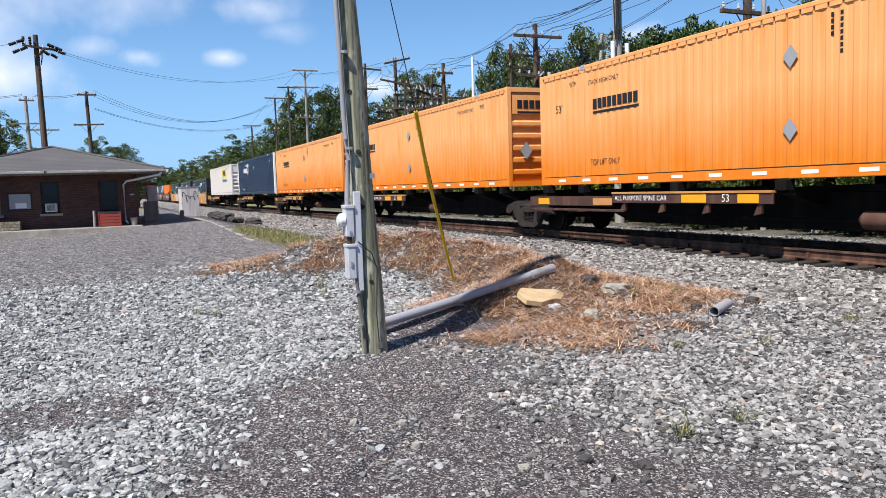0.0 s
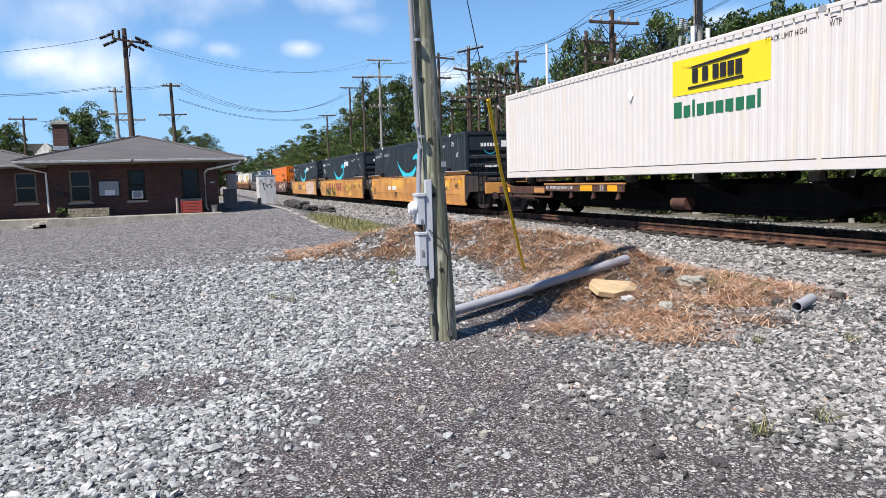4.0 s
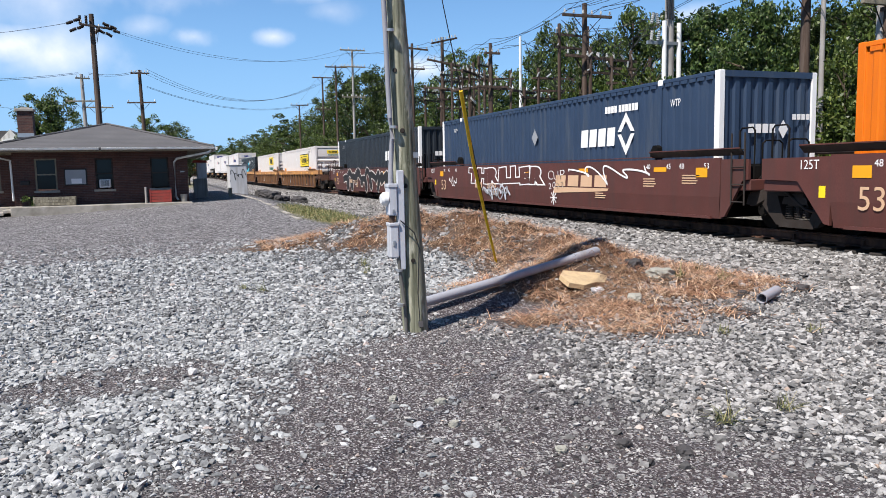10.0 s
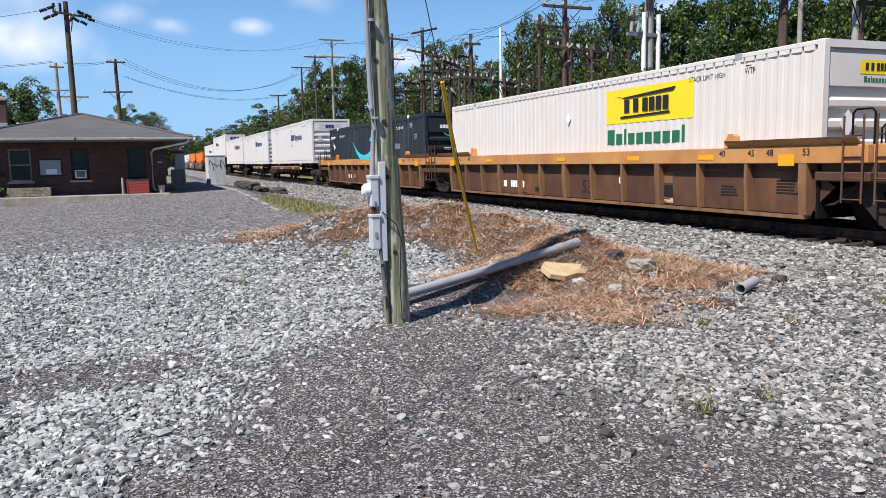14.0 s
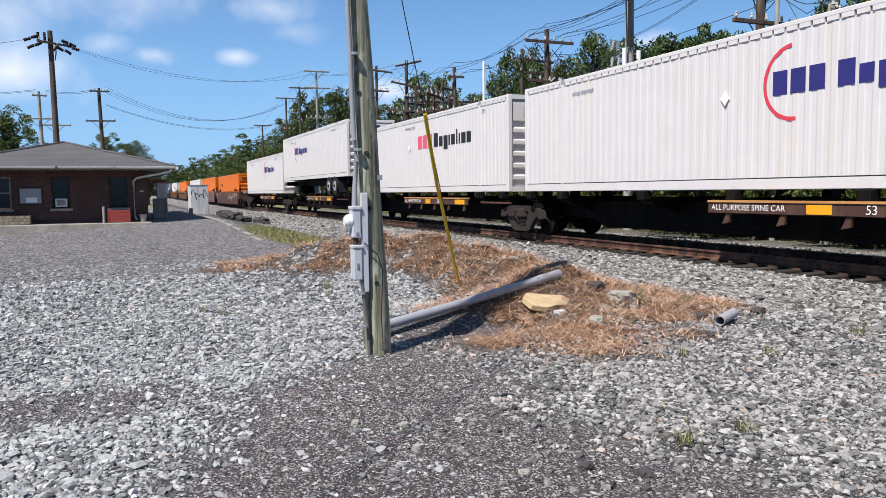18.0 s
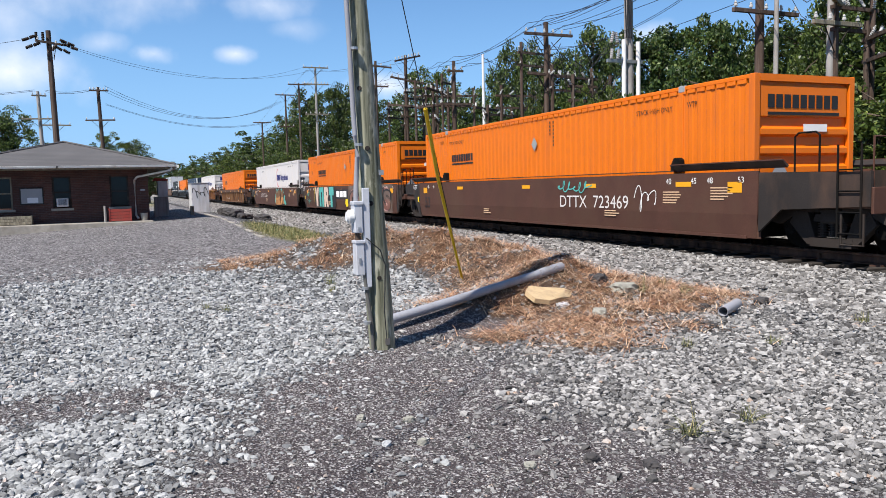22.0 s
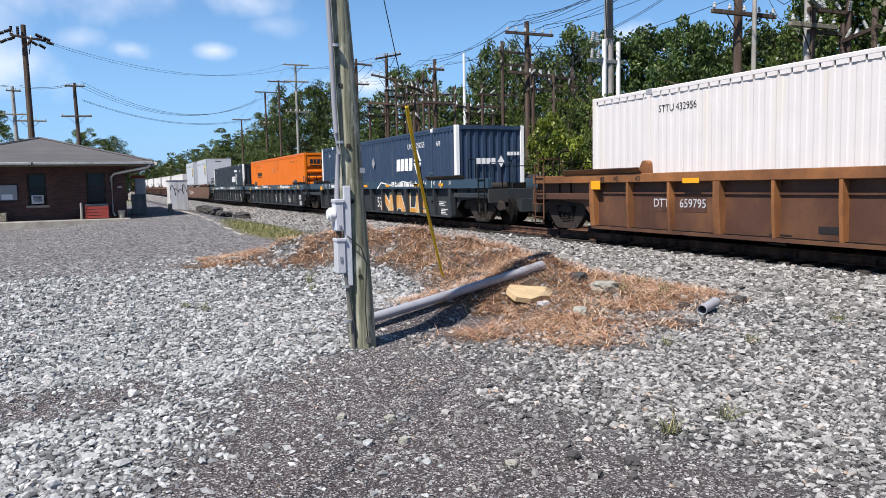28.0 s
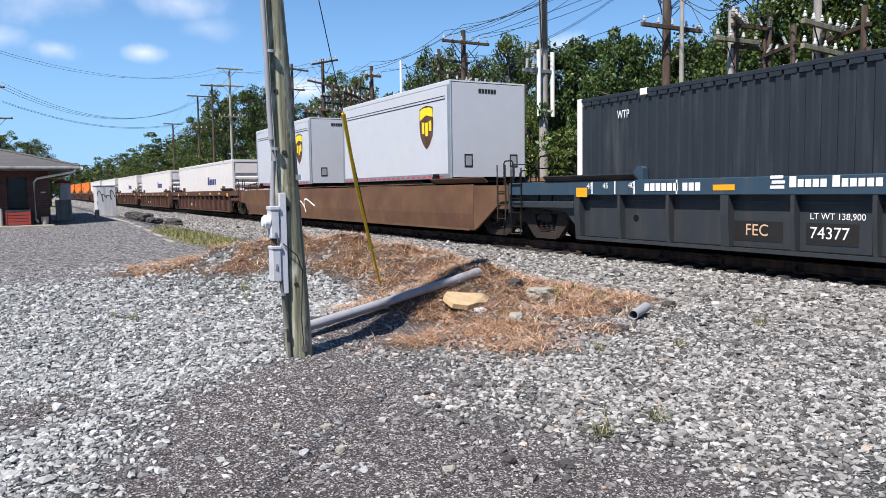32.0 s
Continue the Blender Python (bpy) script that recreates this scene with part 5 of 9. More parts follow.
def mark_orange(ob, faded):
    doors = ob in MADE["orange_doors"]
    y = 4.16 if doors else 13.75
    word_shape(ob, "XXXXXXXXX", y, 1.80, 1.72, .24, "dmark")
    shape(ob, "marking", [bar(0, -.11, 1.72, .06)], lay_side(y, 1.80), M["dmark"])
    letter(ob, "53'", .2, lay_side(1.45 if doors else 15.4, 1.86), M["dmark"])
    letter(ob, "STACK HIGH ONLY", .11, lay_side(3.45, 2.43), M["dmark"], squeeze=.9)
    letter(ob, "WTP", .12, lay_side(1.8, 2.45), M["dmark"], squeeze=.8)
    if doors:
        mark_id(ob, 13.9, 2.46, "dmark", .09, 1.0)
    else:
        letter(ob, "STACK HIGH ONLY", .11, lay_side(13.95, 2.4), M["dmark"], squeeze=.9)
        letter(ob, "WTP", .12, lay_side(14.75, 2.45), M["dmark"], squeeze=.8)
    placard(ob, 7.97, 2.08)
    if faded:
        placard(ob, 7.97, .84)
        letter(ob, "TOP LIFT ONLY", .14, lay_side(13.87, .47), M["dmark"], squeeze=.85)
        for i in range(14):
            shape(ob, "reflector_stripe", [bar(0, 0, .34, .07)], lay_side(15.3 - i * 1.08, .075, -HALF - .004), M["wmark"])
    shape(ob, "marking", [bar(0, .62 - q * .1, .055, .07) for q in range(4)] + [bar(.17, .62 - q * .1, .055, .07) for q in range(7)], lay_side(7.2, 1.95), M["dmark"])
    word_shape_end(ob, "XXXXXXXXX", -.95, 2.28, 1.85, .25, "dmark")
    shape(ob, "marking", [bar(0, -.11, 1.85, .055)], lay_end(-.95, 2.26, .02), M["dmark"])
    shape(ob, "placard_holder", [[(0, -.26), (.21, 0), (0, .26), (-.21, 0)]], lay_end(-.72, 1.05, -.06), M["greyplate"])
    shape(ob, "vent_cover", [bar(0, 0, .62, .14)], lay_end(-.1, 1.84, -.03), M["wmark"])


def word_shape_end(ob, pattern, x, z, width, cap, mat, y=.02):
    o, w = blocks(pattern, cap)
    k = width / w
    o = [[(a * k, b) for a, b in q] for q in o]
    for group in ([[q] for q in o] if cap > .185 else [o]):
        shape(ob, "marking", group, lay_end(x, z, y), M[mat])


def mark_tank(ob, y=5.0, z=1.45, k=1.0):
    """White wide-spaced word and a ring of bars like a diamond."""
    word_shape(ob, "XXXX", y + 1.75, z, 1.7, .46 * k, "wmark", lean=.1)
    c = lay_side(y - .38, z + .25)
    shape(ob, "marking", [[(0, .55), (-.36, .08), (-.2, .08), (0, .33)], [(0, .55), (.36, .08), (.2, .08), (0, .33)], [(0, -.5), (-.36, .02), (-.2, .02), (0, -.27)], [(0, -.5), (.36, .02), (.2, .02), (0, -.27)]], c, M["wmark"])
    if ob is MADE["slate"][1]:
        letter(ob, "UMXU 259255", .2, lay_side(y + .55, 2.3), M["wmark"], squeeze=.95)
    else:
        mark_id(ob, y + .55, 2.32, "wmark", .17, 1.45)
    letter(ob, "WTP", .17, lay_side(1.6, 2.28), M["wmark"], squeeze=.7)
    letter(ob, "WTP", .17, lay_side(14.9, 2.38), M["wmark"], squeeze=.7)
    word_shape_end(ob, "XXXX", -.55, 1.62, .75, .19, "wmark", -.01)
    shape(ob, "marking", [[(0, -.2), (.13, 0), (0, .2), (-.13, 0)]], lay_end(.38, 1.7, -.01), M["wmark"])
    word_shape_end(ob, "XXXX", .62, 1.9, .5, .12, "wmark", -.01)


def mark_smile(ob, first=False):
    """A cyan curve with an arrow head, and a white word beside it."""
    def curve(u):
        return (4.05 * u, .62 - 1.28 * (1 - (2 * u - 1.06) ** 2) * .62)
    n = 18
    out = []
    for i in range(n):
        u0, u1 = i / n * .9, (i + 1) / n * .9
        (a, b), (c, d) = curve(u0), curve(u1)
        t0, t1 = (.05 + .32 * math.sin(math.pi * .84 * u / .9) for u in (u0, u1))
        out.append([(a, b + t0 * .5), (a, b - t0 * .5), (c, d - t1 * .5), (c, d + t1 * .5)])
    shape(ob, "marking", [[(3.12, .70), (3.28, .84), (3.6, .95), (3.95, .98), (4.16, .93), (4.2, .78), (4.12, .45), (3.92, .08), (3.78, .02), (3.74, .12), (3.84, .42), (3.86, .66), (3.7, .72), (3.3, .66)]], lay_side(11.0, 1.32), M["cyan"])
    shape(ob, "marking", out, lay_side(11.0, 1.32), M["cyan"])
    word_shape(ob, "glixx", 6.55, 2.12, 1.55, .42, "wmark")
    letter(ob, "53'", .19, lay_side(1.25, 1.9), M["wmark"])
    first = ob is MADE["smile"][0]
    if not first:
        letter(ob, "53'", .19, lay_side(15.5, 1.9), M["wmark"])
        placard(ob, 14.9, 1.85, "wmark", .22)
        mark_id(ob, 15.85, 2.33, "wmark", .13, 1.05)
    else:
        letter(ob, "AZNU 201205", .15, lay_side(15.95, 2.33), M["wmark"], squeeze=.8)
        letter(ob, "WTP", .17, lay_side(14.72, 2.36), M["wmark"], squeeze=.7)
        shape(ob, "marking", [bar(.02, .22, .2, .025)], lay_side(14.72, 2.36), M["wmark"])
    mark_stack(ob, 3.9, 2.36, "wmark")
    letter(ob, "STACK LIMIT HIGH", .13, lay_side(13.9, 2.36), M["wmark"], squeeze=.82)
    word_shape_end(ob, "xxxxxx", -.62, 2.28, .82, .2, "wmark")
    shape(ob, "marking", arc(-.2, 2.3, .3, .33, 215, 325, 10), lay_end(0, 0, .02), M["cyan"])
    shape(ob, "marking", [bar(.3, 2.26, .24, .26)], lay_end(0, 0, .02), M["wmark"])
    letter(ob, "AZNU 219602", .09, lay_end(-.4, 1.42, -.002), M["wmark"], squeeze=.9) if ob is MADE["smile"][1] else word_shape_end(ob, "XXXX XXXXXX", -.45, 1.42, .8, .09, "wmark", -.002)


def mark_panel(ob, style):
    """A yellow panel with a black border and black blocks; on some a green word below."""
    if style == "single":
        shape(ob, "sign_panel", [bar(0, 0, 3.8, 1.03)], lay_side(6.57, 1.40), M["dmark"])
        shape(ob, "sign_panel", [bar(.08, .07, 3.64, .89)], lay_side(6.57, 1.40, -HALF - .010), M["yellow"])
        for a, b, c, d in ((.3, .80, 3.1, .84), (.3, .80, .95, .22), (.95, .22, 3.35, .26), (3.1, .84, 3.5, .50), (.55, .80, 1.05, .40), (2.95, .82, 3.35, .44), (.28, .70, .62, .62), (3.2, .60, 3.48, .44)):
            k = .022 / math.hypot(c - a, d - b)
            shape(ob, "marking", [[(a - (d - b) * k, b + (c - a) * k), (a + (d - b) * k, b - (c - a) * k), (c + (d - b) * k, d - (c - a) * k), (c - (d - b) * k, d + (c - a) * k)]], lay_side(6.57, 1.40, -HALF - .013), M["dmark"])
        o, w = blocks("X X XXXX", .36)
        for q in o:
            shape(ob, "marking", [[(a * 1.95 / w, b) for a, b in q]], lay_side(5.55, 1.74, -HALF - .014), M["dmark"])
        for i in range(6):
            shape(ob, "marking", [bar(0, 0, .06, .1)], lay_side(6.0 - i * .5, 1.2), M["greenmark"])
    else:
        shape(ob, "sign_panel", [bar(0, 0, 3.15, .80)], lay_side(6.35, 1.78), M["yellow"])
        shape(ob, "marking", [[(.3, .66), (.7, .60), (2.6, .70), (2.5, .62), (.8, .56)], [(.6, .16), (2.4, .2), (2.4, .15), (.6, .11)]], lay_side(6.35, 1.78, -HALF - .010), M["dmark"])
        o, w = blocks("X X XXXX", .3)
        shape(ob, "marking", [[(a * 1.65 / w, b) for a, b in q] for q in o], lay_side(5.6, 2.02, -HALF - .012), M["dmark"])
        word_shape(ob, "Xxlxxxxxxl", 6.3, 1.28, 2.9, .36, "greenmark")
    placard(ob, 8.1, 2.03, "wmark", .17)
    mark_stack(ob, 3.36, 2.5, "dmark", "STACK LIMIT HIGH", .11)
    shape(ob, "sign_panel", [bar(0, 0, .9, .24)], lay_end(-.42, 2.34, .024), M["yellow"])
    word_shape_end(ob, "X X XXXX", -.3, 2.4, .64, .13, "dmark", .018)
    word_shape_end(ob, "Xxlxxxxxxl", -.32, 2.2, .7, .1, "greenmark", .024)
    shape(ob, "placard_holder", [[(0, -.24), (.2, 0), (0, .24), (-.2, 0)]], lay_end(-.7, 1.5, -.01), M["wmark"])


def mark_arc(ob, y=6.78, z=1.86, k=1.0, wide=3.9, plate=8.36):
    """A broken red ring and a navy word."""
    shape(ob, "marking", arc(0, 0, .60 * k, .67 * k, 95, 275, 22), lay_side(y, z), M["redmark"])
    word_shape(ob, "XXX Xxgixlixx", y + .45, z - .2, wide, .42 * k, "navymark", x=-HALF + .006)
    mark_stack(ob, 3.2, 2.5, "dmark", "WARNING HIGH CUBE", .09)
    if len(MADE["arc"]) > 4 and ob is MADE["arc"][4]:
        letter(ob, "STTU 432956", .15, lay_side(13.85, 2.38), M["dmark"], squeeze=.95)
    else:
        mark_id(ob, 13.7, 2.42, "greyplate", .09, .95)
    placard(ob, plate, 1.75, "wmark", .15)
    if ob in MADE["arc"][:3]:
        shape(ob, "sign_panel", [bar(0, 0, 1.5, .34)], lay_end(-.78, 2.24, .022), M["silver"])
        word_shape_end(ob, "XXX", -.35, 2.3, .6, .22, "navymark", .014)
    else:
        word_shape_end(ob, "XXX", -.62, 2.22, 1.2, .4, "navymark", .022)
    shape(ob, "placard_holder", [[(0, -.24), (.2, 0), (0, .24), (-.2, 0)]], lay_end(-.75, 1.62, -.01), M["silver"])
    letter(ob, "24,000 lbs", .09, lay_end(-.35, .62, -.004), M["dmark"])


def mark_pink(ob):
    word_shape(ob, "XXX", 7.45, 1.66, 1.5, .5, "pinkmark")
    word_shape(ob, "Xxgixlixx", 5.85, 1.66, 3.3, .5, "dmark")
    mark_stack(ob, 8.9, 2.48, "dmark", "WARNING HIGH CUBE", .1)
    mark_id(ob, 13.7, 2.42, "greyplate", .09, .95)
    placard(ob, 8.36, 1.75, "wmark", .15)
    shape(ob, "sign_panel", [bar(0, 0, 1.5, .34)], lay_end(-.78, 2.24, .022), M["silver"])
    word_shape_end(ob, "XXX", -.35, 2.3, .6, .24, "pinkmark", .014)


BOXES = {
    "orange_pale": lambda: container("orange_pale", "ribs", None, "orange ribbed container, paler towards the top, on a spine car"),
    "orange_doors": lambda: container("orange", "doors", None, "bright orange container with barred doors in a well car"),
    "orange": lambda: container("orange", "ribs", None, "bright orange ribbed container standing in a well car"),
    "navy": lambda: container("navy", "doors", "wmark", "navy container with white corner posts"),
    "slate": lambda: container("slate", "corr", "wmark", "slate blue container with white corner posts"),
    "charcoal": lambda: container("charcoal", "corr", "wmark", "charcoal container with white corner posts"),
    "smile": lambda: container("charcoal", "ribs", None, "charcoal container with a cyan curve and white words"),
    "panel": lambda: container("cream", "ribs", None, "white container with a yellow sign panel"),
    "panel_green": lambda: container("cream", "ribs", None, "white container with a yellow panel above a green word"),
    "arc": lambda: container("white", "ribs", None, "white container with a broken red ring and navy word"),
    "arc_high": lambda: container("white", "ribs", None, "white container riding high on a wheeled chassis"),
    "pink": lambda: container("white", "ribs", None, "white container with a pink and black word"),
    "plain": lambda: container("white", "ribs", None, "white container standing in a dark brown well car"),
}
MARKS = {
    "orange_pale": lambda ob: mark_orange(ob, True), "orange": lambda ob: mark_orange(ob, False), "orange_doors": lambda ob: mark_orange(ob, False),
    "navy": lambda ob: (mark_tank(ob, 11.4, 1.8, .8), letter(ob, "TOP LIFT ONLY", .13, lay_side(14.0, .35), M["wmark"], squeeze=.85), placard(ob, 8.0, 2.1)),
    "slate": lambda ob: (mark_tank(ob, 3.7, 1.5), placard(ob, 8.1, 1.9, "wmark" if len(MOVERS) % 2 else "greyplate", .25)), "charcoal": lambda ob: mark_tank(ob, 3.7, 1.5),
    "smile": mark_smile, "panel": lambda ob: mark_panel(ob, "single"), "panel_green": lambda ob: mark_panel(ob, "green"), "arc": mark_arc, "arc_high": lambda ob: mark_arc(ob, 11.9, wide=3.5, plate=5.5), "pink": mark_pink,
    "plain": lambda ob: word_shape(ob, "Xxxxx", 6.5, 1.5, 2.4, .5, "navymark"),
}
# plain boxes first, then their copies, each with its own markings
MADE = {"orange_doors": []}


def boxed(kind, s0, z):
    ob = BOXES[kind]()
    MADE.setdefault(kind, []).append(ob)
    put_box(ob, s0, z)
    return ob


def chassis(s0, z):
    """The wheeled frame under a lifted box: rails, two axles with twin tyres, landing legs."""
    ch = thing("trailer_chassis", Matrix.Identity(4), "black trailer chassis with bright wheel rims on a spine car", "trailer")
    for s in (-1, 1):
        part("frame_rail", Mesh().box(s * .48 - .06, .1, .58, s * .48 + .06, LONG - .2, .93, .01), M["black"], ch)
        part("landing_leg", Mesh().rod((s * .75, 12.2, .0), (s * .75, 12.2, .85), .06, n=8).box(s * .75 - .12, 12.05, -.02, s * .75 + .12, 12.35, .02), M["black"], ch)
        part("leg_brace", Mesh().rod((s * .75, 12.2, .15), (s * .5, 13.4, .8), .03, n=6), M["black"], ch)
        for yy in (2.5, 3.8):
            for xx in ((1.18, .86) if s > 0 else (-1.18, -.86)):
                w = part("tyre", Mesh().rod((xx - .13, yy, .5), (xx + .13, yy, .5), .5, n=28), M["rubber"], ch, smooth=True)
            rim = part("rim", Mesh().rod((s * 1.28, yy, .5), (s * 1.316, yy, .5), .29, .27, n=24), M["rim"], ch, "bright polished wheel rim")
            part("hub", Mesh().rod((s * 1.316, yy, .5), (s * 1.36, yy, .5), .10, .08, n=14), M["truck"], rim)
            for q in range(10):
                t = 2 * math.pi * q / 10
                part("hand_hole", Mesh().rod((s * 1.314, yy + .19 * math.cos(t), .5 + .19 * math.sin(t)), (s * 1.319, yy + .19 * math.cos(t), .5 + .19 * math.sin(t)), .033, n=8), M["black"], rim)
            part("mud_flap", Mesh().box(s * .8, yy - .75, .15, s * 1.3, yy - .73, .75), M["rubber"], ch) if yy < 3 else None
    for yy in (.3, 2.5, 3.8, 6.4, 9.0, 12.2, 15.6):
        part("cross_member", Mesh().box(-1.2 if yy in (.3, 15.6) else -.5, yy - .06, .62, 1.2 if yy in (.3, 15.6) else .5, yy + .06, .9), M["black"], ch)
    for yy in (2.5, 3.8):
        part("axle", Mesh().rod((-1.1, yy, .5), (1.1, yy, .5), .07, n=8), M["black"], ch)
    part("kingpin_stand", Mesh().slab([(14.2, 0), (15.4, 0), (15.0, .6), (14.6, .6)], -.45, .45, "x"), M["black"], ch)
    MOVERS.append((ch, s0, z))


def short_trailer(s0, z, number=True):
    """A short smooth-sided van trailer."""
    L, H = 8.15, 2.84
    tr = thing("van_trailer", Matrix.Identity(4), "pale grey van trailer with a brown and yellow shield", "trailer", "short van trailers on the train")
    for s in (-1, 1):
        x = s * HALF
        part("side_wall", Mesh().box(min(x, x - s * .03), .06, .2, max(x, x - s * .03), L - .06, H - .12), M["silver"], tr)
        part("bottom_rail", Mesh().box(min(x + s * .008, x - s * .05), .03, .06, max(x + s * .008, x - s * .05), L - .03, .21, .008), M["galv"], tr)
        part("top_rail", Mesh().box(min(x + s * .008, x - s * .05), .03, H - .13, max(x + s * .008, x - s * .05), L - .03, H, .01), M["silver"], tr)
        for yy in (.0, L - .2):
            part("corner_post", Mesh().box(min(x + s * .004, x - s * .06), yy, .06, max(x + s * .004, x - s * .06), yy + .2, H, .02), M["galv"], tr)
        part("bogie_wheels", Mesh().rod((s * .95, 1.5, -.35), (s * 1.25, 1.5, -.35), .48, n=22), M["rubber"], tr)
    part("roof", Mesh().box(-1.27, .05, H - .03, 1.27, L - .05, H + .012), M["silver"], tr)
    part("floor", Mesh().box(-1.25, .05, -.05, 1.25, L - .05, .12), M["black"], tr)
    for y, s in ((0.0, 1), (L, -1)):
        part("end_wall", Mesh().box(-1.24, min(y + s * .01, y + s * .06), .1, 1.24, max(y + s * .01, y + s * .06), H - .06), M["silver"], tr)
        for q in range(5 if s < 0 else 0):
            part("door_panel", Mesh().box(-1.1, y - .0, .25 + q * .5, 1.1, y + .03, .68 + q * .5, .01), M["silver"], tr)
    shape(tr, "marking", [bar(0, 0, L - .6, .03), bar(0, .09, L - .6, .02)], lay_side(L - .3, 2.32, -HALF - .006), M["dmark"])
    shield = [(-.42, .62), (-.2, .68), (0, .7), (.2, .68), (.42, .62), (.44, .1), (.38, -.22), (.2, -.46), (0, -.6), (-.2, -.46), (-.38, -.22), (-.44, .1)]
    shape(tr, "shield_sign", [shield], lay_side(1.45, 1.55, -HALF - .006), M["darkbrown"])
    shape(tr, "shield_sign", [[(-.4, .58), (-.2, .64), (.2, .64), (.4, .58), (.41, .34), (0, .42), (-.41, .28)], bar(-.28, -.12, .16, .34), bar(-.06, -.2, .16, .4), bar(.16, -.06, .16, .3)], lay_side(1.45, 1.55, -HALF - .009), M["yellow"])
    shape(tr, "reflector_stripe", [bar(i * .36, 0, .2, .05) for i in range(21)], lay_side(L - .3, .1, -HALF - .012), M["redmark"])
    word_shape_end(tr, "XXXXXX", -.35, H - .34, .62, .13, "dmark", .004)
    for x in (-.85, .72):
        shape(tr, "service_plate", [bar(0, 0, .28, .38)], lay_end(x, .38, .004), M["dmark"])
        shape(tr, "service_plate", [bar(.04, .05, .2, .28)], lay_end(x, .38, -.0), M["greyplate"])
    MOVERS.append((tr, s0, z))


# spine cars
SPINES = []
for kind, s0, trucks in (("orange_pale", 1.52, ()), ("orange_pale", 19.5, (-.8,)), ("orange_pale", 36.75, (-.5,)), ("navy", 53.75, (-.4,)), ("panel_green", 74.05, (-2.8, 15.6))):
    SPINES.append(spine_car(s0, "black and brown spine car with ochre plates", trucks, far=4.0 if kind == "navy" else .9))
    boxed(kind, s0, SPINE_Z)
for kind, s0, trucks in (("arc", 277.95, (.15,)), ("arc", 296.3, (-.9,)), ("pink", 313.45, (-.5,)), ("trailer", 330.8, (-1.9,)), ("arc", 347.4, (-.3, 16.6))):
    SPINES.append(spine_car(s0, "black and brown spine car with ochre plates", trucks, False, span=(4.0, 15.9) if s0 == 277.95 else None))
    if kind == "trailer":
        chassis(s0, 1.46)
        boxed("arc_high", s0, 2.42)
    else:
        boxed(kind, s0, SPINE_Z)
for car in SPINES:
    k = 4.2 if car in SPINES[:5] else 0
    if car is SPINES[5]:
        letter(car, "TTAX 555108", .17, lay_side(11.6, 1.16, -1.468), M["wmark"], squeeze=1.1)
        continue
    letter(car, "ALL PURPOSE SPINE CAR", .11, lay_side(8.5 + k, 1.19, -1.468), M["wmark"], squeeze=1.05)
    letter(car, "53", .15, lay_side(5.2 + k, 1.17, -1.468), M["wmark"])

SIDE, INSET = -OUT - .008, -OUT + .158


def s_is(s0):
    """True while the car at s0 is being marked."""
    return s0 in WELLS and list(WELLS)[-1] == s0


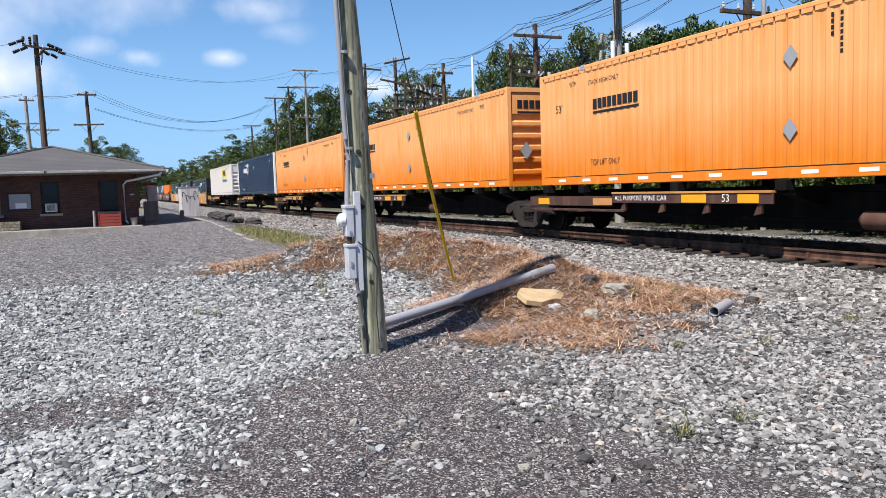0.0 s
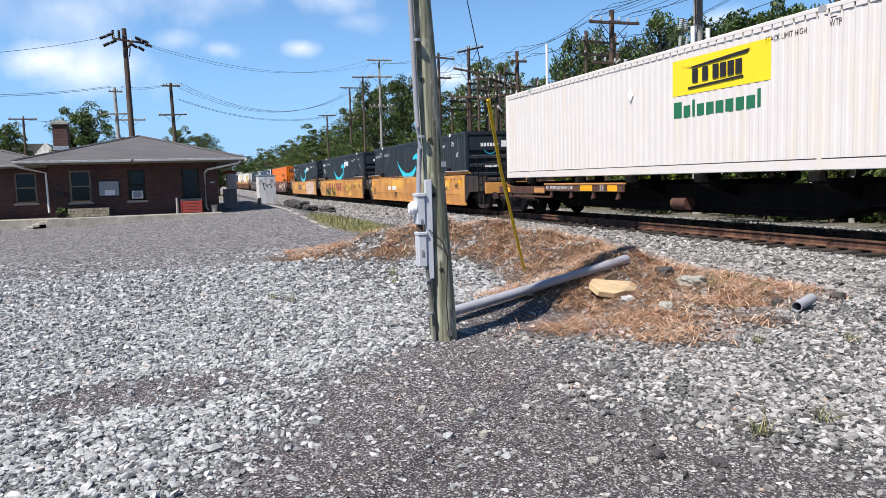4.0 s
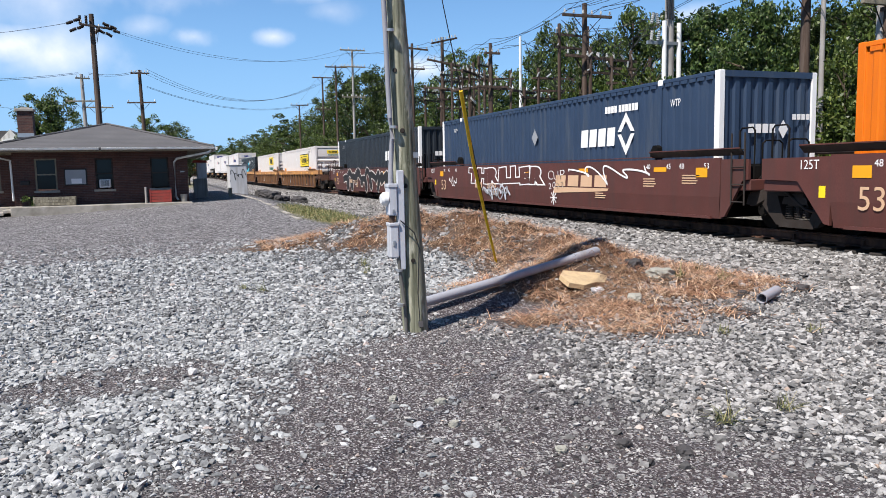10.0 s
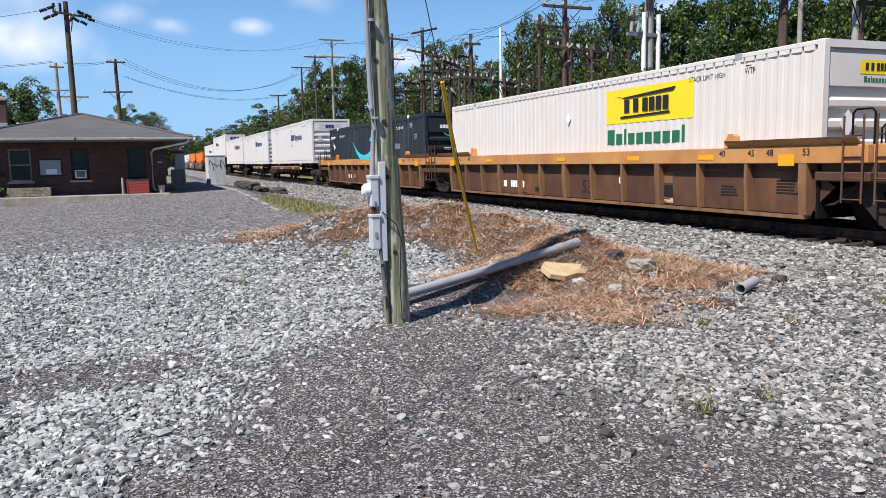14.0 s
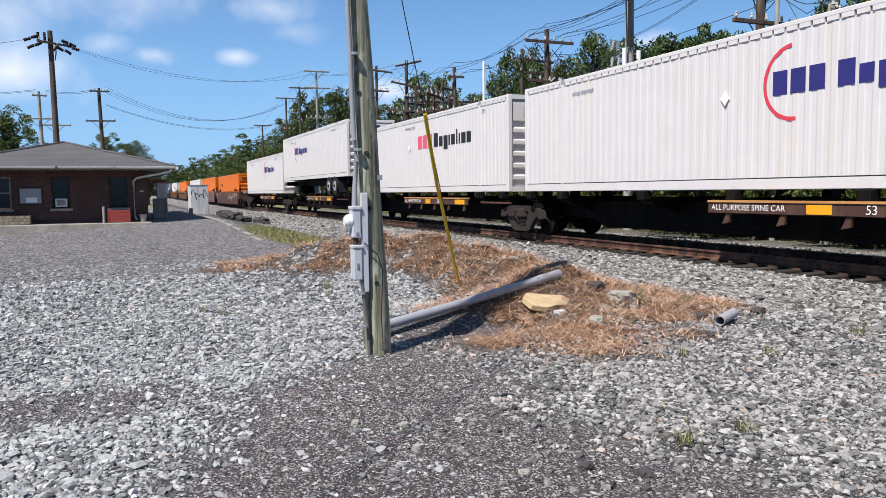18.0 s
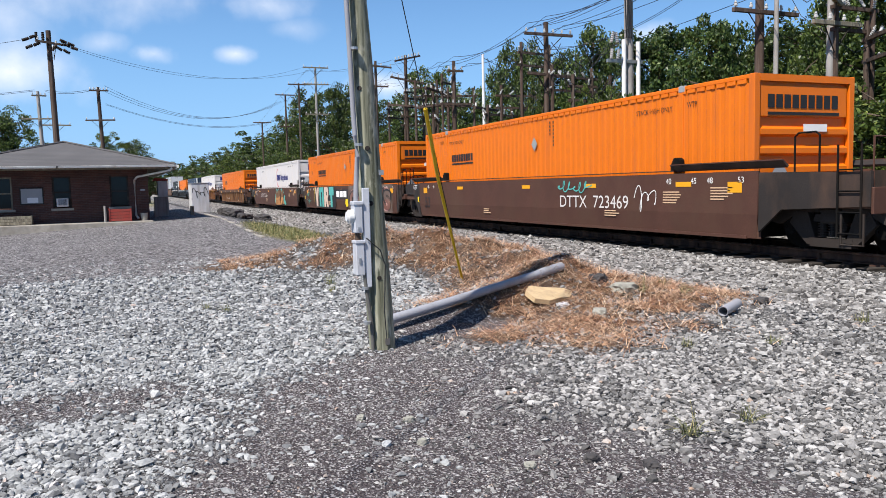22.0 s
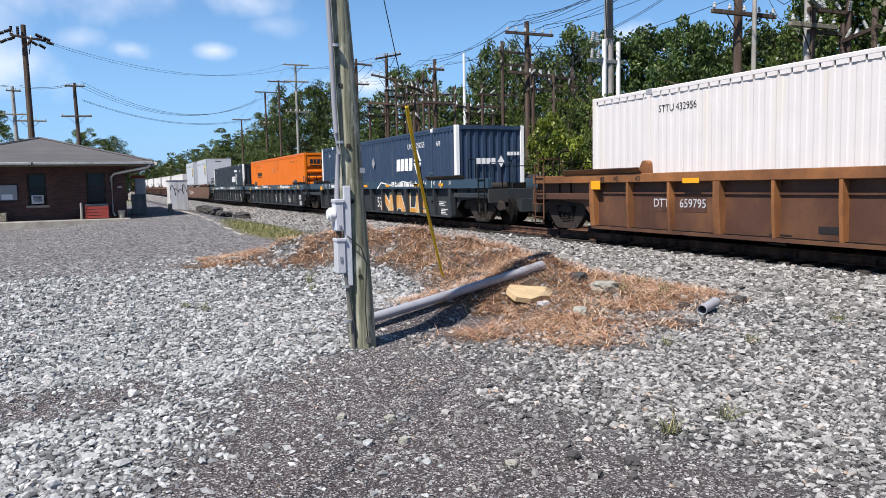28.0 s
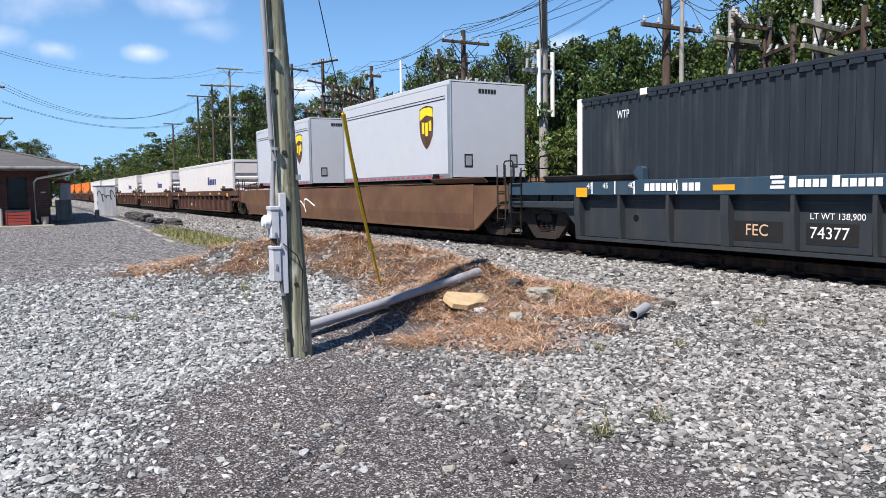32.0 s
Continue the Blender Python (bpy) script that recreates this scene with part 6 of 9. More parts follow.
def mark_well(car, style, body, i):
    """Reflectors, load lines, car data and sprayed strokes on the side towards the lot."""
    light = "wmark" if body in ("oxide", "fec", "brown") else "dmark"
    if style == "smooth":
        shape(car, "data_plate", [bar(0, 0, .14, .2)], lay_side(LONG + .52, 1.0, -OUT + .006), M["yellow"])
    elif body == "rustbrown":
        for y, z, w, h, c in ((5.75, .98, .26, .15, "wmark"), (4.2, 1.02, .42, .24, "wornochre"), (4.2, .74, .44, .24, "dmark"), (4.25, .60, .5, .1, "brass"), (9.9, .66, .4, .12, "dmark")):
            shape(car, "data_plate", [bar(0, 0, w, h)], lay_side(y, z, INSET), M[c])
    zc = 1.46 if style == "smooth" else 1.52
    for y in (16.0, 14.0, 10.1, 5.2, 1.9, .45) if body == "brown" and i == 2 else (16.0, 12.9, 8.4, 5.2, 1.9, .45) if style == "smooth" else (15.95, 12.25, 8.9, 6.2, 3.2, 1.0) if body == "fec" else (15.95, 12.9, 8.4, 5.2, 2.8, .72):
        shape(car, "reflector_stripe", [bar(0, 0, .46 if 1 < y < 15 else .36, .1 if 1 < y < 15 or y == 1.0 else .2)], lay_side(y, zc - (.12 if y < 1 or y > 15 else 0), SIDE), M["amber"])
    for y, body_text in ((14.35, "40"), (15.1, "45"), (15.6, "48"), (2.2, "40"), (1.45, "45"), (1.0, "48"), (.2, "53")):
        letter(car, body_text, .12, lay_side(y, zc + .06, SIDE), M[light])
    ink = M["wmark"] if body not in ("ttx", "rustbrown") else M["dmark"]
    inset = SIDE if style == "smooth" else INSET
    if body == "brown" and i == 2:
        spray(car, 15.55, 1.16, .7, .34, ("silver",), 83, 9, .022)
    elif style == "smooth":
        letter(car, "53", .4, lay_side(15.9, .82, SIDE), M["dmark"] if body != "oxide" else M["brass"])
    else:
        letter(car, "53", .42 if body == "fec" else .36, lay_side(7.68 if body == "fec" else 7.4, .70, inset), ink)
    NUMBERS = {("ttx", 2): ("DTTX  727578", 10.85, 1.06, .2, SIDE), ("brown", 0): ("DTTX  723469", 6.4, .98, .31, SIDE), ("brown", 2): ("DTTX  723469", 13.2, 1.06, .29, SIDE)}
    if (body, i) in NUMBERS:
        said, y, z, size, x = NUMBERS[body, i]
        if body == "ttx":
            shape(car, "number_panel", [bar(-.1, -.08, 2.1, .36)], lay_side(y, z, x + .003), M["darkbrown"])
        letter(car, said, size, lay_side(y, z, x), M["cream"], squeeze=1.1)
    elif body == "brown":
        pass
    elif body == "fec":
        if i == 1:
            letter(car, "125T", .26, lay_side(15.82, .8, INSET), M["wmark"])
        if i != 1:
            shape(car, "number_panel", [bar(-.2, -.08, .95, .34)], lay_side(11.72, .74, INSET + .002), M["dmark"])
            letter(car, "FEC", .2, lay_side(11.7, .76, INSET), M["brass"])
            shape(car, "number_panel", [bar(-.04, -.08, .86, .34)], lay_side(10.52, .74, INSET + .002), M["dmark"])
            letter(car, "74377", .19, lay_side(10.5, .76, INSET), M["wmark"])
        for y in (15.45, 14.75, 14.2, 13.1, 3.05, 2.3, 1.6, .85):
            shape(car, "load_tick", [bar(0, 0, .035, .26)], lay_side(y, 1.46, SIDE), M["wmark"])
        part("lightening_hole", Mesh().rod((INSET - .002, 14.3, .98), (INSET + .004, 14.3, .98), .07, n=14), M["black"], car)
        part("lightening_hole", Mesh().rod((INSET - .002, 1.95, .98), (INSET + .004, 1.95, .98), .07, n=14), M["black"], car)
    elif style == "ribbed" and body == "rustbrown" and i == 0 and s_is(218.65):
        for said, y, w in (("DTTX", 12.95, .72), ("729644", 11.85, .9)):
            shape(car, "number_panel", [bar(-.05, -.07, w, .32)], lay_side(y, .76, INSET + .002), M["dmark"])
            letter(car, said, .19, lay_side(y, .78, INSET), M["wmark"])
        letter(car, "125T", .22, lay_side(15.9, .84, INSET), M["wmark"], squeeze=.85)
        letter(car, "LBS MAX GROSS WT FOR 20 FT CONTAINER", .1, lay_side(12.0, 1.56, SIDE), M["dmark"], squeeze=.9)
    elif body == "oxide":
        letter(car, "253934", .19, lay_side(11.35, 1.05 if i == 0 else .94, SIDE - .012), M["brass"])
        shape(car, "marking", blocks("XXXX", .2)[0], lay_side(12.35, 1.05 if i == 0 else .94, SIDE - .012), M["brass"])
    elif style == "ribbed" and body == "rustbrown" and i == 0 and s_is(455.15):
        for said, y, w in (("DTTX", 13.95, .74), ("659795", 13.16, .8)):
            shape(car, "number_panel", [bar(-.04, -.06, w, .3)], lay_side(y, 1.0, INSET + .002), M["darkbrown"])
            letter(car, said, .18, lay_side(y, 1.03, INSET), M["silver"])
    else:
      shape(car, "marking", blocks("XXXX", .2)[0] + [[(a + .85, b) for a, b in q] for q in blocks("XXXXXX", .2)[0]], lay_side(12.3, 1.08 if style == "smooth" else .75, inset), M["brass"] if body == "oxide" else M["wmark"])
    rg = random.Random(i * 7 + len(body))
    for y, z in ((1.35, 1.16), (1.2, .86)) if body == "fec" else ((2.3, 1.12), (.9, 1.2), (4.4, .8), (10.9, .72)):
        shape(car, "data_lines", [bar(0, q * .055, rg.uniform(.35, .6), .025) for q in range(rg.randint(3, 5))], lay_side(y, z - (.3 if style != "smooth" else 0), inset), M["brass"] if body in ("oxide", "brown") else M[light])
    if style == "smooth":
        letter(car, "125T", .17 if style == "smooth" else .3, lay_side(17.12 if style == "smooth" else 15.9, 1.49 if style == "smooth" else .8, (-OUT + .004) if style == "smooth" else inset), M["wmark"], squeeze=.9)


def spray(car, y, z, w, h, mats, seed, strokes=8, thick=.07, x=None):
    for k, m in enumerate(mats):
        shape(car, "graffiti", scrawl(seed + k * 13, w, h, strokes, thick * (1.6 if k == 0 and len(mats) > 1 else 1)), lay_side(y, z, (SIDE if x is None else x) - .003 * (k + 1)), M[m])


def loops(car, y, z, w, h, edge, fill, seed, strokes, thick, rim=.035, x=None):
    """Fat sprayed loops with a thin rim of another colour."""
    xx = SIDE if x is None else x
    shape(car, "graffiti", scrawl(seed, w, h, strokes, thick + 2 * rim), lay_side(y, z, xx), M[edge])
    shape(car, "graffiti", scrawl(seed, w, h, strokes, thick), lay_side(y, z, xx - .006), M[fill])


def sprayed(car, body, y, z, w, h, fill, edge, fat=.05, rim=.05, x=None, lower=None, wave=.04, seed=1):
    """Fat sprayed letters, each with a rim of another colour and, if lower is given, another fill below the middle."""
    rg = random.Random(seed)
    xx = SIDE if x is None else x
    wide = []
    for ch in body:
        co = [v.co.x for v in words(ch, h, fat).vertices]
        wide.append((min(co), max(co)))
    k = w / sum(b - a for a, b in wide)
    at = 0.0
    for q, (ch, (a, b)) in enumerate(zip(body, wide)):
        turn = Matrix.Rotation(rg.uniform(-.07, .07), 4, "Z") @ Matrix(((1, rg.uniform(-.05, .16), 0, 0), (0, 1, 0, 0), (0, 0, 1, 0), (0, 0, 0, 1)))
        up = rg.uniform(-wave, wave) * h
        colour = fill if isinstance(fill, str) else fill[q % len(fill)]
        for layer, (mat, swell) in enumerate(((edge, fat + rim), (colour, fat), (lower, fat))):
            if mat is None:
                continue
            me = words(ch, h, swell)
            if layer == 2:
                bm = bmesh.new()
                bm.from_mesh(me)
                bmesh.ops.bisect_plane(bm, geom=bm.verts[:] + bm.edges[:] + bm.faces[:], plane_co=(0, h * (.5 + rg.uniform(-.05, .05)), 0), plane_no=(rg.uniform(-.2, .2), 1, 0), clear_outer=True)
                bm.to_mesh(me)
                bm.free()
            me.transform(lay_side(y - at, z + up, xx - .004 * layer - .0015 * (q % 2)) @ turn @ Matrix.Diagonal((k, 1, 1, 1)) @ Matrix.Translation((-a, 0, 0)))
            me.materials.clear()
            part("graffiti", me, M[mat], car)
        at += (b - a) * k


def hand(car, body, y, z, w, h, mat, x=None, seed=1):
    """Thin hand-drawn letters, each a little askew."""
    rg = random.Random(seed)
    step = w / len(body)
    for q, ch in enumerate(body):
        me = words(ch, h, -.004 - .045 * max(0, h - .2))
        co = [v.co.x for v in me.vertices]
        a, b = min(co), max(co)
        k = min(1.6, .82 * step / max(.02, b - a)) * rg.uniform(.9, 1.1)
        me.transform(lay_side(y - q * step, z + rg.uniform(-.08, .08) * h, SIDE if x is None else x) @ Matrix.Rotation(rg.uniform(-.16, .16), 4, "Z") @ Matrix(((k, rg.uniform(-.1, .2), 0, 0), (0, rg.uniform(.9, 1.2), 0, 0), (0, 0, 1, 0), (0, 0, 0, 1))) @ Matrix.Translation((-a, 0, 0)))
        me.materials.clear()
        part("graffiti", me, M[mat], car)


# well cars: style, paint, chord, boxes with their places
SETS = (
    ("smooth", "ttx", "ttx", "weathered yellow well car with graffiti", (("smile", 94.45), ("smile", 113.9), ("smile", 133.35))),
    ("smooth", "oxide", "oxide", "oxide brown well car with pale lettering", (("orange_doors", 156.2), ("slate", 175.6), ("charcoal", 194.75))),
    ("ribbed", "rustbrown", "tuscan", "rusty brown ribbed well car with an ochre top rail", (("panel", 218.65), ("panel_green", 237.75), ("smile", 256.8))),
    ("smooth", "brown", "brown", "dirty brown well car with graffiti", (("orange", 369.15), ("orange", 388.55), ("arc", 407.8))),
    ("ribbed", "rustbrown", "rustbrown", "rusty brown ribbed well car", (("orange", 431.3),)),
    ("ribbed", "rustbrown", "wornrust", "rusty brown ribbed well car with a slim worn top rail", (("arc", 455.15),)),
    ("ribbed", "fec", "fecblue", "dark blue-grey ribbed well car with a steel blue top rail", (("slate", 478.8), ("orange", 498.7), ("charcoal", 518.5))),
    ("ribbed", "darkbrown", "darkbrown", "dark brown ribbed well car", (("plain", 565.3), ("plain", 585.5), ("plain", 605.4))),
    ("ribbed", "darkbrown", "darkbrown", "dark brown ribbed well car", (("plain", 625.5), ("plain", 645.4), ("orange", 665.2))),
    ("ribbed", "darkbrown", "darkbrown", "dark brown ribbed well car", (("orange", 685.4), ("orange", 705.3), ("charcoal", 725.2))),
)
WELLS = {}
for style, body, chord, label, boxes in SETS:
    for i, (kind, s0) in enumerate(boxes):
        first, last = i == 0, i == len(boxes) - 1
        gap = 0 if last else boxes[i + 1][1] - s0 - LONG
        car = well_car(s0, style, body, chord, label, near=2.5 if first else 1.05, far=2.4 if last else (max(.9, gap - 1.15) if style == "ribbed" else max(1.0, min(1.85, gap - 1.4))), trucks=(-1.95 if style == "smooth" and not first else -1.55,) + ((LONG + 1.3,) if last else ()))
        WELLS[s0] = car
        if s0 < 620:
            mark_well(car, style, body, i)
        boxed(kind, s0, WELL_Z)
# the car under the two short trailers
van_car = well_car(539.0, "smooth", "vanbrown", "vanbrown", "weathered brown well car under two short trailers", near=1.9, far=2.0, trucks=(-1.0, 23.2), long=22.2)
short_trailer(540.2, 1.86)
short_trailer(551.95, 1.86)
spray(van_car, 16.4, .75, 4.2, .6, ("wmark",), 31, 7)
part("trailer_deck", Mesh().box(-1.2, .3, .9, 1.2, 21.9, 1.05), M["black"], van_car)
for y in (1.6, 3.2, 13.4, 15.0):
    part("hitch_stand", Mesh().slab([(y - .4, 1.04), (y + .4, 1.04), (y + .2, 1.84), (y - .2, 1.84)], -.4, .4, "x"), M["black"], van_car)

# graffiti and lettering that single cars carry
for s0, patches in ((94.45, ((11.5, 1.2, 2.2, .42), (5.0, .6, 1.3, .5), (2.6, 1.15, 1.0, .4))), (113.9, ((8.9, 1.24, 1.7, .36), (5.4, .98, 2.0, .5), (4.4, .62, 1.1, .3), (2.4, 1.1, 1.5, .5))), (133.35, ((14.2, .95, 1.4, .4), (8.4, .98, 2.2, .36)))):
    for y, z, w, h in patches:
        shape(WELLS[s0], "paint_patch", [bar(0, 0, w, h)], lay_side(y, z, SIDE + .004), M["ttxpatch"])
    shape(WELLS[s0], "crease", [bar(0, 0, 15.9, .02)], lay_side(16.03, .935, SIDE + .002), M["tuscan"])
shape(WELLS[113.9], "graffiti", [[(-.25, .1), (.4, -.04), (4.5, -.02), (4.45, .6), (4.1, 1.12), (2.0, .95), (.7, 1.08), (-.1, .8)]], lay_side(13.75, .58, SIDE), M["ttxpatch"])
sprayed(WELLS[113.9], "NUPAS", 13.7, .62, 4.3, .88, "rosemark", "yellow", .085, .03, SIDE - .003, "dmark")
for k in range(3):
    shape(WELLS[113.9], "marking", [bar(0, 0, .56, .56)], lay_side(8.95 - .66 * k, .97, SIDE - .003), M["rosemark"])
spray(WELLS[113.9], 6.2, .86, 3.2, .72, ("dmark",), 5, 9, .04)
spray(WELLS[113.9], 2.6, 1.1, 1.4, .34, ("dmark",), 25, 7, .03)
shape(WELLS[133.35], "graffiti", [[(-.1, .02), (1.2, -.04), (4.7, .0), (4.85, .6), (4.7, 1.05), (2.2, 1.1), (.1, 1.06)]], lay_side(5.6, .56, SIDE), M["palepeach"])
sprayed(WELLS[133.35], "ESOI", 5.5, .63, 4.6, .9, "palepeach", "dmark", .09, .03, SIDE - .003)
spray(WELLS[133.35], 11.6, 1.3, 1.6, .22, ("dmark",), 61, 9, .02)
spray(WELLS[133.35], 6.6, .82, .9, .3, ("dmark",), 62, 7, .025)
for s0 in (156.2, 175.6, 194.75):
    word_shape(WELLS[s0], "XXXX", 6.5, 1.08, 2.75, .3, "brass", SIDE, .1)
    shape(WELLS[s0], "marking", [[(0, 0), (2.84, .1), (2.9, .17), (.1, .17)]], lay_side(6.66, .88, SIDE), M["brass"])
for k in range(3):
    spray(WELLS[156.2], 3.2 - .05 * k, 1.16 - .27 * k, .95 - .1 * k, .3, ("wmark",), 12 + 5 * k, 9, .032)
spray(WELLS[156.2], 1.7, .95, 1.6, .5, ("wmark",), 14, 12, .045)
spray(WELLS[156.2], 1.6, .8, 1.4, .5, ("wmark",), 77, 7, .035, SIDE - .004)
sprayed(WELLS[175.6], "THRILLER", 13.0, 1.17, 5.8, .44, "oxide", "wmark", .05, .035, wave=.05)
hand(WELLS[175.6], "CUP", 6.95, 1.26, 1.1, .26, "wmark", seed=3)
hand(WELLS[175.6], "2023", 6.9, 1.0, .9, .19, "wmark", seed=4)
for a in range(4):
    t = math.pi * a / 4
    c, d = .2 * math.cos(t), .2 * math.sin(t)
    shape(WELLS[175.6], "graffiti", [[(-c - d * .08, -d + c * .08), (-c + d * .08, -d - c * .08), (c + d * .08, d - c * .08), (c - d * .08, d + c * .08)]], lay_side(6.6, .74, SIDE - .001 * a), M["wmark"])
spray(WELLS[175.6], 15.0, .95, .8, .4, ("wmark",), 45, 7, .03)
spray(WELLS[175.6], 11.6, .6, 2.0, .46, ("silver",), 16, 9, .07)
spray(WELLS[175.6], 11.6, .62, 2.0, .42, ("greyplate",), 71, 9, .05, SIDE - .006)
spray(WELLS[175.6], 5.6, 1.2, 3.6, .5, ("wmark",), 18, 7, .045)
loops(WELLS[194.75], 13.7, .62, 3.4, 1.02, "cream", "dmark", 19, 5, .40, .05)
loops(WELLS[194.75], 10.4, .6, 3.6, 1.05, "cream", "dmark", 47, 6, .36, .05)
loops(WELLS[194.75], 6.6, .62, 3.4, 1.0, "cream", "dmark", 52, 6, .36, .05)
shape(WELLS[388.55], "graffiti", [[(-.1, .3), (.2, .05), (4.5, -.02), (4.75, .3), (4.6, 1.2), (-.05, 1.2)]], lay_side(14.0, .52, SIDE + .003), M["dmark"])
BLOCKS = (
    ("palepeach", [(0, 1), (.36, 1), (.5, .62), (.64, 1), (1, 1), (.76, .4), (.76, 0), (.34, 0), (.3, .4)]),
    ("teal", [(.04, 0), (.4, 0), (.42, .74), (.62, .76), (.64, 0), (1, 0), (.98, .9), (.88, 1), (.1, 1), (.0, .9)]),
    ("palepeach", [(0, 0), (.36, 0), (.38, .34), (.62, 0), (1, 0), (.74, .42), (.94, .56), (.95, .88), (.82, 1), (0, 1)]),
    ("teal", [(.3, 0), (.72, 0), (.7, .6), (1, .58), (1, 1), (0, 1), (0, .6), (.3, .6)]),
)
for k, (mat, form) in enumerate(BLOCKS):
    for dx, dz, x, m in ((.07, -.05, -.001, "dmark"), (0, 0, -.004, mat)):
        shape(WELLS[388.55], "graffiti", [[(p[0] * .98 + dx, p[1] * 1.1 + dz) for p in form]], lay_side(13.95 - 1.08 * k, .585, SIDE + x), M[m])
shape(WELLS[388.55], "graffiti", [[(.42, .62), (.62, .66), (.62, .82), (.42, .82)]], lay_side(13.95 - 2.16, .585, SIDE - .007), M["dmark"])
shape(WELLS[388.55], "graffiti", [[(-.12, .25), (-.08, .25), (-.06, 1.1), (-.1, 1.1)]], lay_side(13.95, .585, SIDE - .004), M["yellow"])
shape(WELLS[388.55], "number_plate", [bar(0, 0, 2.5, .5)], lay_side(9.4, 1.05, SIDE - .002), M["dmark"])
for k in range(3):
    shape(WELLS[388.55], "marking", [bar(0, 0, .58, .32)], lay_side(9.16 - .68 * k, 1.14, SIDE - .006), M["wmark"])
shape(WELLS[388.55], "graffiti", [[(0, .2), (.25, 0), (.55, .1), (.5, .45), (.1, .42)]], lay_side(7.5, .62, SIDE - .002), M["yellow"])
shape(WELLS[388.55], "graffiti", [[(-.2, .1), (.6, -.02), (6.5, -.02), (6.6, 1.22), (3.2, 1.16), (-.1, 1.2)]], lay_side(6.75, .52, SIDE + .003), M["greybrown"])
sprayed(WELLS[388.55], "OKEUS", 6.72, .70, 6.2, .78, ("rosebrown", "greybrown"), "pinkline", .13, .02, SIDE - .001, wave=.02)
sprayed(WELLS[388.55], "OKEUS", 6.66, .68, 6.2, .78, ("rosebrown", "greybrown", "rosebrown"), "dmark", .05, .075, SIDE - .012, "rosebrown", .02)
spray(WELLS[369.15], 6.5, 1.34, 1.5, .3, ("teal",), 27, 9, .03)
spray(WELLS[369.15], 3.2, .95, .7, .6, ("wmark",), 28, 5, .02)
spray(WELLS[388.55], 15.9, 1.1, .5, .35, ("teal",), 38, 5, .03)
spray(WELLS[388.55], 15.9, .7, .9, .4, ("teal",), 39, 9, .025)
shape(WELLS[407.8], "graffiti", [[(-.35, .15), (.2, .0), (.3, .6), (-.1, .75)]], lay_side(7.0, .55, SIDE), M["teal"])
shape(WELLS[407.8], "graffiti", [[(.2, .85), (3.1, .8), (2.95, 1.12), (2.5, 1.0), (2.3, 1.17), (1.6, 1.0), (1.1, 1.17), (.9, 1.0), (.35, 1.16)]], lay_side(7.0, .55, SIDE), M["teal"])
shape(WELLS[407.8], "graffiti", [[(2.8, .2), (3.4, -.02), (3.8, .05), (3.4, .4), (3.45, .7), (2.95, .55)]], lay_side(7.0, .55, SIDE), M["teal"])
sprayed(WELLS[407.8], "HEX", 7.05, .62, 3.15, .86, "wornochre", "dmark", .10, .04, SIDE - .003, "tuscan")
sprayed(WELLS[478.8], "NALE", 7.2, .58, 4.6, .72, "rustorange", "wmark", .06, .022, INSET)
shape(WELLS[478.8], "graffiti", [[(0, .0), (.5, .24), (.52, .19), (.06, -.05)], [(.5, .24), (1.9, .1), (1.9, .05), (.5, .19)], [(1.9, .1), (2.9, .26), (2.9, .21), (1.9, .05)], [(2.9, .26), (4.4, .12), (4.4, .07), (2.9, .21)]], lay_side(7.2, 1.48, SIDE), M["wmark"])
hand(WELLS[478.8], "TCP", 13.1, 1.0, .8, .2, "wmark", INSET - .003, 5)
hand(WELLS[478.8], "GANG", 13.22, .7, 1.05, .22, "wmark", INSET - .003, 6)
for s0, said in ((498.7, ("RISKO", "TRIC", "TRIST", "")), (518.5, ("RISKO", "TRIC", "TRIST", "TCP."))):
    for body, y, z, h in zip(said, (6.5, 6.45, 4.1, 2.5), (1.0, .7, .64, .7), (.19, .27, .42, .3)):
        if body:
            hand(WELLS[s0], body, y, z, h * 3.6, h, "wmark", INSET - .003, int(y * 9 + .5))
for s0 in (478.8, 498.7, 518.5):
    word_shape(WELLS[s0], "xxxxxx xxx", 13.9, 1.52, 1.4, .2, "wmark", SIDE)
    word_shape(WELLS[s0], "Xxxxx Xxxxxx", 10.75, 1.56, 1.5, .17, "wmark", SIDE)
    shape(WELLS[s0], "marking", [bar(0, .02, .26, .05), bar(.03, .1, .24, .05), bar(0, .18, .24, .05)], lay_side(11.1, 1.52, SIDE), M["wmark"])
    word_shape(WELLS[s0], "XX Xxxxxxx Xxxx Xxxxx", 5.5, 1.52, 2.6, .19, "wmark", SIDE)
    letter(WELLS[s0], "LT WT 138,900", .1, lay_side(10.5, 1.06, INSET), M["wmark"])
for kind, made in MADE.items():
    for ob in made:
        MARKS[kind](ob)

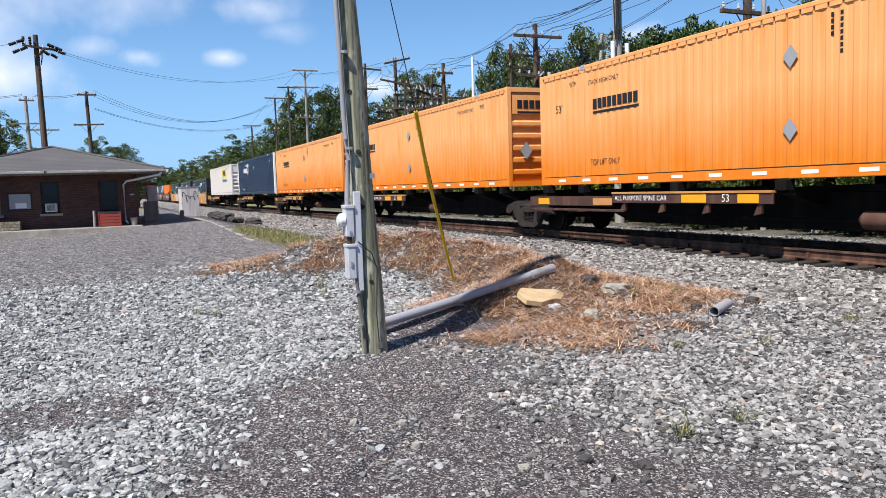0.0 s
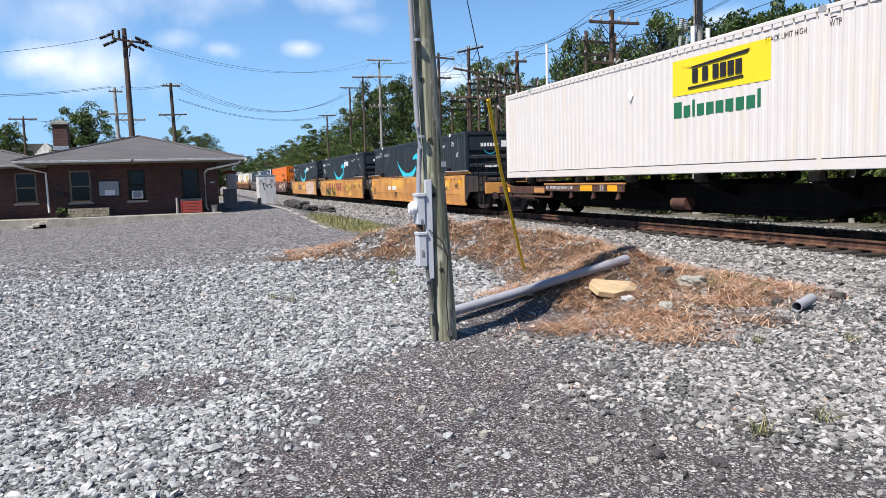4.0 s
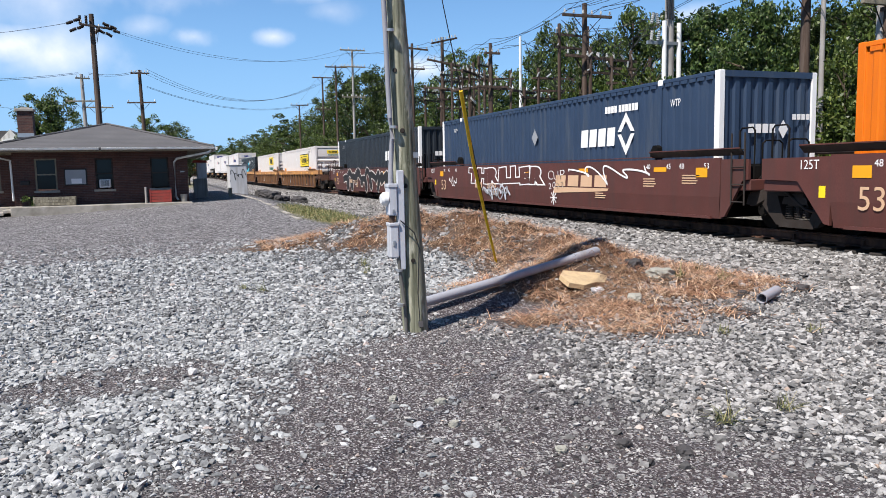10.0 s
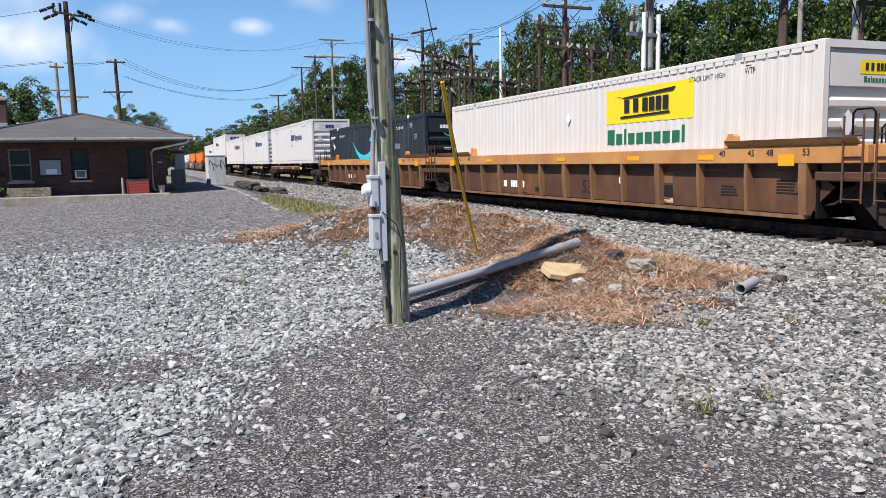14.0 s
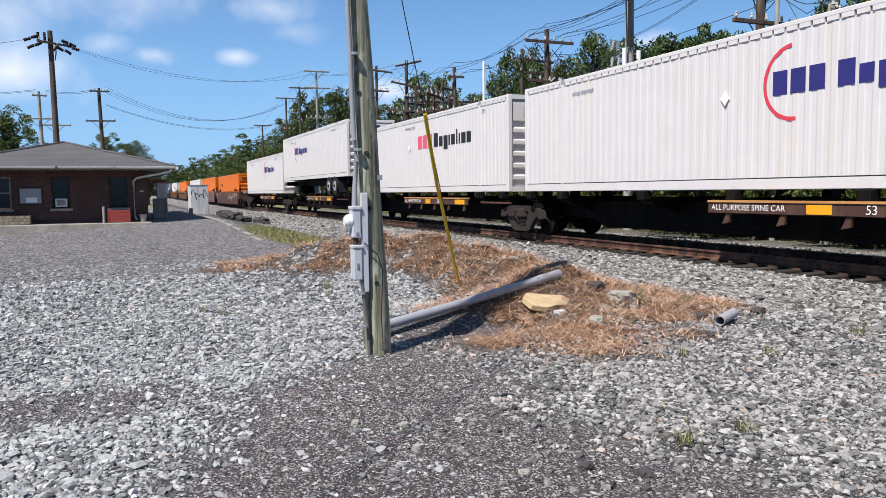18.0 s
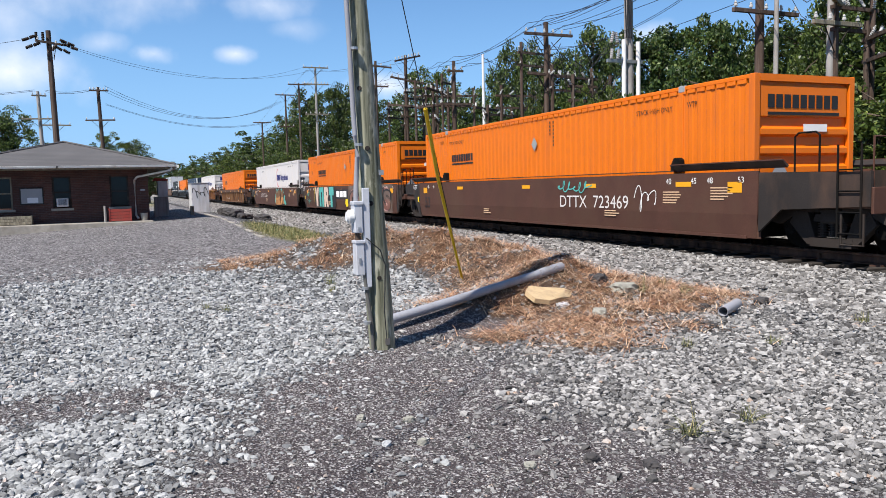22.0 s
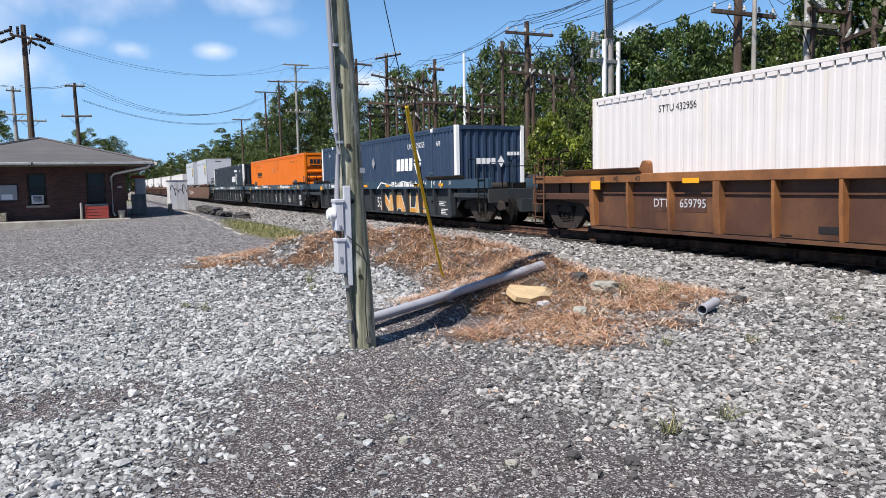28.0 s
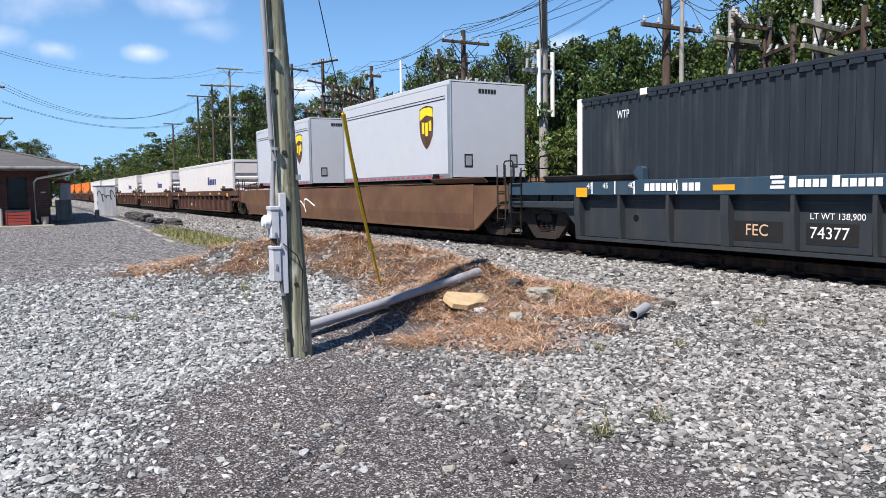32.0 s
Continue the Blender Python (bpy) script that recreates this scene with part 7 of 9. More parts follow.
# ---------------------------------------------------------------- the leaning pole with its meter
def brick_material():
    m, t, n, l, p = nodes_of("brick_wall")
    co = n.new("ShaderNodeTexCoord").outputs["Object"]
    sep, com = n.new("ShaderNodeSeparateXYZ"), n.new("ShaderNodeCombineXYZ")
    l.new(co, sep.inputs[0])
    add = n.new("ShaderNodeMath")
    add.operation = "ADD"
    l.new(sep.outputs["X"], add.inputs[0])
    l.new(sep.outputs["Y"], add.inputs[1])
    l.new(add.outputs[0], com.inputs["X"])
    l.new(sep.outputs["Z"], com.inputs["Y"])
    b = n.new("ShaderNodeTexBrick")
    b.inputs["Scale"].default_value = 1.0
    b.inputs["Brick Width"].default_value, b.inputs["Row Height"].default_value, b.inputs["Mortar Size"].default_value = .215, .075, .006
    b.inputs["Color1"].default_value, b.inputs["Color2"].default_value, b.inputs["Mortar"].default_value = (0.105, 0.044, 0.034, 1), (0.062, 0.028, 0.024, 1), (0.11, 0.085, 0.075, 1)
    b.inputs["Bias"].default_value = -.1
    l.new(com.outputs[0], b.inputs["Vector"])
    big = noise_node(t, co, .9, 5)
    col = mix_node(t, ramp_node(t, big, .3, .75), b.outputs["Color"], mix_node(t, 1.0, b.outputs["Color"], (.6, .55, .55), "MULTIPLY"))
    l.new(col, p.inputs["Base Color"])
    p.inputs["Roughness"].default_value = .88
    bp = n.new("ShaderNodeBump")
    bp.inputs["Strength"].default_value, bp.inputs["Distance"].default_value = .7, .012
    inv = n.new("ShaderNodeMath")
    inv.operation = "SUBTRACT"
    inv.inputs[0].default_value = 1
    l.new(b.outputs["Fac"], inv.inputs[1])
    l.new(inv.outputs[0], bp.inputs["Height"])
    l.new(bp.outputs["Normal"], p.inputs["Normal"])
    return m


def shingle_material():
    m, t, n, l, p = nodes_of("shingle_roof")
    co = n.new("ShaderNodeTexCoord").outputs["Object"]
    w = n.new("ShaderNodeTexWave")
    w.wave_type, w.bands_direction = "BANDS", "Z"
    w.inputs["Scale"].default_value, w.inputs["Distortion"].default_value, w.inputs["Detail"].default_value = 4.5, .6, 3
    l.new(co, w.inputs["Vector"])
    big, fine = noise_node(t, co, .5, 5), noise_node(t, co, 14, 4)
    col = mix_node(t, ramp_node(t, big, .3, .7), (0.062, 0.058, 0.060), (0.115, 0.108, 0.11))
    col = mix_node(t, ramp_node(t, fine, .4, .7), col, (0.075, 0.072, 0.074))
    col = mix_node(t, ramp_node(t, w.outputs["Fac"], .75, 1.0), col, (0.06, 0.058, 0.06))
    l.new(col, p.inputs["Base Color"])
    p.inputs["Roughness"].default_value = .9
    bp = n.new("ShaderNodeBump")
    bp.inputs["Strength"].default_value, bp.inputs["Distance"].default_value = .5, .02
    l.new(w.outputs["Fac"], bp.inputs["Height"])
    l.new(bp.outputs["Normal"], p.inputs["Normal"])
    return m


M["brickwall"], M["shingle"] = brick_material(), shingle_material()


def timber_pole_material():
    """Grey grain with knots, for the pole close by."""
    m, t, n, l, p = nodes_of("cracked_grey_pole")
    co = n.new("ShaderNodeTexCoord").outputs["Object"]
    grain = noise_node(t, co, 1, 6, .6, (28, 28, 1.1))
    swirl = noise_node(t, co, 1, 5, .6, (9, 9, 2.2))
    crack = noise_node(t, co, 1, 4, .5, (60, 60, .7))
    col = mix_node(t, ramp_node(t, grain, .38, .64), (0.075, 0.078, 0.048), (0.29, 0.285, 0.205))
    col = mix_node(t, ramp_node(t, swirl, .54, .66), col, (0.42, 0.405, 0.32))
    col = mix_node(t, ramp_node(t, crack, .68, .74), col, (0.03, 0.027, 0.02))
    l.new(col, p.inputs["Base Color"])
    p.inputs["Roughness"].default_value = .9
    bp = n.new("ShaderNodeBump")
    bp.inputs["Strength"].default_value, bp.inputs["Distance"].default_value = .8, .01
    l.new(grain, bp.inputs["Height"])
    l.new(bp.outputs["Normal"], p.inputs["Normal"])
    return m


pole = thing("utility_pole", pose(2.33, 7.06, 0), "leaning grey weathered utility pole with a service meter", "utility pole")
g = Mesh()
rings, sides = 40, 20
for k in range(rings):
    z = -.15 + k * .24
    r = .128 - .0045 * z + .004 * math.sin(z * 3)
    g.v += [(-.046 * z + r * (1 + .03 * math.sin(3 * a + z)) * math.cos(a), .012 * z + r * (1 + .025 * math.cos(2 * a - z * .7)) * math.sin(a), z) for a in (2 * math.pi * i / sides for i in range(sides))]
    if k:
        g.f += [((k - 1) * sides + i, (k - 1) * sides + (i + 1) % sides, k * sides + (i + 1) % sides, k * sides + i) for i in range(sides)]
part("shaft", g, timber_pole_material(), pole, smooth=True)
for a, z in ((250, 1.45), (262, .72), (240, 2.55), (255, 1.98)):
    c = Vector((-.046 * z + .123 * math.cos(radians(a)), .012 * z + .123 * math.sin(radians(a)), z))
    d = Vector((math.cos(radians(a)), math.sin(radians(a)), 0))
    part("knot", Mesh().rod(c - d * .02, c + d * .008, .03, .02, n=10), M["tie"], pole)
part("backing_board", Mesh().box(-.20, -.135, .64, -.13, -.10, 1.60, .006), M["meterbox"], pole)
box_up = part("meter_box", Mesh().box(-.292, -.15, 1.17, -.205, -.03, 1.46, .01), M["meterbox"], pole)
part("lid", Mesh().box(-.298, -.158, 1.44, -.2, -.024, 1.475, .005), M["meterbox"], box_up)
part("lock_tab", Mesh().box(-.26, -.16, 1.2, -.24, -.149, 1.23), M["galv"], box_up)
part("meter_dial", Mesh().rod((-.29, -.09, 1.33), (-.335, -.09, 1.33), .068, .064, n=20).rod((-.335, -.09, 1.33), (-.355, -.09, 1.33), .056, .045, n=20), M["porcelain"], pole, "round white meter dial", smooth=True)
box_lo = part("switch_box", Mesh().box(-.287, -.15, .76, -.198, -.03, 1.09, .01), M["meterbox"], pole)
part("lid", Mesh().box(-.293, -.158, 1.07, -.193, -.024, 1.10, .005), M["meterbox"], box_lo)
part("hasp", Mesh().box(-.26, -.16, .88, -.24, -.149, .93), M["galv"], box_lo)
part("nipple", Mesh().rod((-.25, -.1, 1.08), (-.25, -.1, 1.18), .028, n=10), M["polebrown"], pole)
part("lower_conduit", Mesh().tube([(-.20, -.12, .78), (-.18, -.12, .55), (-.135, -.09, .25), (-.125, -.09, -.08)], .019, 10), M["darkpipe"], pole, smooth=True)
part("riser_conduit", Mesh().tube([(-.255, -.09, 1.46), (-.25, -.09, 1.6), (-.225, -.09, 1.9), (-.245, -.1, 2.1), (-.255, -.1, 2.35), (-.27, -.1, 3.0), (-.36, -.08, 5.4)], .024, 10), M["conduit"], pole, smooth=True)
for z in (.62, 2.0, 2.9, .28):
    part("pipe_strap", Mesh().rod((-.20 - .03 * (z - 1) * .5, -.115, z), (-.20 - .03 * (z - 1) * .5, -.115, z + .025), .038, n=10), M["galv"], pole)
part("ground_wire", Mesh().tube([(-.18, -.15, 1.12), (-.05, -.165, 1.0), (.0, -.155, .85), (-.02, -.15, .4), (.0, -.14, .05)], .006, 5), M["cable"], pole)
part("tag", Mesh().box(-.03, -.137, 1.72, .02, -.133, 1.77), M["galv"], pole)
part("staple_plate", Mesh().box(-.02, -.148, .06, .03, -.142, .12), M["steel"], pole)

# guy wire with its yellow guard
guy = thing("guy_wire", pose(4.62, 10.12, 0), "steel guy wire with a bent yellow plastic guard", "guy wire")
top, foot = Vector((-2.6, -3.1, 6.3)), Vector((.0, .0, .18))
def on_guy(u):
    return foot.lerp(top, u)
part("strand", Mesh().tube([on_guy(0), on_guy(.3), on_guy(.6), on_guy(1)], .006, 6), M["cable"], guy)
part("guard", Mesh().tube([on_guy(.0), on_guy(.12) + Vector((-.02, 0, 0)), on_guy(.25) + Vector((-.035, .0, 0)), on_guy(.392)], .028, 10, [.019, .021, .024, .027]), M["yplastic"], guy, "faded yellow plastic guard", smooth=True)
part("anchor_rod", Mesh().rod(foot - Vector((-.05, -.07, .3)), foot + Vector((-.0, 0, .05)), .012, n=8), M["galv"], guy)

# fallen conduit and the short length of pipe by the ballast
fp = thing("fallen_pipe", Matrix.Identity(4), "long grey plastic pipe lying across the straw mound", "pipe")
def z_on(x, y):
    return float(land(x, y))
pts = [(2.52, 7.68, .14), (3.2, 7.96, .20), (4.0, 8.29, .275), (4.8, 8.62, .355), (5.14, 8.76, .39)]
part("barrel", Mesh().tube(pts, .055, 16), M["conduit"], fp, smooth=True)
part("bell_end", Mesh().tube([(5.12, 8.752, .388), (5.6, 8.95, .44)], .062, 16), M["conduit"], fp, smooth=True)


def open_pipe(name, m, length, r, wall, mat, label):
    ob = thing(name, m, label, "pipe")
    n = 20
    g = Mesh()
    for rr, y in ((r, 0), (r, length), (r - wall, length), (r - wall, 0)):
        g.v += [(rr * math.cos(2 * math.pi * i / n), y, rr * math.sin(2 * math.pi * i / n) + r) for i in range(n)]
    for a in range(4):
        g.f += [(a * n + i, a * n + (i + 1) % n, (a + 1) % 4 * n + (i + 1) % n, (a + 1) % 4 * n + i) for i in range(n)]
    part("tube", g, mat, ob, smooth=True)
    return ob


open_pipe("pipe_offcut", pose(6.2, 6.5, z_on(6.2, 6.5) + .02, 3, 0, -62), .5, .057, .006, M["conduit"], "short open length of grey pipe on the gravel")


# lumps lying about
def lump(name, x, y, size, mat, label, seed, category, rz=0, tilt=0, lift=0.0):
    rg = np.random.default_rng(seed)
    bm = bmesh.new()
    bmesh.ops.create_icosphere(bm, subdivisions=3, radius=1)
    for v in bm.verts:
        d = v.co.normalized()
        k = max(abs(d.x), abs(d.y), abs(d.z))
        v.co = d / (k ** .72) * (1 + .26 * noise.noise(d * 2.1 + Vector((seed, 0, 0))) + .14 * noise.noise(d * 5 + Vector((seed, 0, 3))))
        v.co = Vector((v.co.x * size[0], v.co.y * size[1], v.co.z * size[2]))
    me = bpy.data.meshes.new(name)
    bm.to_mesh(me)
    bm.free()
    me.materials.append(mat)
    ob = new(name, me)
    ob.matrix_basis = pose(x, y, z_on(x, y) + size[2] * .45 + lift, tilt, 0, rz)
    return tagged(ob, label, category)


M["sandstone"] = paint("tan_broken_concrete", (0.52, 0.38, 0.22), .9, var=.15, scale=6, bump=.6, depth=.01, dirt=(.33, .24, .15), amount=.5, streak=(5, 5, 5))
M["greyrock"] = paint("rough_grey_rock", (0.30, 0.29, 0.25), .9, var=.2, scale=8, bump=.7, depth=.01)
M["darkrock"] = paint("dark_rock", (0.06, 0.055, 0.055), .85, var=.3, scale=8, bump=.7, depth=.01)
M["paper"] = paint("crumpled_paper", (0.75, 0.74, 0.76), .7, var=.05, bump=.4)
slab = part("concrete_slab", Mesh().slab([(-.46, -.12), (-.28, -.22), (.0, -.17), (.16, -.20), (.45, -.03), (.40, .09), (.12, .16), (-.14, .25), (-.36, .12)], -.03, .03, "z"), M["sandstone"])
slab.matrix_basis = pose(5.0, 8.27, z_on(5.0, 8.27) + .08, 17, 3, 22)
tagged(slab, "tan broken concrete slab tilted on the straw", "slab")
lump("rock", 5.92, 8.55, (.13, .1, .08), M["darkrock"], "dark rock half sunk in straw", 7, "rock", 30)
lump("rock", 6.05, 8.12, (.17, .12, .08), M["greyrock"], "rough grey rock beside green weeds", 9, "rock", 10)
lump("rock", 5.1, 7.32, (.10, .08, .06), M["greyrock"], "pale grey stone lying on dry straw", 12, "rock", 50)
lump("paper_scrap", 5.0, 7.95, (.08, .06, .03), M["paper"], "crumpled white paper scrap on straw", 14, "litter", 15)
lump("rock", 5.75, 6.15, (.05, .04, .035), M["darkrock"], "dark rock lying on grey gravel", 15, "rock", 50)
lump("rock", 6.35, 6.95, (.06, .05, .05), M["darkrock"], "dark rock beside a pipe offcut", 16, "rock", 20)
lump("rock", 7.2, 6.9, (.09, .07, .06), M["darkrock"], "dark rock at the foot of the ballast", 17, "rock", 20)
lump("rock", 2.42, 3.55, (.045, .035, .03), M["darkrock"], "dark clod on the dirt", 18, "clod", 20)
lump("rock", 2.66, 3.32, (.05, .04, .03), M["darkrock"], "dark clod at the gravel's edge", 19, "clod", 70)
lump("rock", 1.66, 4.28, (.035, .025, .025), M["greyrock"], "pale angular stone on the dirt", 20, "rock", 20)
lump("rock", 1.45, 4.93, (.04, .025, .02), M["greyrock"], "pale flat stone on the dirt", 21, "rock", 60)
lump("rock", 1.74, 4.75, (.035, .03, .025), M["greyrock"], "small pale stone on the dirt", 22, "rock", 10)
lump("rock", 2.05, 3.62, (.035, .03, .02), M["greyrock"], "pale angular stone on the dirt", 23, "rock", 80)


def weed(x, y, n, h, seed):
    rg = np.random.default_rng(seed)
    a = rg.uniform(0, 2 * np.pi, n)
    sp = np.stack([x + .05 * np.cos(a) * rg.uniform(.2, 1.4, n), y + .05 * np.sin(a) * rg.uniform(.2, 1.4, n)], -1)
    ob = blades("weed", "tuft of green and dry grass in gravel", sp, h, .003, GRASS, seed, rise=.75, kind="stuff", category="weed")
    return ob


for i, (x, y, h) in enumerate(((3.21, 3.63, .16), (3.72, 3.66, .11), (6.25, 8.0, .2), (6.6, 7.6, .17), (6.9, 8.4, .16), (3.05, 11.9, .22), (1.2, 10.2, .14), (1.0, 10.6, .1), (7.3, 5.6, .12), (4.9, 5.6, .1), (5.7, 5.3, .1), (2.9, 11.2, .2))):
    weed(x, y, 46, h, 100 + i)

# ---------------------------------------------------------------- depot
Y0, PT = 37.2, .366          # front wall, top of the platform
depot = thing("depot", Matrix.Identity(4), "low dark brick depot with a grey hipped shingle roof", "building")
wt = .25
WINDOWS = [(-5.15, -4.28, 1.02, 2.42), (-2.74, -2.0, 1.02, 2.42), (-.42, .36, 1.02, 2.42)]


def pierced_wall(x0, x1, y, z0, z1, holes, thick, mat, parent, name="wall"):
    """A wall along x with openings, built of butting blocks."""
    edges = [x0]
    for a, b, lo, hi in holes:
        part(name, Mesh().box(edges[-1], y, z0, a, y + thick, z1), mat, parent)
        part(name, Mesh().box(a, y, z0, b, y + thick, lo), mat, parent)
        part(name, Mesh().box(a, y, hi, b, y + thick, z1), mat, parent)
        edges.append(b)
    part(name, Mesh().box(edges[-1], y, z0, x1, y + thick, z1), mat, parent)


pierced_wall(-6.0, 1.2, Y0, -.3, 2.76, WINDOWS, wt, M["brickwall"], depot)
part("wall", Mesh().box(.95, Y0 + wt, -.3, 1.2, 54, 2.76), M["brickwall"], depot)
part("wall", Mesh().box(-6.0, Y0 + wt, -.3, -5.75, 39.4, 2.76), M["brickwall"], depot)
pierced_wall(-24, -6.0, 39.4, -.3, 2.72, [(-16, -15, 1.0, 2.3), (-7.75, -6.85, 1.02, 2.42)], wt, M["brickwall"], depot)
part("floor", Mesh().box(-23.7, Y0 + wt, -.2, .95, 53.9, .3), M["concrete"], depot)
part("back_wall", Mesh().box(-24, 54, -.3, 1.2, 54.25, 2.7), M["brickwall"], depot)


def hip(parent, x0, x1, y0, y1, z, rise, ridge, axis, t=.1):
    """A hipped roof with a soffit board and closed eaves."""
    if axis == "y":
        r0, r1 = ((x0 + x1) / 2, y0 + ridge), ((x0 + x1) / 2, y1 - ridge)
    else:
        r0, r1 = (x0 + ridge, (y0 + y1) / 2), (x1 - ridge, (y0 + y1) / 2)
    c = [(x0, y0), (x1, y0), (x1, y1), (x0, y1)]
    def tri(pts):
        lo = [(p[0], p[1], p[2] - t) for p in pts]
        n = len(pts)
        part("roof_slope", Mesh().add(pts + lo, [tuple(range(n)), tuple(range(2 * n - 1, n - 1, -1))] + [(i, n + i, n + (i + 1) % n, (i + 1) % n) for i in range(n)]), M["shingle"], parent)
    top0, top1 = (*r0, z + rise), (*r1, z + rise)
    e = [(a, b, z) for a, b in c]
    if axis == "y":
        tri([e[0], e[1], top0]), tri([e[1], e[2], top1, top0]), tri([e[2], e[3], top1]), tri([e[3], e[0], top0, top1])
    else:
        tri([e[0], e[1], top1, top0]), tri([e[1], e[2], top1]), tri([e[2], e[3], top0, top1]), tri([e[3], e[0], top0])
    hips = [(e[0], top0), (e[1], top0 if axis == "y" else top1)]
    for a, b in hips + [(top0, top1)]:
        part("ridge_cap", Mesh().tube([Vector(a) + Vector((0, 0, .02)), Vector(b) + Vector((0, 0, .02))], .06, 6), M["shingle"], parent)
    part("soffit", Mesh().box(x0 + .05, y0 + .05, z - .16, x1 - .05, y1 - .05, z - .105), M["woodgrey"], parent)


hip(depot, -7.1, 2.35, 35.95, 55.2, 2.85, 1.3, 5.0, "y")
hip(depot, -25, -5.9, 38.7, 47.5, 2.8, 1.15, 4.2, "x")
for a, b in ((-7.1, -2.45), (-2.35, 2.35)):
    part("gutter", Mesh().slab([(35.80, 2.83), (35.82, 2.755), (35.93, 2.74), (35.94, 2.84)], a, b, "x"), M["trim"], depot, "off-white metal gutter")
part("gutter", Mesh().slab([(38.55, 2.78), (38.57, 2.705), (38.68, 2.69), (38.69, 2.79)], -25, -7.15, "x"), M["trim"], depot, "off-white metal gutter")
part("gutter", Mesh().slab([(2.36, 2.84), (2.37, 2.68), (2.48, 2.70), (2.5, 2.83)], 35.95, 55.2, "y"), M["trim"], depot, "off-white metal gutter")
part("downspout", Mesh().tube([(2.2, 35.9, 2.7), (2.1, 35.95, 2.6), (.75, 37.08, 2.35), (.62, 37.12, 2.2), (.62, 37.12, .6), (.72, 37.05, .45)], .05, 8), M["trim"], depot, smooth=True)
part("downspout", Mesh().tube([(-7.0, 35.9, 2.7), (-6.9, 36.0, 2.6), (-6.05, 37.1, 2.35), (-6.03, 37.12, .6)], .045, 8), M["trim"], depot, smooth=True)
for x0, x1, z0, z1 in WINDOWS + [(-7.75, -6.85, 1.02, 2.42), (-16, -15, 1.0, 2.3)]:
    yy = Y0 if x0 > -6 else 39.4
    w = part("window", Mesh().box(x0 + .06, yy + .1, z0 + .06, x1 - .06, yy + .13, z1 - .06), M["glassdark"], depot, "dark glass sash window")
    for nm, a in (("frame", (x0, yy + .04, z0, x0 + .07, yy + .16, z1)), ("frame", (x1 - .07, yy + .04, z0, x1, yy + .16, z1)), ("frame", (x0 + .07, yy + .04, z1 - .07, x1 - .07, yy + .16, z1)), ("meeting_rail", (x0 + .07, yy + .06, (z0 + z1) / 2 - .03, x1 - .07, yy + .15, (z0 + z1) / 2 + .03))):
        part(nm, Mesh().box(*a), M["woodgrey"] if x0 < -4 else M["tie"], w)
    part("sill", Mesh().box(x0 - .08, yy - .07, z0 - .1, x1 + .08, yy + .1, z0, .01), M["concrete"], w)
ac = part("air_conditioner", Mesh().box(-2.58, Y0 - .28, 1.1, -2.12, Y0 + .12, 1.46, .02), M["cabinet"], depot, "white window air conditioner")
for q in range(6):
    part("louvre", Mesh().box(-2.52, Y0 - .295, 1.16 + q * .045, -2.18, Y0 - .282, 1.185 + q * .045), M["dmark"], ac)
board = part("notice_board", Mesh().box(-4.0, Y0 - .06, 1.22, -3.08, Y0, 1.96, .01), M["dmark"], depot, "framed notice board")
part("pane", Mesh().box(-3.95, Y0 - .066, 1.27, -3.13, Y0 - .061, 1.91), M["greyplate"], board)
part("notice", Mesh().box(-3.72, Y0 - .072, 1.3, -3.3, Y0 - .067, 1.52), M["paper"], board)
part("mail_box", Mesh().box(-5.72, Y0 - .16, 1.28, -5.36, Y0, 1.46, .02), M["dmark"], depot)
part("name_plate", Mesh().box(.86, Y0 - .02, 1.72, 1.05, Y0, 1.78), M["galv"], depot)
chim = part("chimney", Mesh().box(-6.5, 42.6, 3.2, -5.82, 43.3, 4.9), M["brickwall"], depot)
part("chimney_cap", Mesh().box(-6.58, 42.52, 4.88, -5.74, 43.38, 5.02, .02).box(-6.35, 42.75, 5.02, -5.97, 43.15, 5.1), M["concrete"], chim)
part("flashing", Mesh().box(-6.53, 42.56, 3.6, -5.79, 42.6, 3.8), M["galv"], chim)

platform = thing("platform", Matrix.Identity(4), "low concrete platform with a worn edge along the depot", "platform", kind="structure")
part("slab", Mesh().box(-6.0, 36.0, -.4, 1.3, Y0 - .003, PT, .03), M["concrete"], platform)
for i in range(4):
    part("step", Mesh().box(-7.1 + i * .25, 36.3, -.4, -6.0, 37.6, -.05 + i * .1, .03), M["concrete"], platform)
part("footing", Mesh().box(-24, 39.0, -.4, -6.02, 39.38, .3, .02), M["greyrock"], platform)

planter = thing("planter_box", pose(-4.35, 36.55, PT), "grey weathered wooden planter on the platform", "planter")
for q in range(3):
    part("board", Mesh().box(-.82, -.17, .02 + q * .125, .82, -.13, .135 + q * .125, .006), M["woodgrey"], planter)
part("soil", Mesh().box(-.8, -.13, .02, .8, .2, .34), M["tie"], planter)
part("end_board", Mesh().box(-.83, -.13, .02, -.8, .2, .4), M["woodgrey"], planter)
part("end_board", Mesh().box(.8, -.13, .02, .83, .2, .4), M["woodgrey"], planter)
crate = thing("red_planter", pose(-.05, 36.6, PT), "red painted slatted planter on the platform", "planter")
for q in range(4):
    part("slat", Mesh().box(-.44, -.2, .03 + q * .135, .44, -.16, .145 + q * .135, .006), M["redwood"], crate)
for s in (-1, 1):
    part("corner", Mesh().box(s * .44 - .03, -.215, 0, s * .44 + .03, -.16, .6), M["redwood"], crate)
    part("side", Mesh().box(s * .42 - .015, -.16, .03, s * .42 + .015, .2, .57), M["redwood"], crate)
boll = part("bollard", Mesh().rod((0, 0, 0), (0, 0, .72), .055, .05, n=12), M["polegrey"])
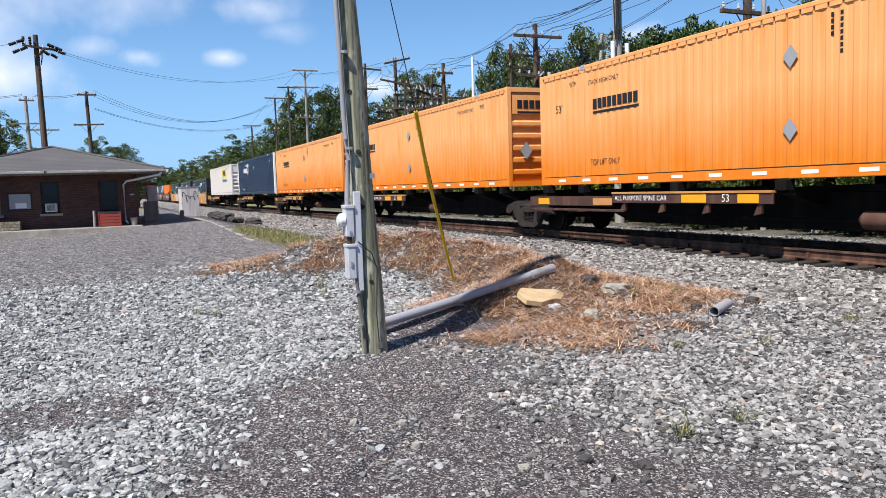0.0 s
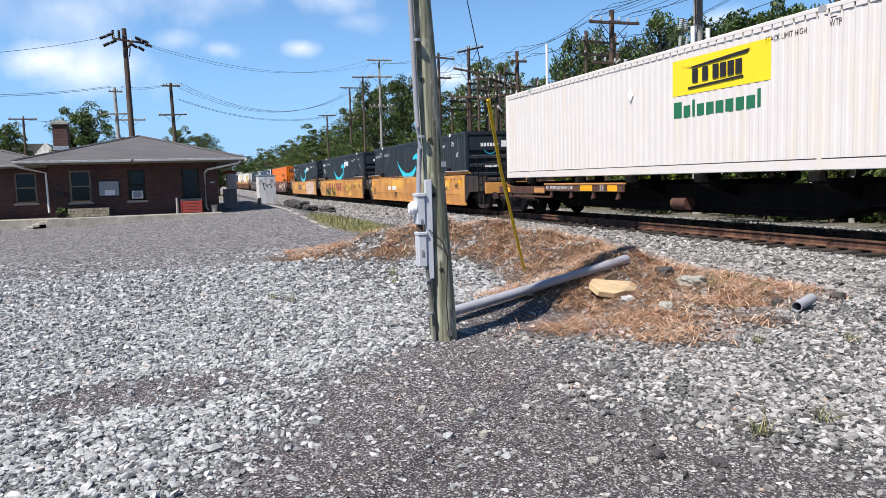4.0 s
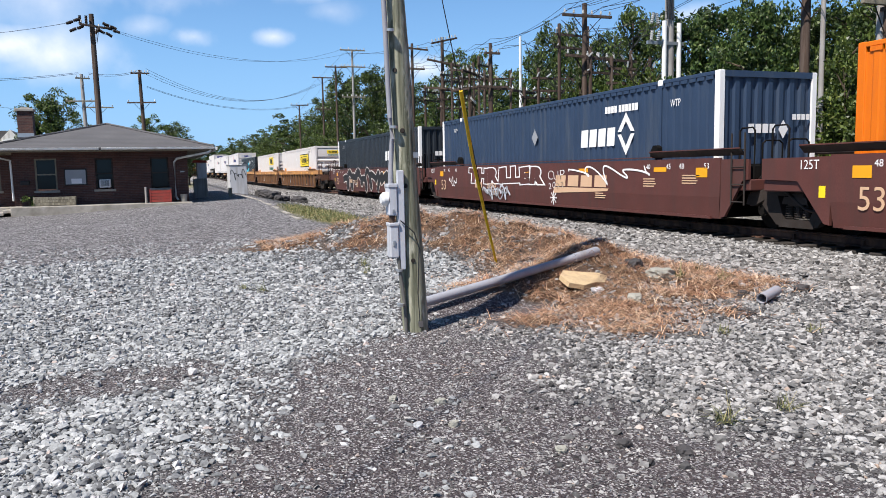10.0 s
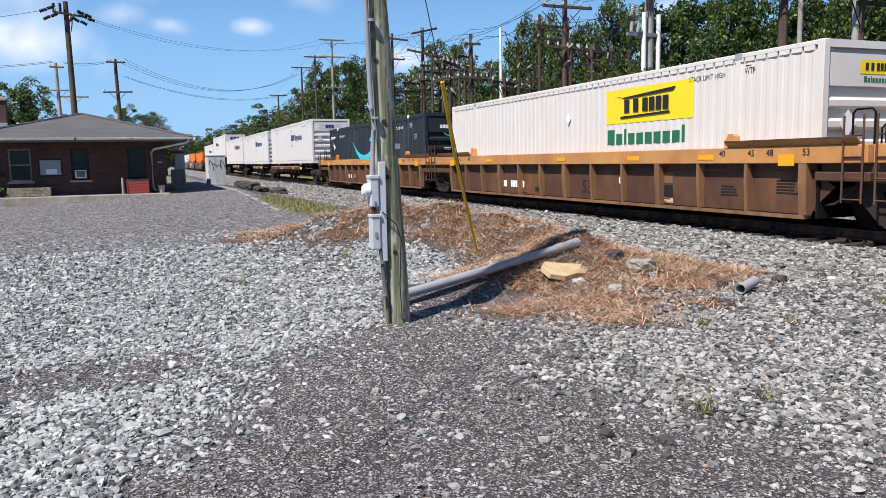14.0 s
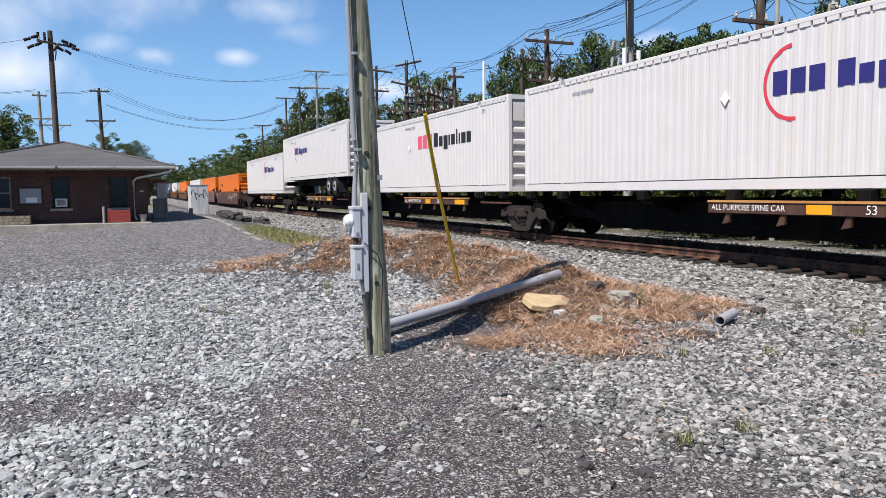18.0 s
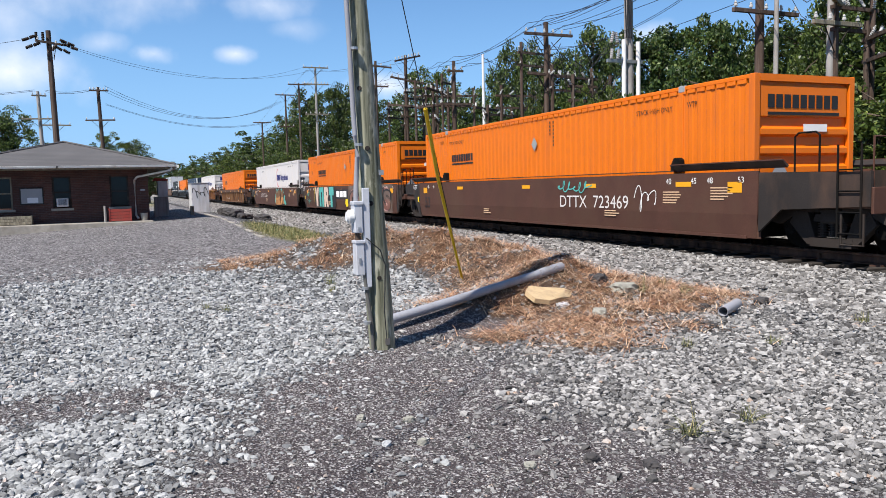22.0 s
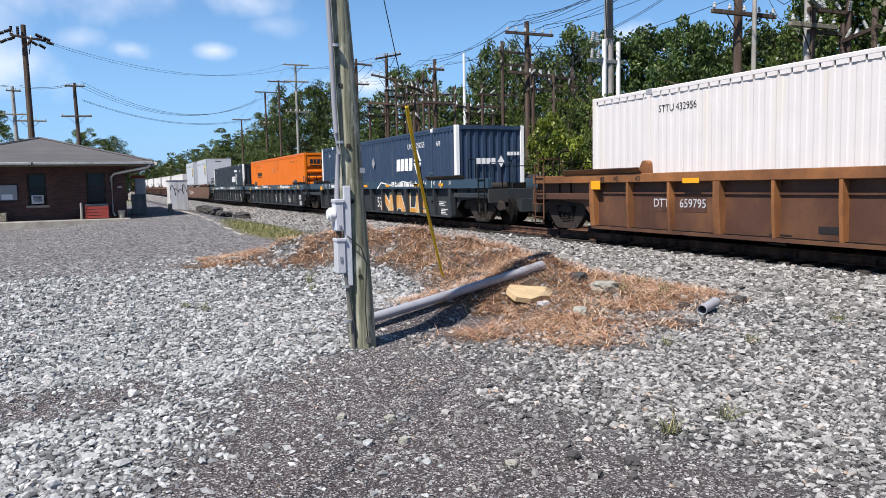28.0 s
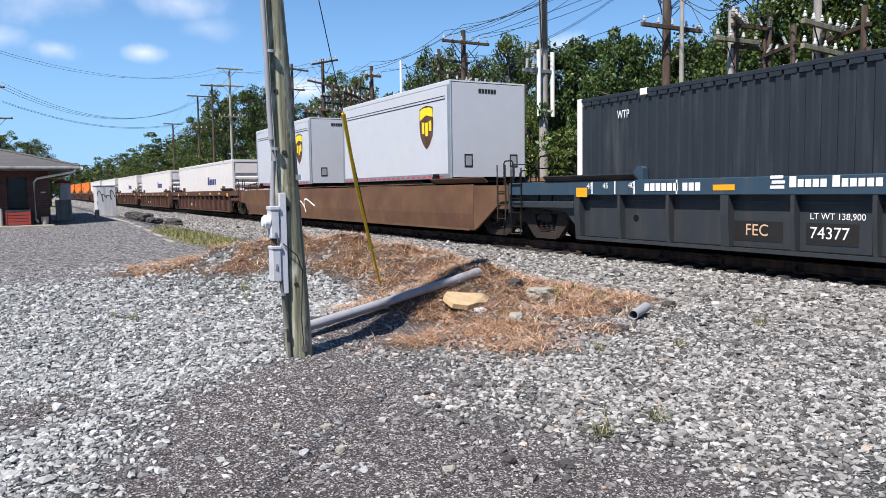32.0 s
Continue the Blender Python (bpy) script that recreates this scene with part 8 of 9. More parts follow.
boll.matrix_basis = pose(-.66, 36.35, PT)
tagged(boll, "short pale timber post on the platform", "bollard")
pot = part("flower_pot", Mesh().rod((0, 0, 0), (0, 0, .34), .12, .16, n=14), M["concrete"])
pot.matrix_basis = pose(.95, 36.7, PT)
tagged(pot, "pale concrete flower pot by a downspout", "pot")


def leaf_cloud(n, rx, ry, rz, size, seed, clumps=12, hollow=.5):
    """Leaves gathered into clumps; as arrays of vertices and quads."""
    rg = np.random.default_rng(seed)
    d = rg.normal(size=(clumps, 3))
    d /= np.linalg.norm(d, axis=1)[:, None]
    c = d * (hollow + (1 - hollow) * rg.uniform(0, 1, (clumps, 1)) ** .5)
    k = rg.integers(0, clumps, n)
    spread = 1.15 / clumps ** .42
    o = rg.normal(size=(n, 3))
    o = o / np.linalg.norm(o, axis=1)[:, None] * rg.uniform(.2, 1, (n, 1)) ** .45
    p = (c[k] + o * spread) * (rx, ry, rz)
    return leaves_at(p, size, rg)


def leaves_at(p, size, rg):
    n = len(p)
    a = rg.normal(size=(n, 3))
    a /= np.linalg.norm(a, axis=1)[:, None]
    b = np.cross(a, rg.normal(size=(n, 3)))
    b /= np.linalg.norm(b, axis=1)[:, None]
    s = size * rg.uniform(.6, 1.35, n)[:, None]
    a, b = a * s, b * s * .55
    v = np.stack([p - a, p + b - a * .1, p + a, p - b - a * .1], 1).reshape(-1, 3)
    return v, np.arange(4 * n).reshape(n, 4)


def foliage_material(name, stops):
    m, t, n, l, p = nodes_of(name)
    geo = n.new("ShaderNodeNewGeometry")
    info = n.new("ShaderNodeObjectInfo")
    r = n.new("ShaderNodeValToRGB")
    while len(r.color_ramp.elements) < len(stops):
        r.color_ramp.elements.new(.5)
    for e, (pos, c) in zip(r.color_ramp.elements, stops):
        e.position, e.color = pos, (*c, 1)
    l.new(geo.outputs["Random Per Island"], r.inputs["Fac"])
    h = n.new("ShaderNodeHueSaturation")
    mr = ramp_node(t, info.outputs["Random"], 0, 1)
    mr.node.inputs["To Min"].default_value, mr.node.inputs["To Max"].default_value = .75, 1.25
    l.new(mr, h.inputs["Value"])
    l.new(r.outputs["Color"], h.inputs["Color"])
    l.new(h.outputs["Color"], p.inputs["Base Color"])
    p.inputs["Roughness"].default_value = .42
    p.inputs["Specular IOR Level"].default_value = .4
    tr = n.new("ShaderNodeBsdfTranslucent")
    l.new(h.outputs["Color"], tr.inputs["Color"])
    mx = n.new("ShaderNodeMixShader")
    mx.inputs["Fac"].default_value = .22
    l.new(p.outputs[0], mx.inputs[1])
    l.new(tr.outputs[0], mx.inputs[2])
    l.new(mx.outputs[0], n["Material Output"].inputs["Surface"])
    return m


LEAF = foliage_material("dark_green_leaves", [(0, (0.020, 0.034, 0.009)), (.45, (0.045, 0.072, 0.016)), (.85, (0.088, 0.127, 0.025)), (1, (0.169, 0.215, 0.056))])
LEAF2 = foliage_material("yellow_green_leaves", [(0, (0.027, 0.043, 0.011)), (.45, (0.059, 0.090, 0.018)), (.85, (0.107, 0.147, 0.029)), (1, (0.226, 0.249, 0.056))])
LEAF3 = foliage_material("glossy_green_leaves", [(0, (0.020, 0.038, 0.011)), (.4, (0.045, 0.084, 0.020)), (.8, (0.096, 0.153, 0.034)), (1, (0.226, 0.271, 0.102))])
LEAF4 = foliage_material("bright_yellow_green_leaves", [(0, (.06, .085, .014)), (.4, (.13, .17, .02)), (.8, (.22, .27, .03)), (1, (.34, .36, .07))])
shrub = thing("shrub", pose(-5.35, 36.6, PT), "small dark straggly shrub on the platform", "shrub")
v, f = leaf_cloud(240, .32, .22, .22, .05, 61, 6)
me = sheet("crown", v + (0, 0, .2), f, 4)
part("crown", me, LEAF, shrub)
part("stem", Mesh().rod((0, 0, 0), (0, 0, .25), .015, n=6), M["bark"], shrub)

# beside the depot
util = thing("utility_cabinet", pose(2.0, 43.2, .28), "narrow grey utility cabinet beside the depot", "cabinet")
part("body", Mesh().box(-.36, -.3, 0, .36, .3, 1.1, .02), M["polegrey"], util)
part("upper_body", Mesh().box(-.16, -.32, 1.1, .36, .3, 1.95, .02), M["cabinet"], util)
part("roof", Mesh().slab([(-.4, 1.95), (.4, 1.95), (.36, 2.06), (-.3, 2.1)], -.38, .35, "y"), M["redwood"], util)
part("door", Mesh().box(-.1, -.335, 1.15, .32, -.322, 1.9), M["cabinet"], util)
sig = thing("signal_cabinet", pose(4.35, 47.5, .22, 0, 0, 8), "pale steel signal cabinet with sprayed scrawls", "cabinet")
part("body", Mesh().box(-.52, -.35, .05, .52, .35, 1.86, .02), M["cabinet"], sig)
part("roof", Mesh().box(-.55, -.38, 1.86, .55, .38, 1.92, .015), M["galv"], sig)
part("base", Mesh().box(-.55, -.4, -.15, .55, .4, .05), M["concrete"], sig)
for s in (-1, 1):
    part("door", Mesh().box(min(.01 * s, .5 * s), -.365, .12, max(.01 * s, .5 * s), -.352, 1.8, .004), M["cabinet"], sig)
    part("hinge", Mesh().box(s * .5 - .02, -.37, .9, s * .5 + .02, -.36, 1.0), M["galv"], sig)
shape(sig, "graffiti", scrawl(4, .8, .6, 6, .035), Matrix(((1, 0, 0, -.4), (0, 0, -1, -.372), (0, 1, 0, 1.0), (0, 0, 0, 1))), M["dmark"])
post = part("timber_post", Mesh().box(-.09, -.09, -.2, .09, .09, .66, .02), M["woodgrey"])
post.matrix_basis = pose(3.35, 40.6, .22)
tagged(post, "short weathered timber post at the lot's edge", "post")
kerb = thing("parking_kerb", Matrix.Identity(4), "pale painted concrete kerb beside thin grass", "kerb", kind="structure")
for i in range(8):
    y = 23.6 + i * 2.2
    part("kerb_stone", Mesh().box(3.95 + (i % 3) * .01, y, -.1, 4.05 + (i % 2) * .012, y + 2.17, z_on(4.0, y + 1) + .03, .012), M["concrete"], kerb)
lump_r = random.Random(8)
for i in range(16):
    lump("broken_timber", 5.0 + lump_r.uniform(0, 1.9), 40 + lump_r.uniform(-1, 1.6), (lump_r.uniform(.2, .5), lump_r.uniform(.15, .3), lump_r.uniform(.12, .28)), M["darkrock"], "dark broken rubble heaped beside the track", 40 + i, "rubble", lump_r.uniform(0, 180), 0, .05)
lump("broken_timber", 5.75, 46.5, (.45, .3, .3), M["darkrock"], "dark rubble lump behind a cabinet", 60, "rubble", 20)

# ---------------------------------------------------------------- trees
def tree_parts(seed, height, width, leaves, size, clumps, low=.22):
    """A trunk with limbs and a crown of leaves gathered on many boughs, for a tree of the given size."""
    rg = np.random.default_rng(seed)
    g = Mesh()
    bend = rg.normal(0, .25, 2)
    pts = [(bend[0] * u * u, bend[1] * u * u, height * .82 * u) for u in (0, .2, .45, .7, 1)]
    g.tube([(pts[0][0], pts[0][1], -.4)] + pts[1:], .2, 9, [.022 * height, .018 * height, .014 * height, .009 * height, .003 * height])
    tips = []
    for k in range(clumps):
        z = height * (low + (.97 - low) * (k + .5) / clumps)
        u = z / height
        reach = width * (.35 + .75 * math.sin(math.pi * min(1, max(.05, (u - low * .6) / (1.05 - low * .6))) ** .8)) * rg.uniform(.55, 1.12)
        a = k * 2.4 + rg.normal(0, .4)
        tip = Vector((reach * math.cos(a), reach * math.sin(a), z + rg.normal(0, .03) * height))
        tips.append(tip)
        if k % 2 == 0:
            s = Vector((bend[0] * u * u, bend[1] * u * u, max(.15 * height, z - reach * .6)))
            g.tube([s, s.lerp(tip, .5) + Vector((0, 0, .08 * reach)), tip], .05, 5, [.008 * height, .005 * height, .002 * height])
    tips += [Vector((rg.normal(0, .12) * width, rg.normal(0, .12) * width, height * rg.uniform(.5, .9))) for _ in range(clumps // 3)]
    tips = np.array([tuple(t) for t in tips])
    k = rg.integers(0, len(tips), leaves)
    o = rg.normal(size=(leaves, 3))
    o = o / np.linalg.norm(o, axis=1)[:, None] * rg.uniform(.08, 1, (leaves, 1)) ** .5
    r = (width * rg.uniform(.15, .30, len(tips)))[k][:, None]
    p = tips[k] + o * r * (1, 1, .78)
    v, f = leaves_at(p[p[:, 2] > .1], size, rg)
    return g.data("trunk"), sheet("crown", v, f, 4)


TREES = {}
SORTS = {"oak": (11, 10, 3.0, 15000, .105, 84, LEAF), "ash": (12, 10, 2.5, 13500, .10, 76, LEAF), "elm": (13, 10, 3.3, 15000, .11, 88, LEAF), "pear": (18, 8, 2.2, 15000, .09, 70, LEAF3),
         "bush": (14, 4, 2.0, 4500, .075, 30, LEAF2), "vine": (15, 6, 1.7, 5500, .08, 36, LEAF2), "far": (16, 10, 3.4, 4800, .17, 50, LEAF), "poplar": (17, 8, 1.7, 6500, .08, 40, LEAF2), "sapling": (19, 3, 1.0, 2600, .07, 22, LEAF4)}


def tree(kind, x, y, height, turn, label, group="trees behind the track", width=None):
    """A tree of a given height and half width; without a width it keeps its sort's shape."""
    if kind not in TREES:
        seed, h, w, n, s, c, leaf = SORTS[kind]
        trunk, crown = tree_parts(seed, h, w, n, s, c, .05 if kind in ("bush", "vine") else .2)
        co = np.array([v.co for v in crown.vertices])
        TREES[kind] = (trunk, crown, leaf, float(np.percentile(co[:, 2], 99.7)), float(np.percentile(np.abs(co[:, 0]), 96)))
    trunk, crown, leaf, top, half = TREES[kind]
    ob = thing("bush" if kind in ("bush", "vine") else "tree", pose(x, y, float(land(x, min(y, 400))) - .1, 0, 0, turn), label, "bush" if kind in ("bush", "vine") else "tree", group)
    k = height / top
    wide = k if width is None else width / half
    ob.scale = (wide, wide, k)
    part("trunk", trunk, M["bark"], ob)
    part("crown", crown, leaf, ob)
    return ob


rt = random.Random(3)


def by_angle(az, x):
    """Place on the line x at an angle from the track's direction, seen from the lot."""
    return x / math.tan(radians(az))


def top_at(az, x, el):
    return 1.6 + x / math.sin(radians(az)) * math.tan(radians(el))


# angle, elevation of the top, half width in degrees, distance of the row, kind
ROW = [(4.6, 1.9, 1.0, 26, "far"), (5.8, 2.4, 1.0, 26, "far"), (6.8, 2.7, 1.1, 25, "far"), (8.0, 3.0, 1.1, 25, "far"), (9.6, 4.1, 1.5, 24, "far"), (10.9, 3.8, 1.0, 24, "ash"),
       (12.0, 5.6, 1.0, 24, "oak"), (13.4, 7.1, 1.15, 25, "ash"), (15.6, 7.6, 1.5, 25, "elm"), (17.5, 6.2, 1.2, 27, "oak"), (19.7, 6.7, 1.25, 25, "ash"), (22.2, 8.8, 1.5, 25, "elm"), (24.7, 7.5, 1.4, 25, "oak"),
       (26.7, 5.6, 1.2, 25, "ash"), (27.7, 8.6, .9, 27, "ash"), (29.1, 10.4, 1.6, 26, "elm"), (31.2, 9.7, 1.4, 26, "oak"), (32.9, 9.4, 1.1, 27, "ash"), (35.3, 11.3, 2.0, 29, "elm"),
       (39.5, 10.9, 1.9, 20, "pear"), (41.6, 8.9, 1.6, 24, "oak"), (42.9, 11.2, 1.7, 20, "pear"), (44.9, 9.6, 1.6, 23, "ash"), (46.8, 10.0, 1.8, 25, "elm"), (49.2, 11.2, 2.3, 25, "oak"), (51.6, 12.6, 2.3, 24, "elm"),
       (54.3, 14.4, 2.5, 24, "oak"), (57.4, 15.2, 2.6, 25, "elm"), (60.8, 15.5, 2.6, 25, "ash"), (64.0, 15.0, 2.6, 25, "oak")]
for az, el, hw, x, kind in ROW:
    y = by_angle(az, x)
    h, r = top_at(az, x, el), x / math.sin(radians(az)) * math.tan(radians(hw))
    tree(kind, x, y, h, rt.uniform(0, 360), "dark green broadleaf tree behind the track" if kind != "pear" else "glossy green tree close behind the track", width=r * 1.55)
# lower woods that close the view below the crowns
for i in range(26):
    u = i / 25
    az = 8 + 54 * u
    tree("far", 23 + rt.uniform(0, 2), by_angle(az, 24), top_at(az, 24, (3.0 + 5.6 * u) * rt.uniform(.85, 1.15)), rt.uniform(0, 360), "dark green undergrowth below the trees", "thicket behind the track", width=3.6)
# young growth along the track, lower and brighter
for i in range(30):
    u = i / 29
    az = 7.5 + 50 * u ** .9
    x = 17.8 + rt.uniform(0, 2.4)
    kind = ("bush", "vine", "poplar", "bush")[i % 4]
    h = top_at(az, x, (2.4 + 3.4 * u) * rt.uniform(.75, 1.2))
    tree(kind, x, by_angle(az, x), h, rt.uniform(0, 360), "bright green thicket beside the track" if kind != "poplar" else "slender young green tree beside the track", "thicket behind the track", width=h * rt.uniform(.35, .5))
for az, el, hw in ((30.6, 8.2, .9), (33.2, 6.2, 1.0), (34.3, 7.4, 1.0), (36.2, 7.2, 1.1), (31.8, 5.6, 1.1), (37.8, 5.6, .9), (46.8, 7.8, 1.4), (48.6, 8.4, 1.5)):
    x = 18.8
    tree("vine", x, by_angle(az, x), top_at(az, x, el), rt.uniform(0, 360), "yellow-green climber-covered young tree", "thicket behind the track", width=x / math.sin(radians(az)) * math.tan(radians(hw)) * 1.2)
for az, el, w in ((32.8, 5.3, 1.0), (33.9, 4.0, .8), (31.9, 3.6, .7), (21.5, 3.0, .8)):
    tree("sapling", 17.4, by_angle(az, 17.4), top_at(az, 17.4, el), rt.uniform(0, 360), "bright yellow-green sapling beside the track", "thicket behind the track", width=w)
# far woods and the trees behind the depot
for i in range(18):
    tree("far", -6 + i * 3.2 + rt.uniform(-1, 1), 300 + rt.uniform(-30, 40), rt.uniform(9, 13), rt.uniform(0, 360), "distant green tree on the skyline", "distant trees")
tree("oak", -9.3, 78, 9.568, 40, "round green tree behind the depot", "trees behind the depot")
tree("ash", -10.8, 80, 7.488, 90, "round green tree behind the depot", "trees behind the depot")
tree("poplar", -1.0, 88, 7.904, 10, "dark slender tree behind the depot", "trees behind the depot")
tree("elm", 1.2, 86, 6.864, 130, "light green tree behind the depot", "trees behind the depot")
tree("oak", 3.0, 90, 5.2, 200, "light green tree behind the depot", "trees behind the depot")
tree("oak", -17, 84, 8.32, 140, "green tree behind the depot's wing", "trees behind the depot")
tree("elm", -22, 80, 9.36, 140, "green tree behind the depot's wing", "trees behind the depot")

# ---------------------------------------------------------------- poles, insulators and wires
def lathe(name, profile, n=8):
    g = Mesh()
    for r, z in profile:
        g.v += [(r * math.cos(2 * math.pi * i / n), r * math.sin(2 * math.pi * i / n), z) for i in range(n)]
    for k in range(len(profile) - 1):
        g.f += [(k * n + i, k * n + (i + 1) % n, (k + 1) * n + (i + 1) % n, (k + 1) * n + i) for i in range(n)]
    g.f += [tuple(range(n - 1, -1, -1)), tuple(range(len(g.v) - n, len(g.v)))]
    return g.data(name)


INS = lathe("insulator", [(.02, 0), (.02, .05), (.06, .05), (.05, .1), (.035, .13), (.045, .15), (.02, .2)])
LONGINS = lathe("long_insulator", [(.07 if q % 2 else .045, q * .035) for q in range(12)])
DARKINS = lathe("dark_insulator", [(.07 if q % 2 else .045, q * .035) for q in range(12)])


def line_pole(x, y, top, r=.15, mat="polebrown", arms=(), label="brown timber line pole with crossarms", lean=(0, 0), group="line poles"):
    """arms: height, half length, insulators, turn in degrees, tilt."""
    ob = thing("line_pole", pose(x, y, float(land(x, y)) - .2, lean[0], lean[1], 0), label, "utility pole", group)
    part("shaft", Mesh().tube([(0, 0, 0), (0, 0, top * .5), (0, 0, top + .2)], r, 10, [r, r * .85, r * .68]), M[mat], ob, smooth=True)
    for z, half, n, turn, tilt in arms:
        rot = pose(0, 0, z + .2, 0, tilt, turn)
        a = part("crossarm", Mesh().box(-half, -r - .13, -.06, half, -r - .02, .06, .008), M["polebrown" if mat != "polegrey" else "woodgrey"], ob)
        a.matrix_basis = rot
        for k in range(n):
            xx = -half + .1 + (2 * half - .2) * k / max(1, n - 1)
            i = part("insulator", INS, M["glazed"], a)
            i.location = (xx, -r - .075, .06)
        if half > .8:
            part("brace", Mesh().rod((-half * .55, -r - .09, -.06), (0, -r, -.75), .018, n=5), M["truck"], a)
            part("brace", Mesh().rod((half * .55, -r - .09, -.06), (0, -r, -.75), .018, n=5), M["truck"], a)
    return ob


def az_xy(az, x):
    return x, by_angle(az, x)


PX = 18.2
LINE = []
for az, el, arms, mat, r in (
        (9.9, 4.85, ((0.0, 1.2, 4, 0, 0),), "polebrown", .14),
        (11.65, 6.85, ((0.0, 1.2, 4, 0, 0), (-3.6, .9, 4, 0, 0)), "polebrown", .14),
        (12.65, 7.75, ((-.2, 1.2, 4, 0, 0),), "polebrown", .14),
        (13.9, 8.9, ((-.1, 1.25, 4, 0, 0), (-1.7, 1.25, 8, 0, 0), (-4.6, 1.2, 6, 0, 0)), "polegrey", .15),
        (18.35, 9.3, ((-.4, 1.2, 4, 0, 4), (-1.9, .9, 4, 0, 0)), "polebrown", .15),
        (20.6, 9.7, ((-.25, 1.15, 8, 20, -14), (-1.7, 1.2, 6, 0, 9), (-2.5, 1.1, 5, 50, -6), (-3.4, 1.2, 6, -30, 5)), "polebrown", .16),
        (22.6, 7.4, ((-.3, 1.0, 5, 30, 7), (-1.2, 1.1, 5, -20, -8), (-2.1, 1.0, 6, 60, 4)), "polebrown", .13),
        (24.2, 9.2, ((-.6, .5, 3, 0, 0), (-2.5, 1.0, 6, 0, 0)), "polebrown", .15),
        (26.4, 9.6, ((-2.9, 1.1, 4, 30, 0),), "porcelain", .10),
        (31.1, 11.7, ((-.6, 1.25, 6, 0, 0), (-2.4, 1.1, 5, 0, 3)), "polebrown", .16),
        (45.85, 16.5, ((-2.55, 1.3, 5, 0, 0),), "polebrown", .17),
        (46.9, 14.5, (), "polegrey", .09),
        (50.2, 12.0, ((-.35, 1.0, 5, 30, 0), (-.9, .9, 4, 0, 0)), "polegrey", .13),
        (55.6, 15.0, ((-1.9, 1.25, 6, 10, 0), (-2.5, 1.25, 5, 10, 0)), "polegrey", .14)):
    x, y = az_xy(az, PX)
    top = top_at(az, PX, el)
    line_pole(x, y, top, r, mat, [(top + a[0], *a[1:]) for a in arms], label="pale timber line pole beside the track" if mat in ("polegrey", "porcelain") else "brown timber line pole with crossarms")
    LINE.append((az, x, y, top))
# the riser pole with its cable heads
x, y = az_xy(37.05, PX)
riser = thing("riser_pole", pose(x, y, 0), "pale thick riser pole with white cable heads", "utility pole", "line poles")
part("shaft", Mesh().tube([(0, 0, -.2), (0, 0, 6), (0, 0, 12.5)], .2, 12, [.2, .18, .14]), M["polegrey"], riser, smooth=True)
for dx, z0, z1 in ((-.33, 4.4, 6.95), (.33, 4.4, 6.9)):
    part("cable_head", Mesh().rod((dx, -.15, z0), (dx, -.15, z1), .09, n=10), M["porcelain"], riser, smooth=True)
for dx in (-.95, -.66):
    for q in range(2):
        i = part("arrester", LONGINS, M["glazed"], riser)
        i.matrix_basis = pose(dx, -.2, 6.2 + q * .62, rt.uniform(-12, 12), rt.uniform(-18, 18), 0)
part("bracket", Mesh().box(-1.1, -.2, 6.08, .5, -.1, 6.2), M["galv"], riser)
for dx in (-.12, .0, -.24):
    part("riser_cable", Mesh().tube([(dx, -.2, 7), (dx - .1, -.22, 9), (dx - .06, -.2, 12)], .03, 5), M["cable"], riser)
# switch frames among the poles
for az, z, w, turn, n in ((29.4, 6.0, 1.6, 0, 5), (33.0, 6.3, 1.5, 10, 5), (34.4, 5.7, 1.2, 0, 4), (27.6, 5.3, 1.2, 20, 4), (53.2, 5.4, 1.2, 60, 4), (57.2, 5.5, 1.2, 60, 4), (51.6, 6.2, .9, 0, 4), (21.6, 6.3, 1.5, 10, 6), (19.9, 7.2, 1.2, 30, 6), (21.2, 7.6, 1.0, 20, 5), (22.1, 8.1, .9, -20, 5), (22.9, 7.3, 1.1, 15, 6), (23.7, 7.9, .9, 40, 5), (24.7, 6.9, 1.0, -10, 5), (30.3, 7.9, 1.1, 10, 5)):
    x, y = az_xy(az, PX + .8)
    fr = thing("switch_frame", pose(x, y, 0, 0, 0, turn), "timber frame carrying white porcelain insulators", "switchgear", "switch frames")
    for s in (-w, w):
        part("post", Mesh().rod((s * .8, 0, -.2), (s * .8, 0, z + .5), .08, n=8), M["polebrown"], fr)
    for zz in (z, z - .6):
        part("beam", Mesh().box(-w, -.06, zz - .05, w, .04, zz + .05), M["polebrown"], fr)
        for k in range(n):
            i = part("insulator", LONGINS if zz == z else INS, M["glazed"], fr)
            i.matrix_basis = pose(-w + .15 + (2 * w - .3) * (k + rt.uniform(-.2, .2)) / (n - 1), -.05, zz + .06, rt.uniform(-35, 35), rt.uniform(-60, 60), 0)
            i.scale = (.7, .7, .7)
# slack jumpers hanging about the frames and the nearest poles
for az in (18.4, 19.9, 20.6, 21.6, 22.6, 24.2, 27.6, 29.4, 31.1, 33.0, 34.4, 37.05, 45.9, 50.2, 51.6, 53.2, 55.6, 57.2):
    x, y = az_xy(az, PX + .3)
    for q in range(5):
        z = rt.uniform(5.0, 7.6) + (1.2 if az > 44 else 0)
        jump = part("jumper_cable", Mesh().tube([(-rt.uniform(.3, 1.3), rt.uniform(-.3, .3), rt.uniform(.2, .9)), (rt.uniform(-.4, .2), -.1, rt.uniform(-.7, .1)), (rt.uniform(.1, .5), .1, rt.uniform(-.5, .3)), (rt.uniform(.5, 1.3), rt.uniform(-.3, .3), rt.uniform(.1, 1.0))], .016, 5), M["cable"])
        jump.matrix_basis = pose(x, y, z)
        tagged(jump, "slack black jumper cable between insulators", "cable", "jumper cables")
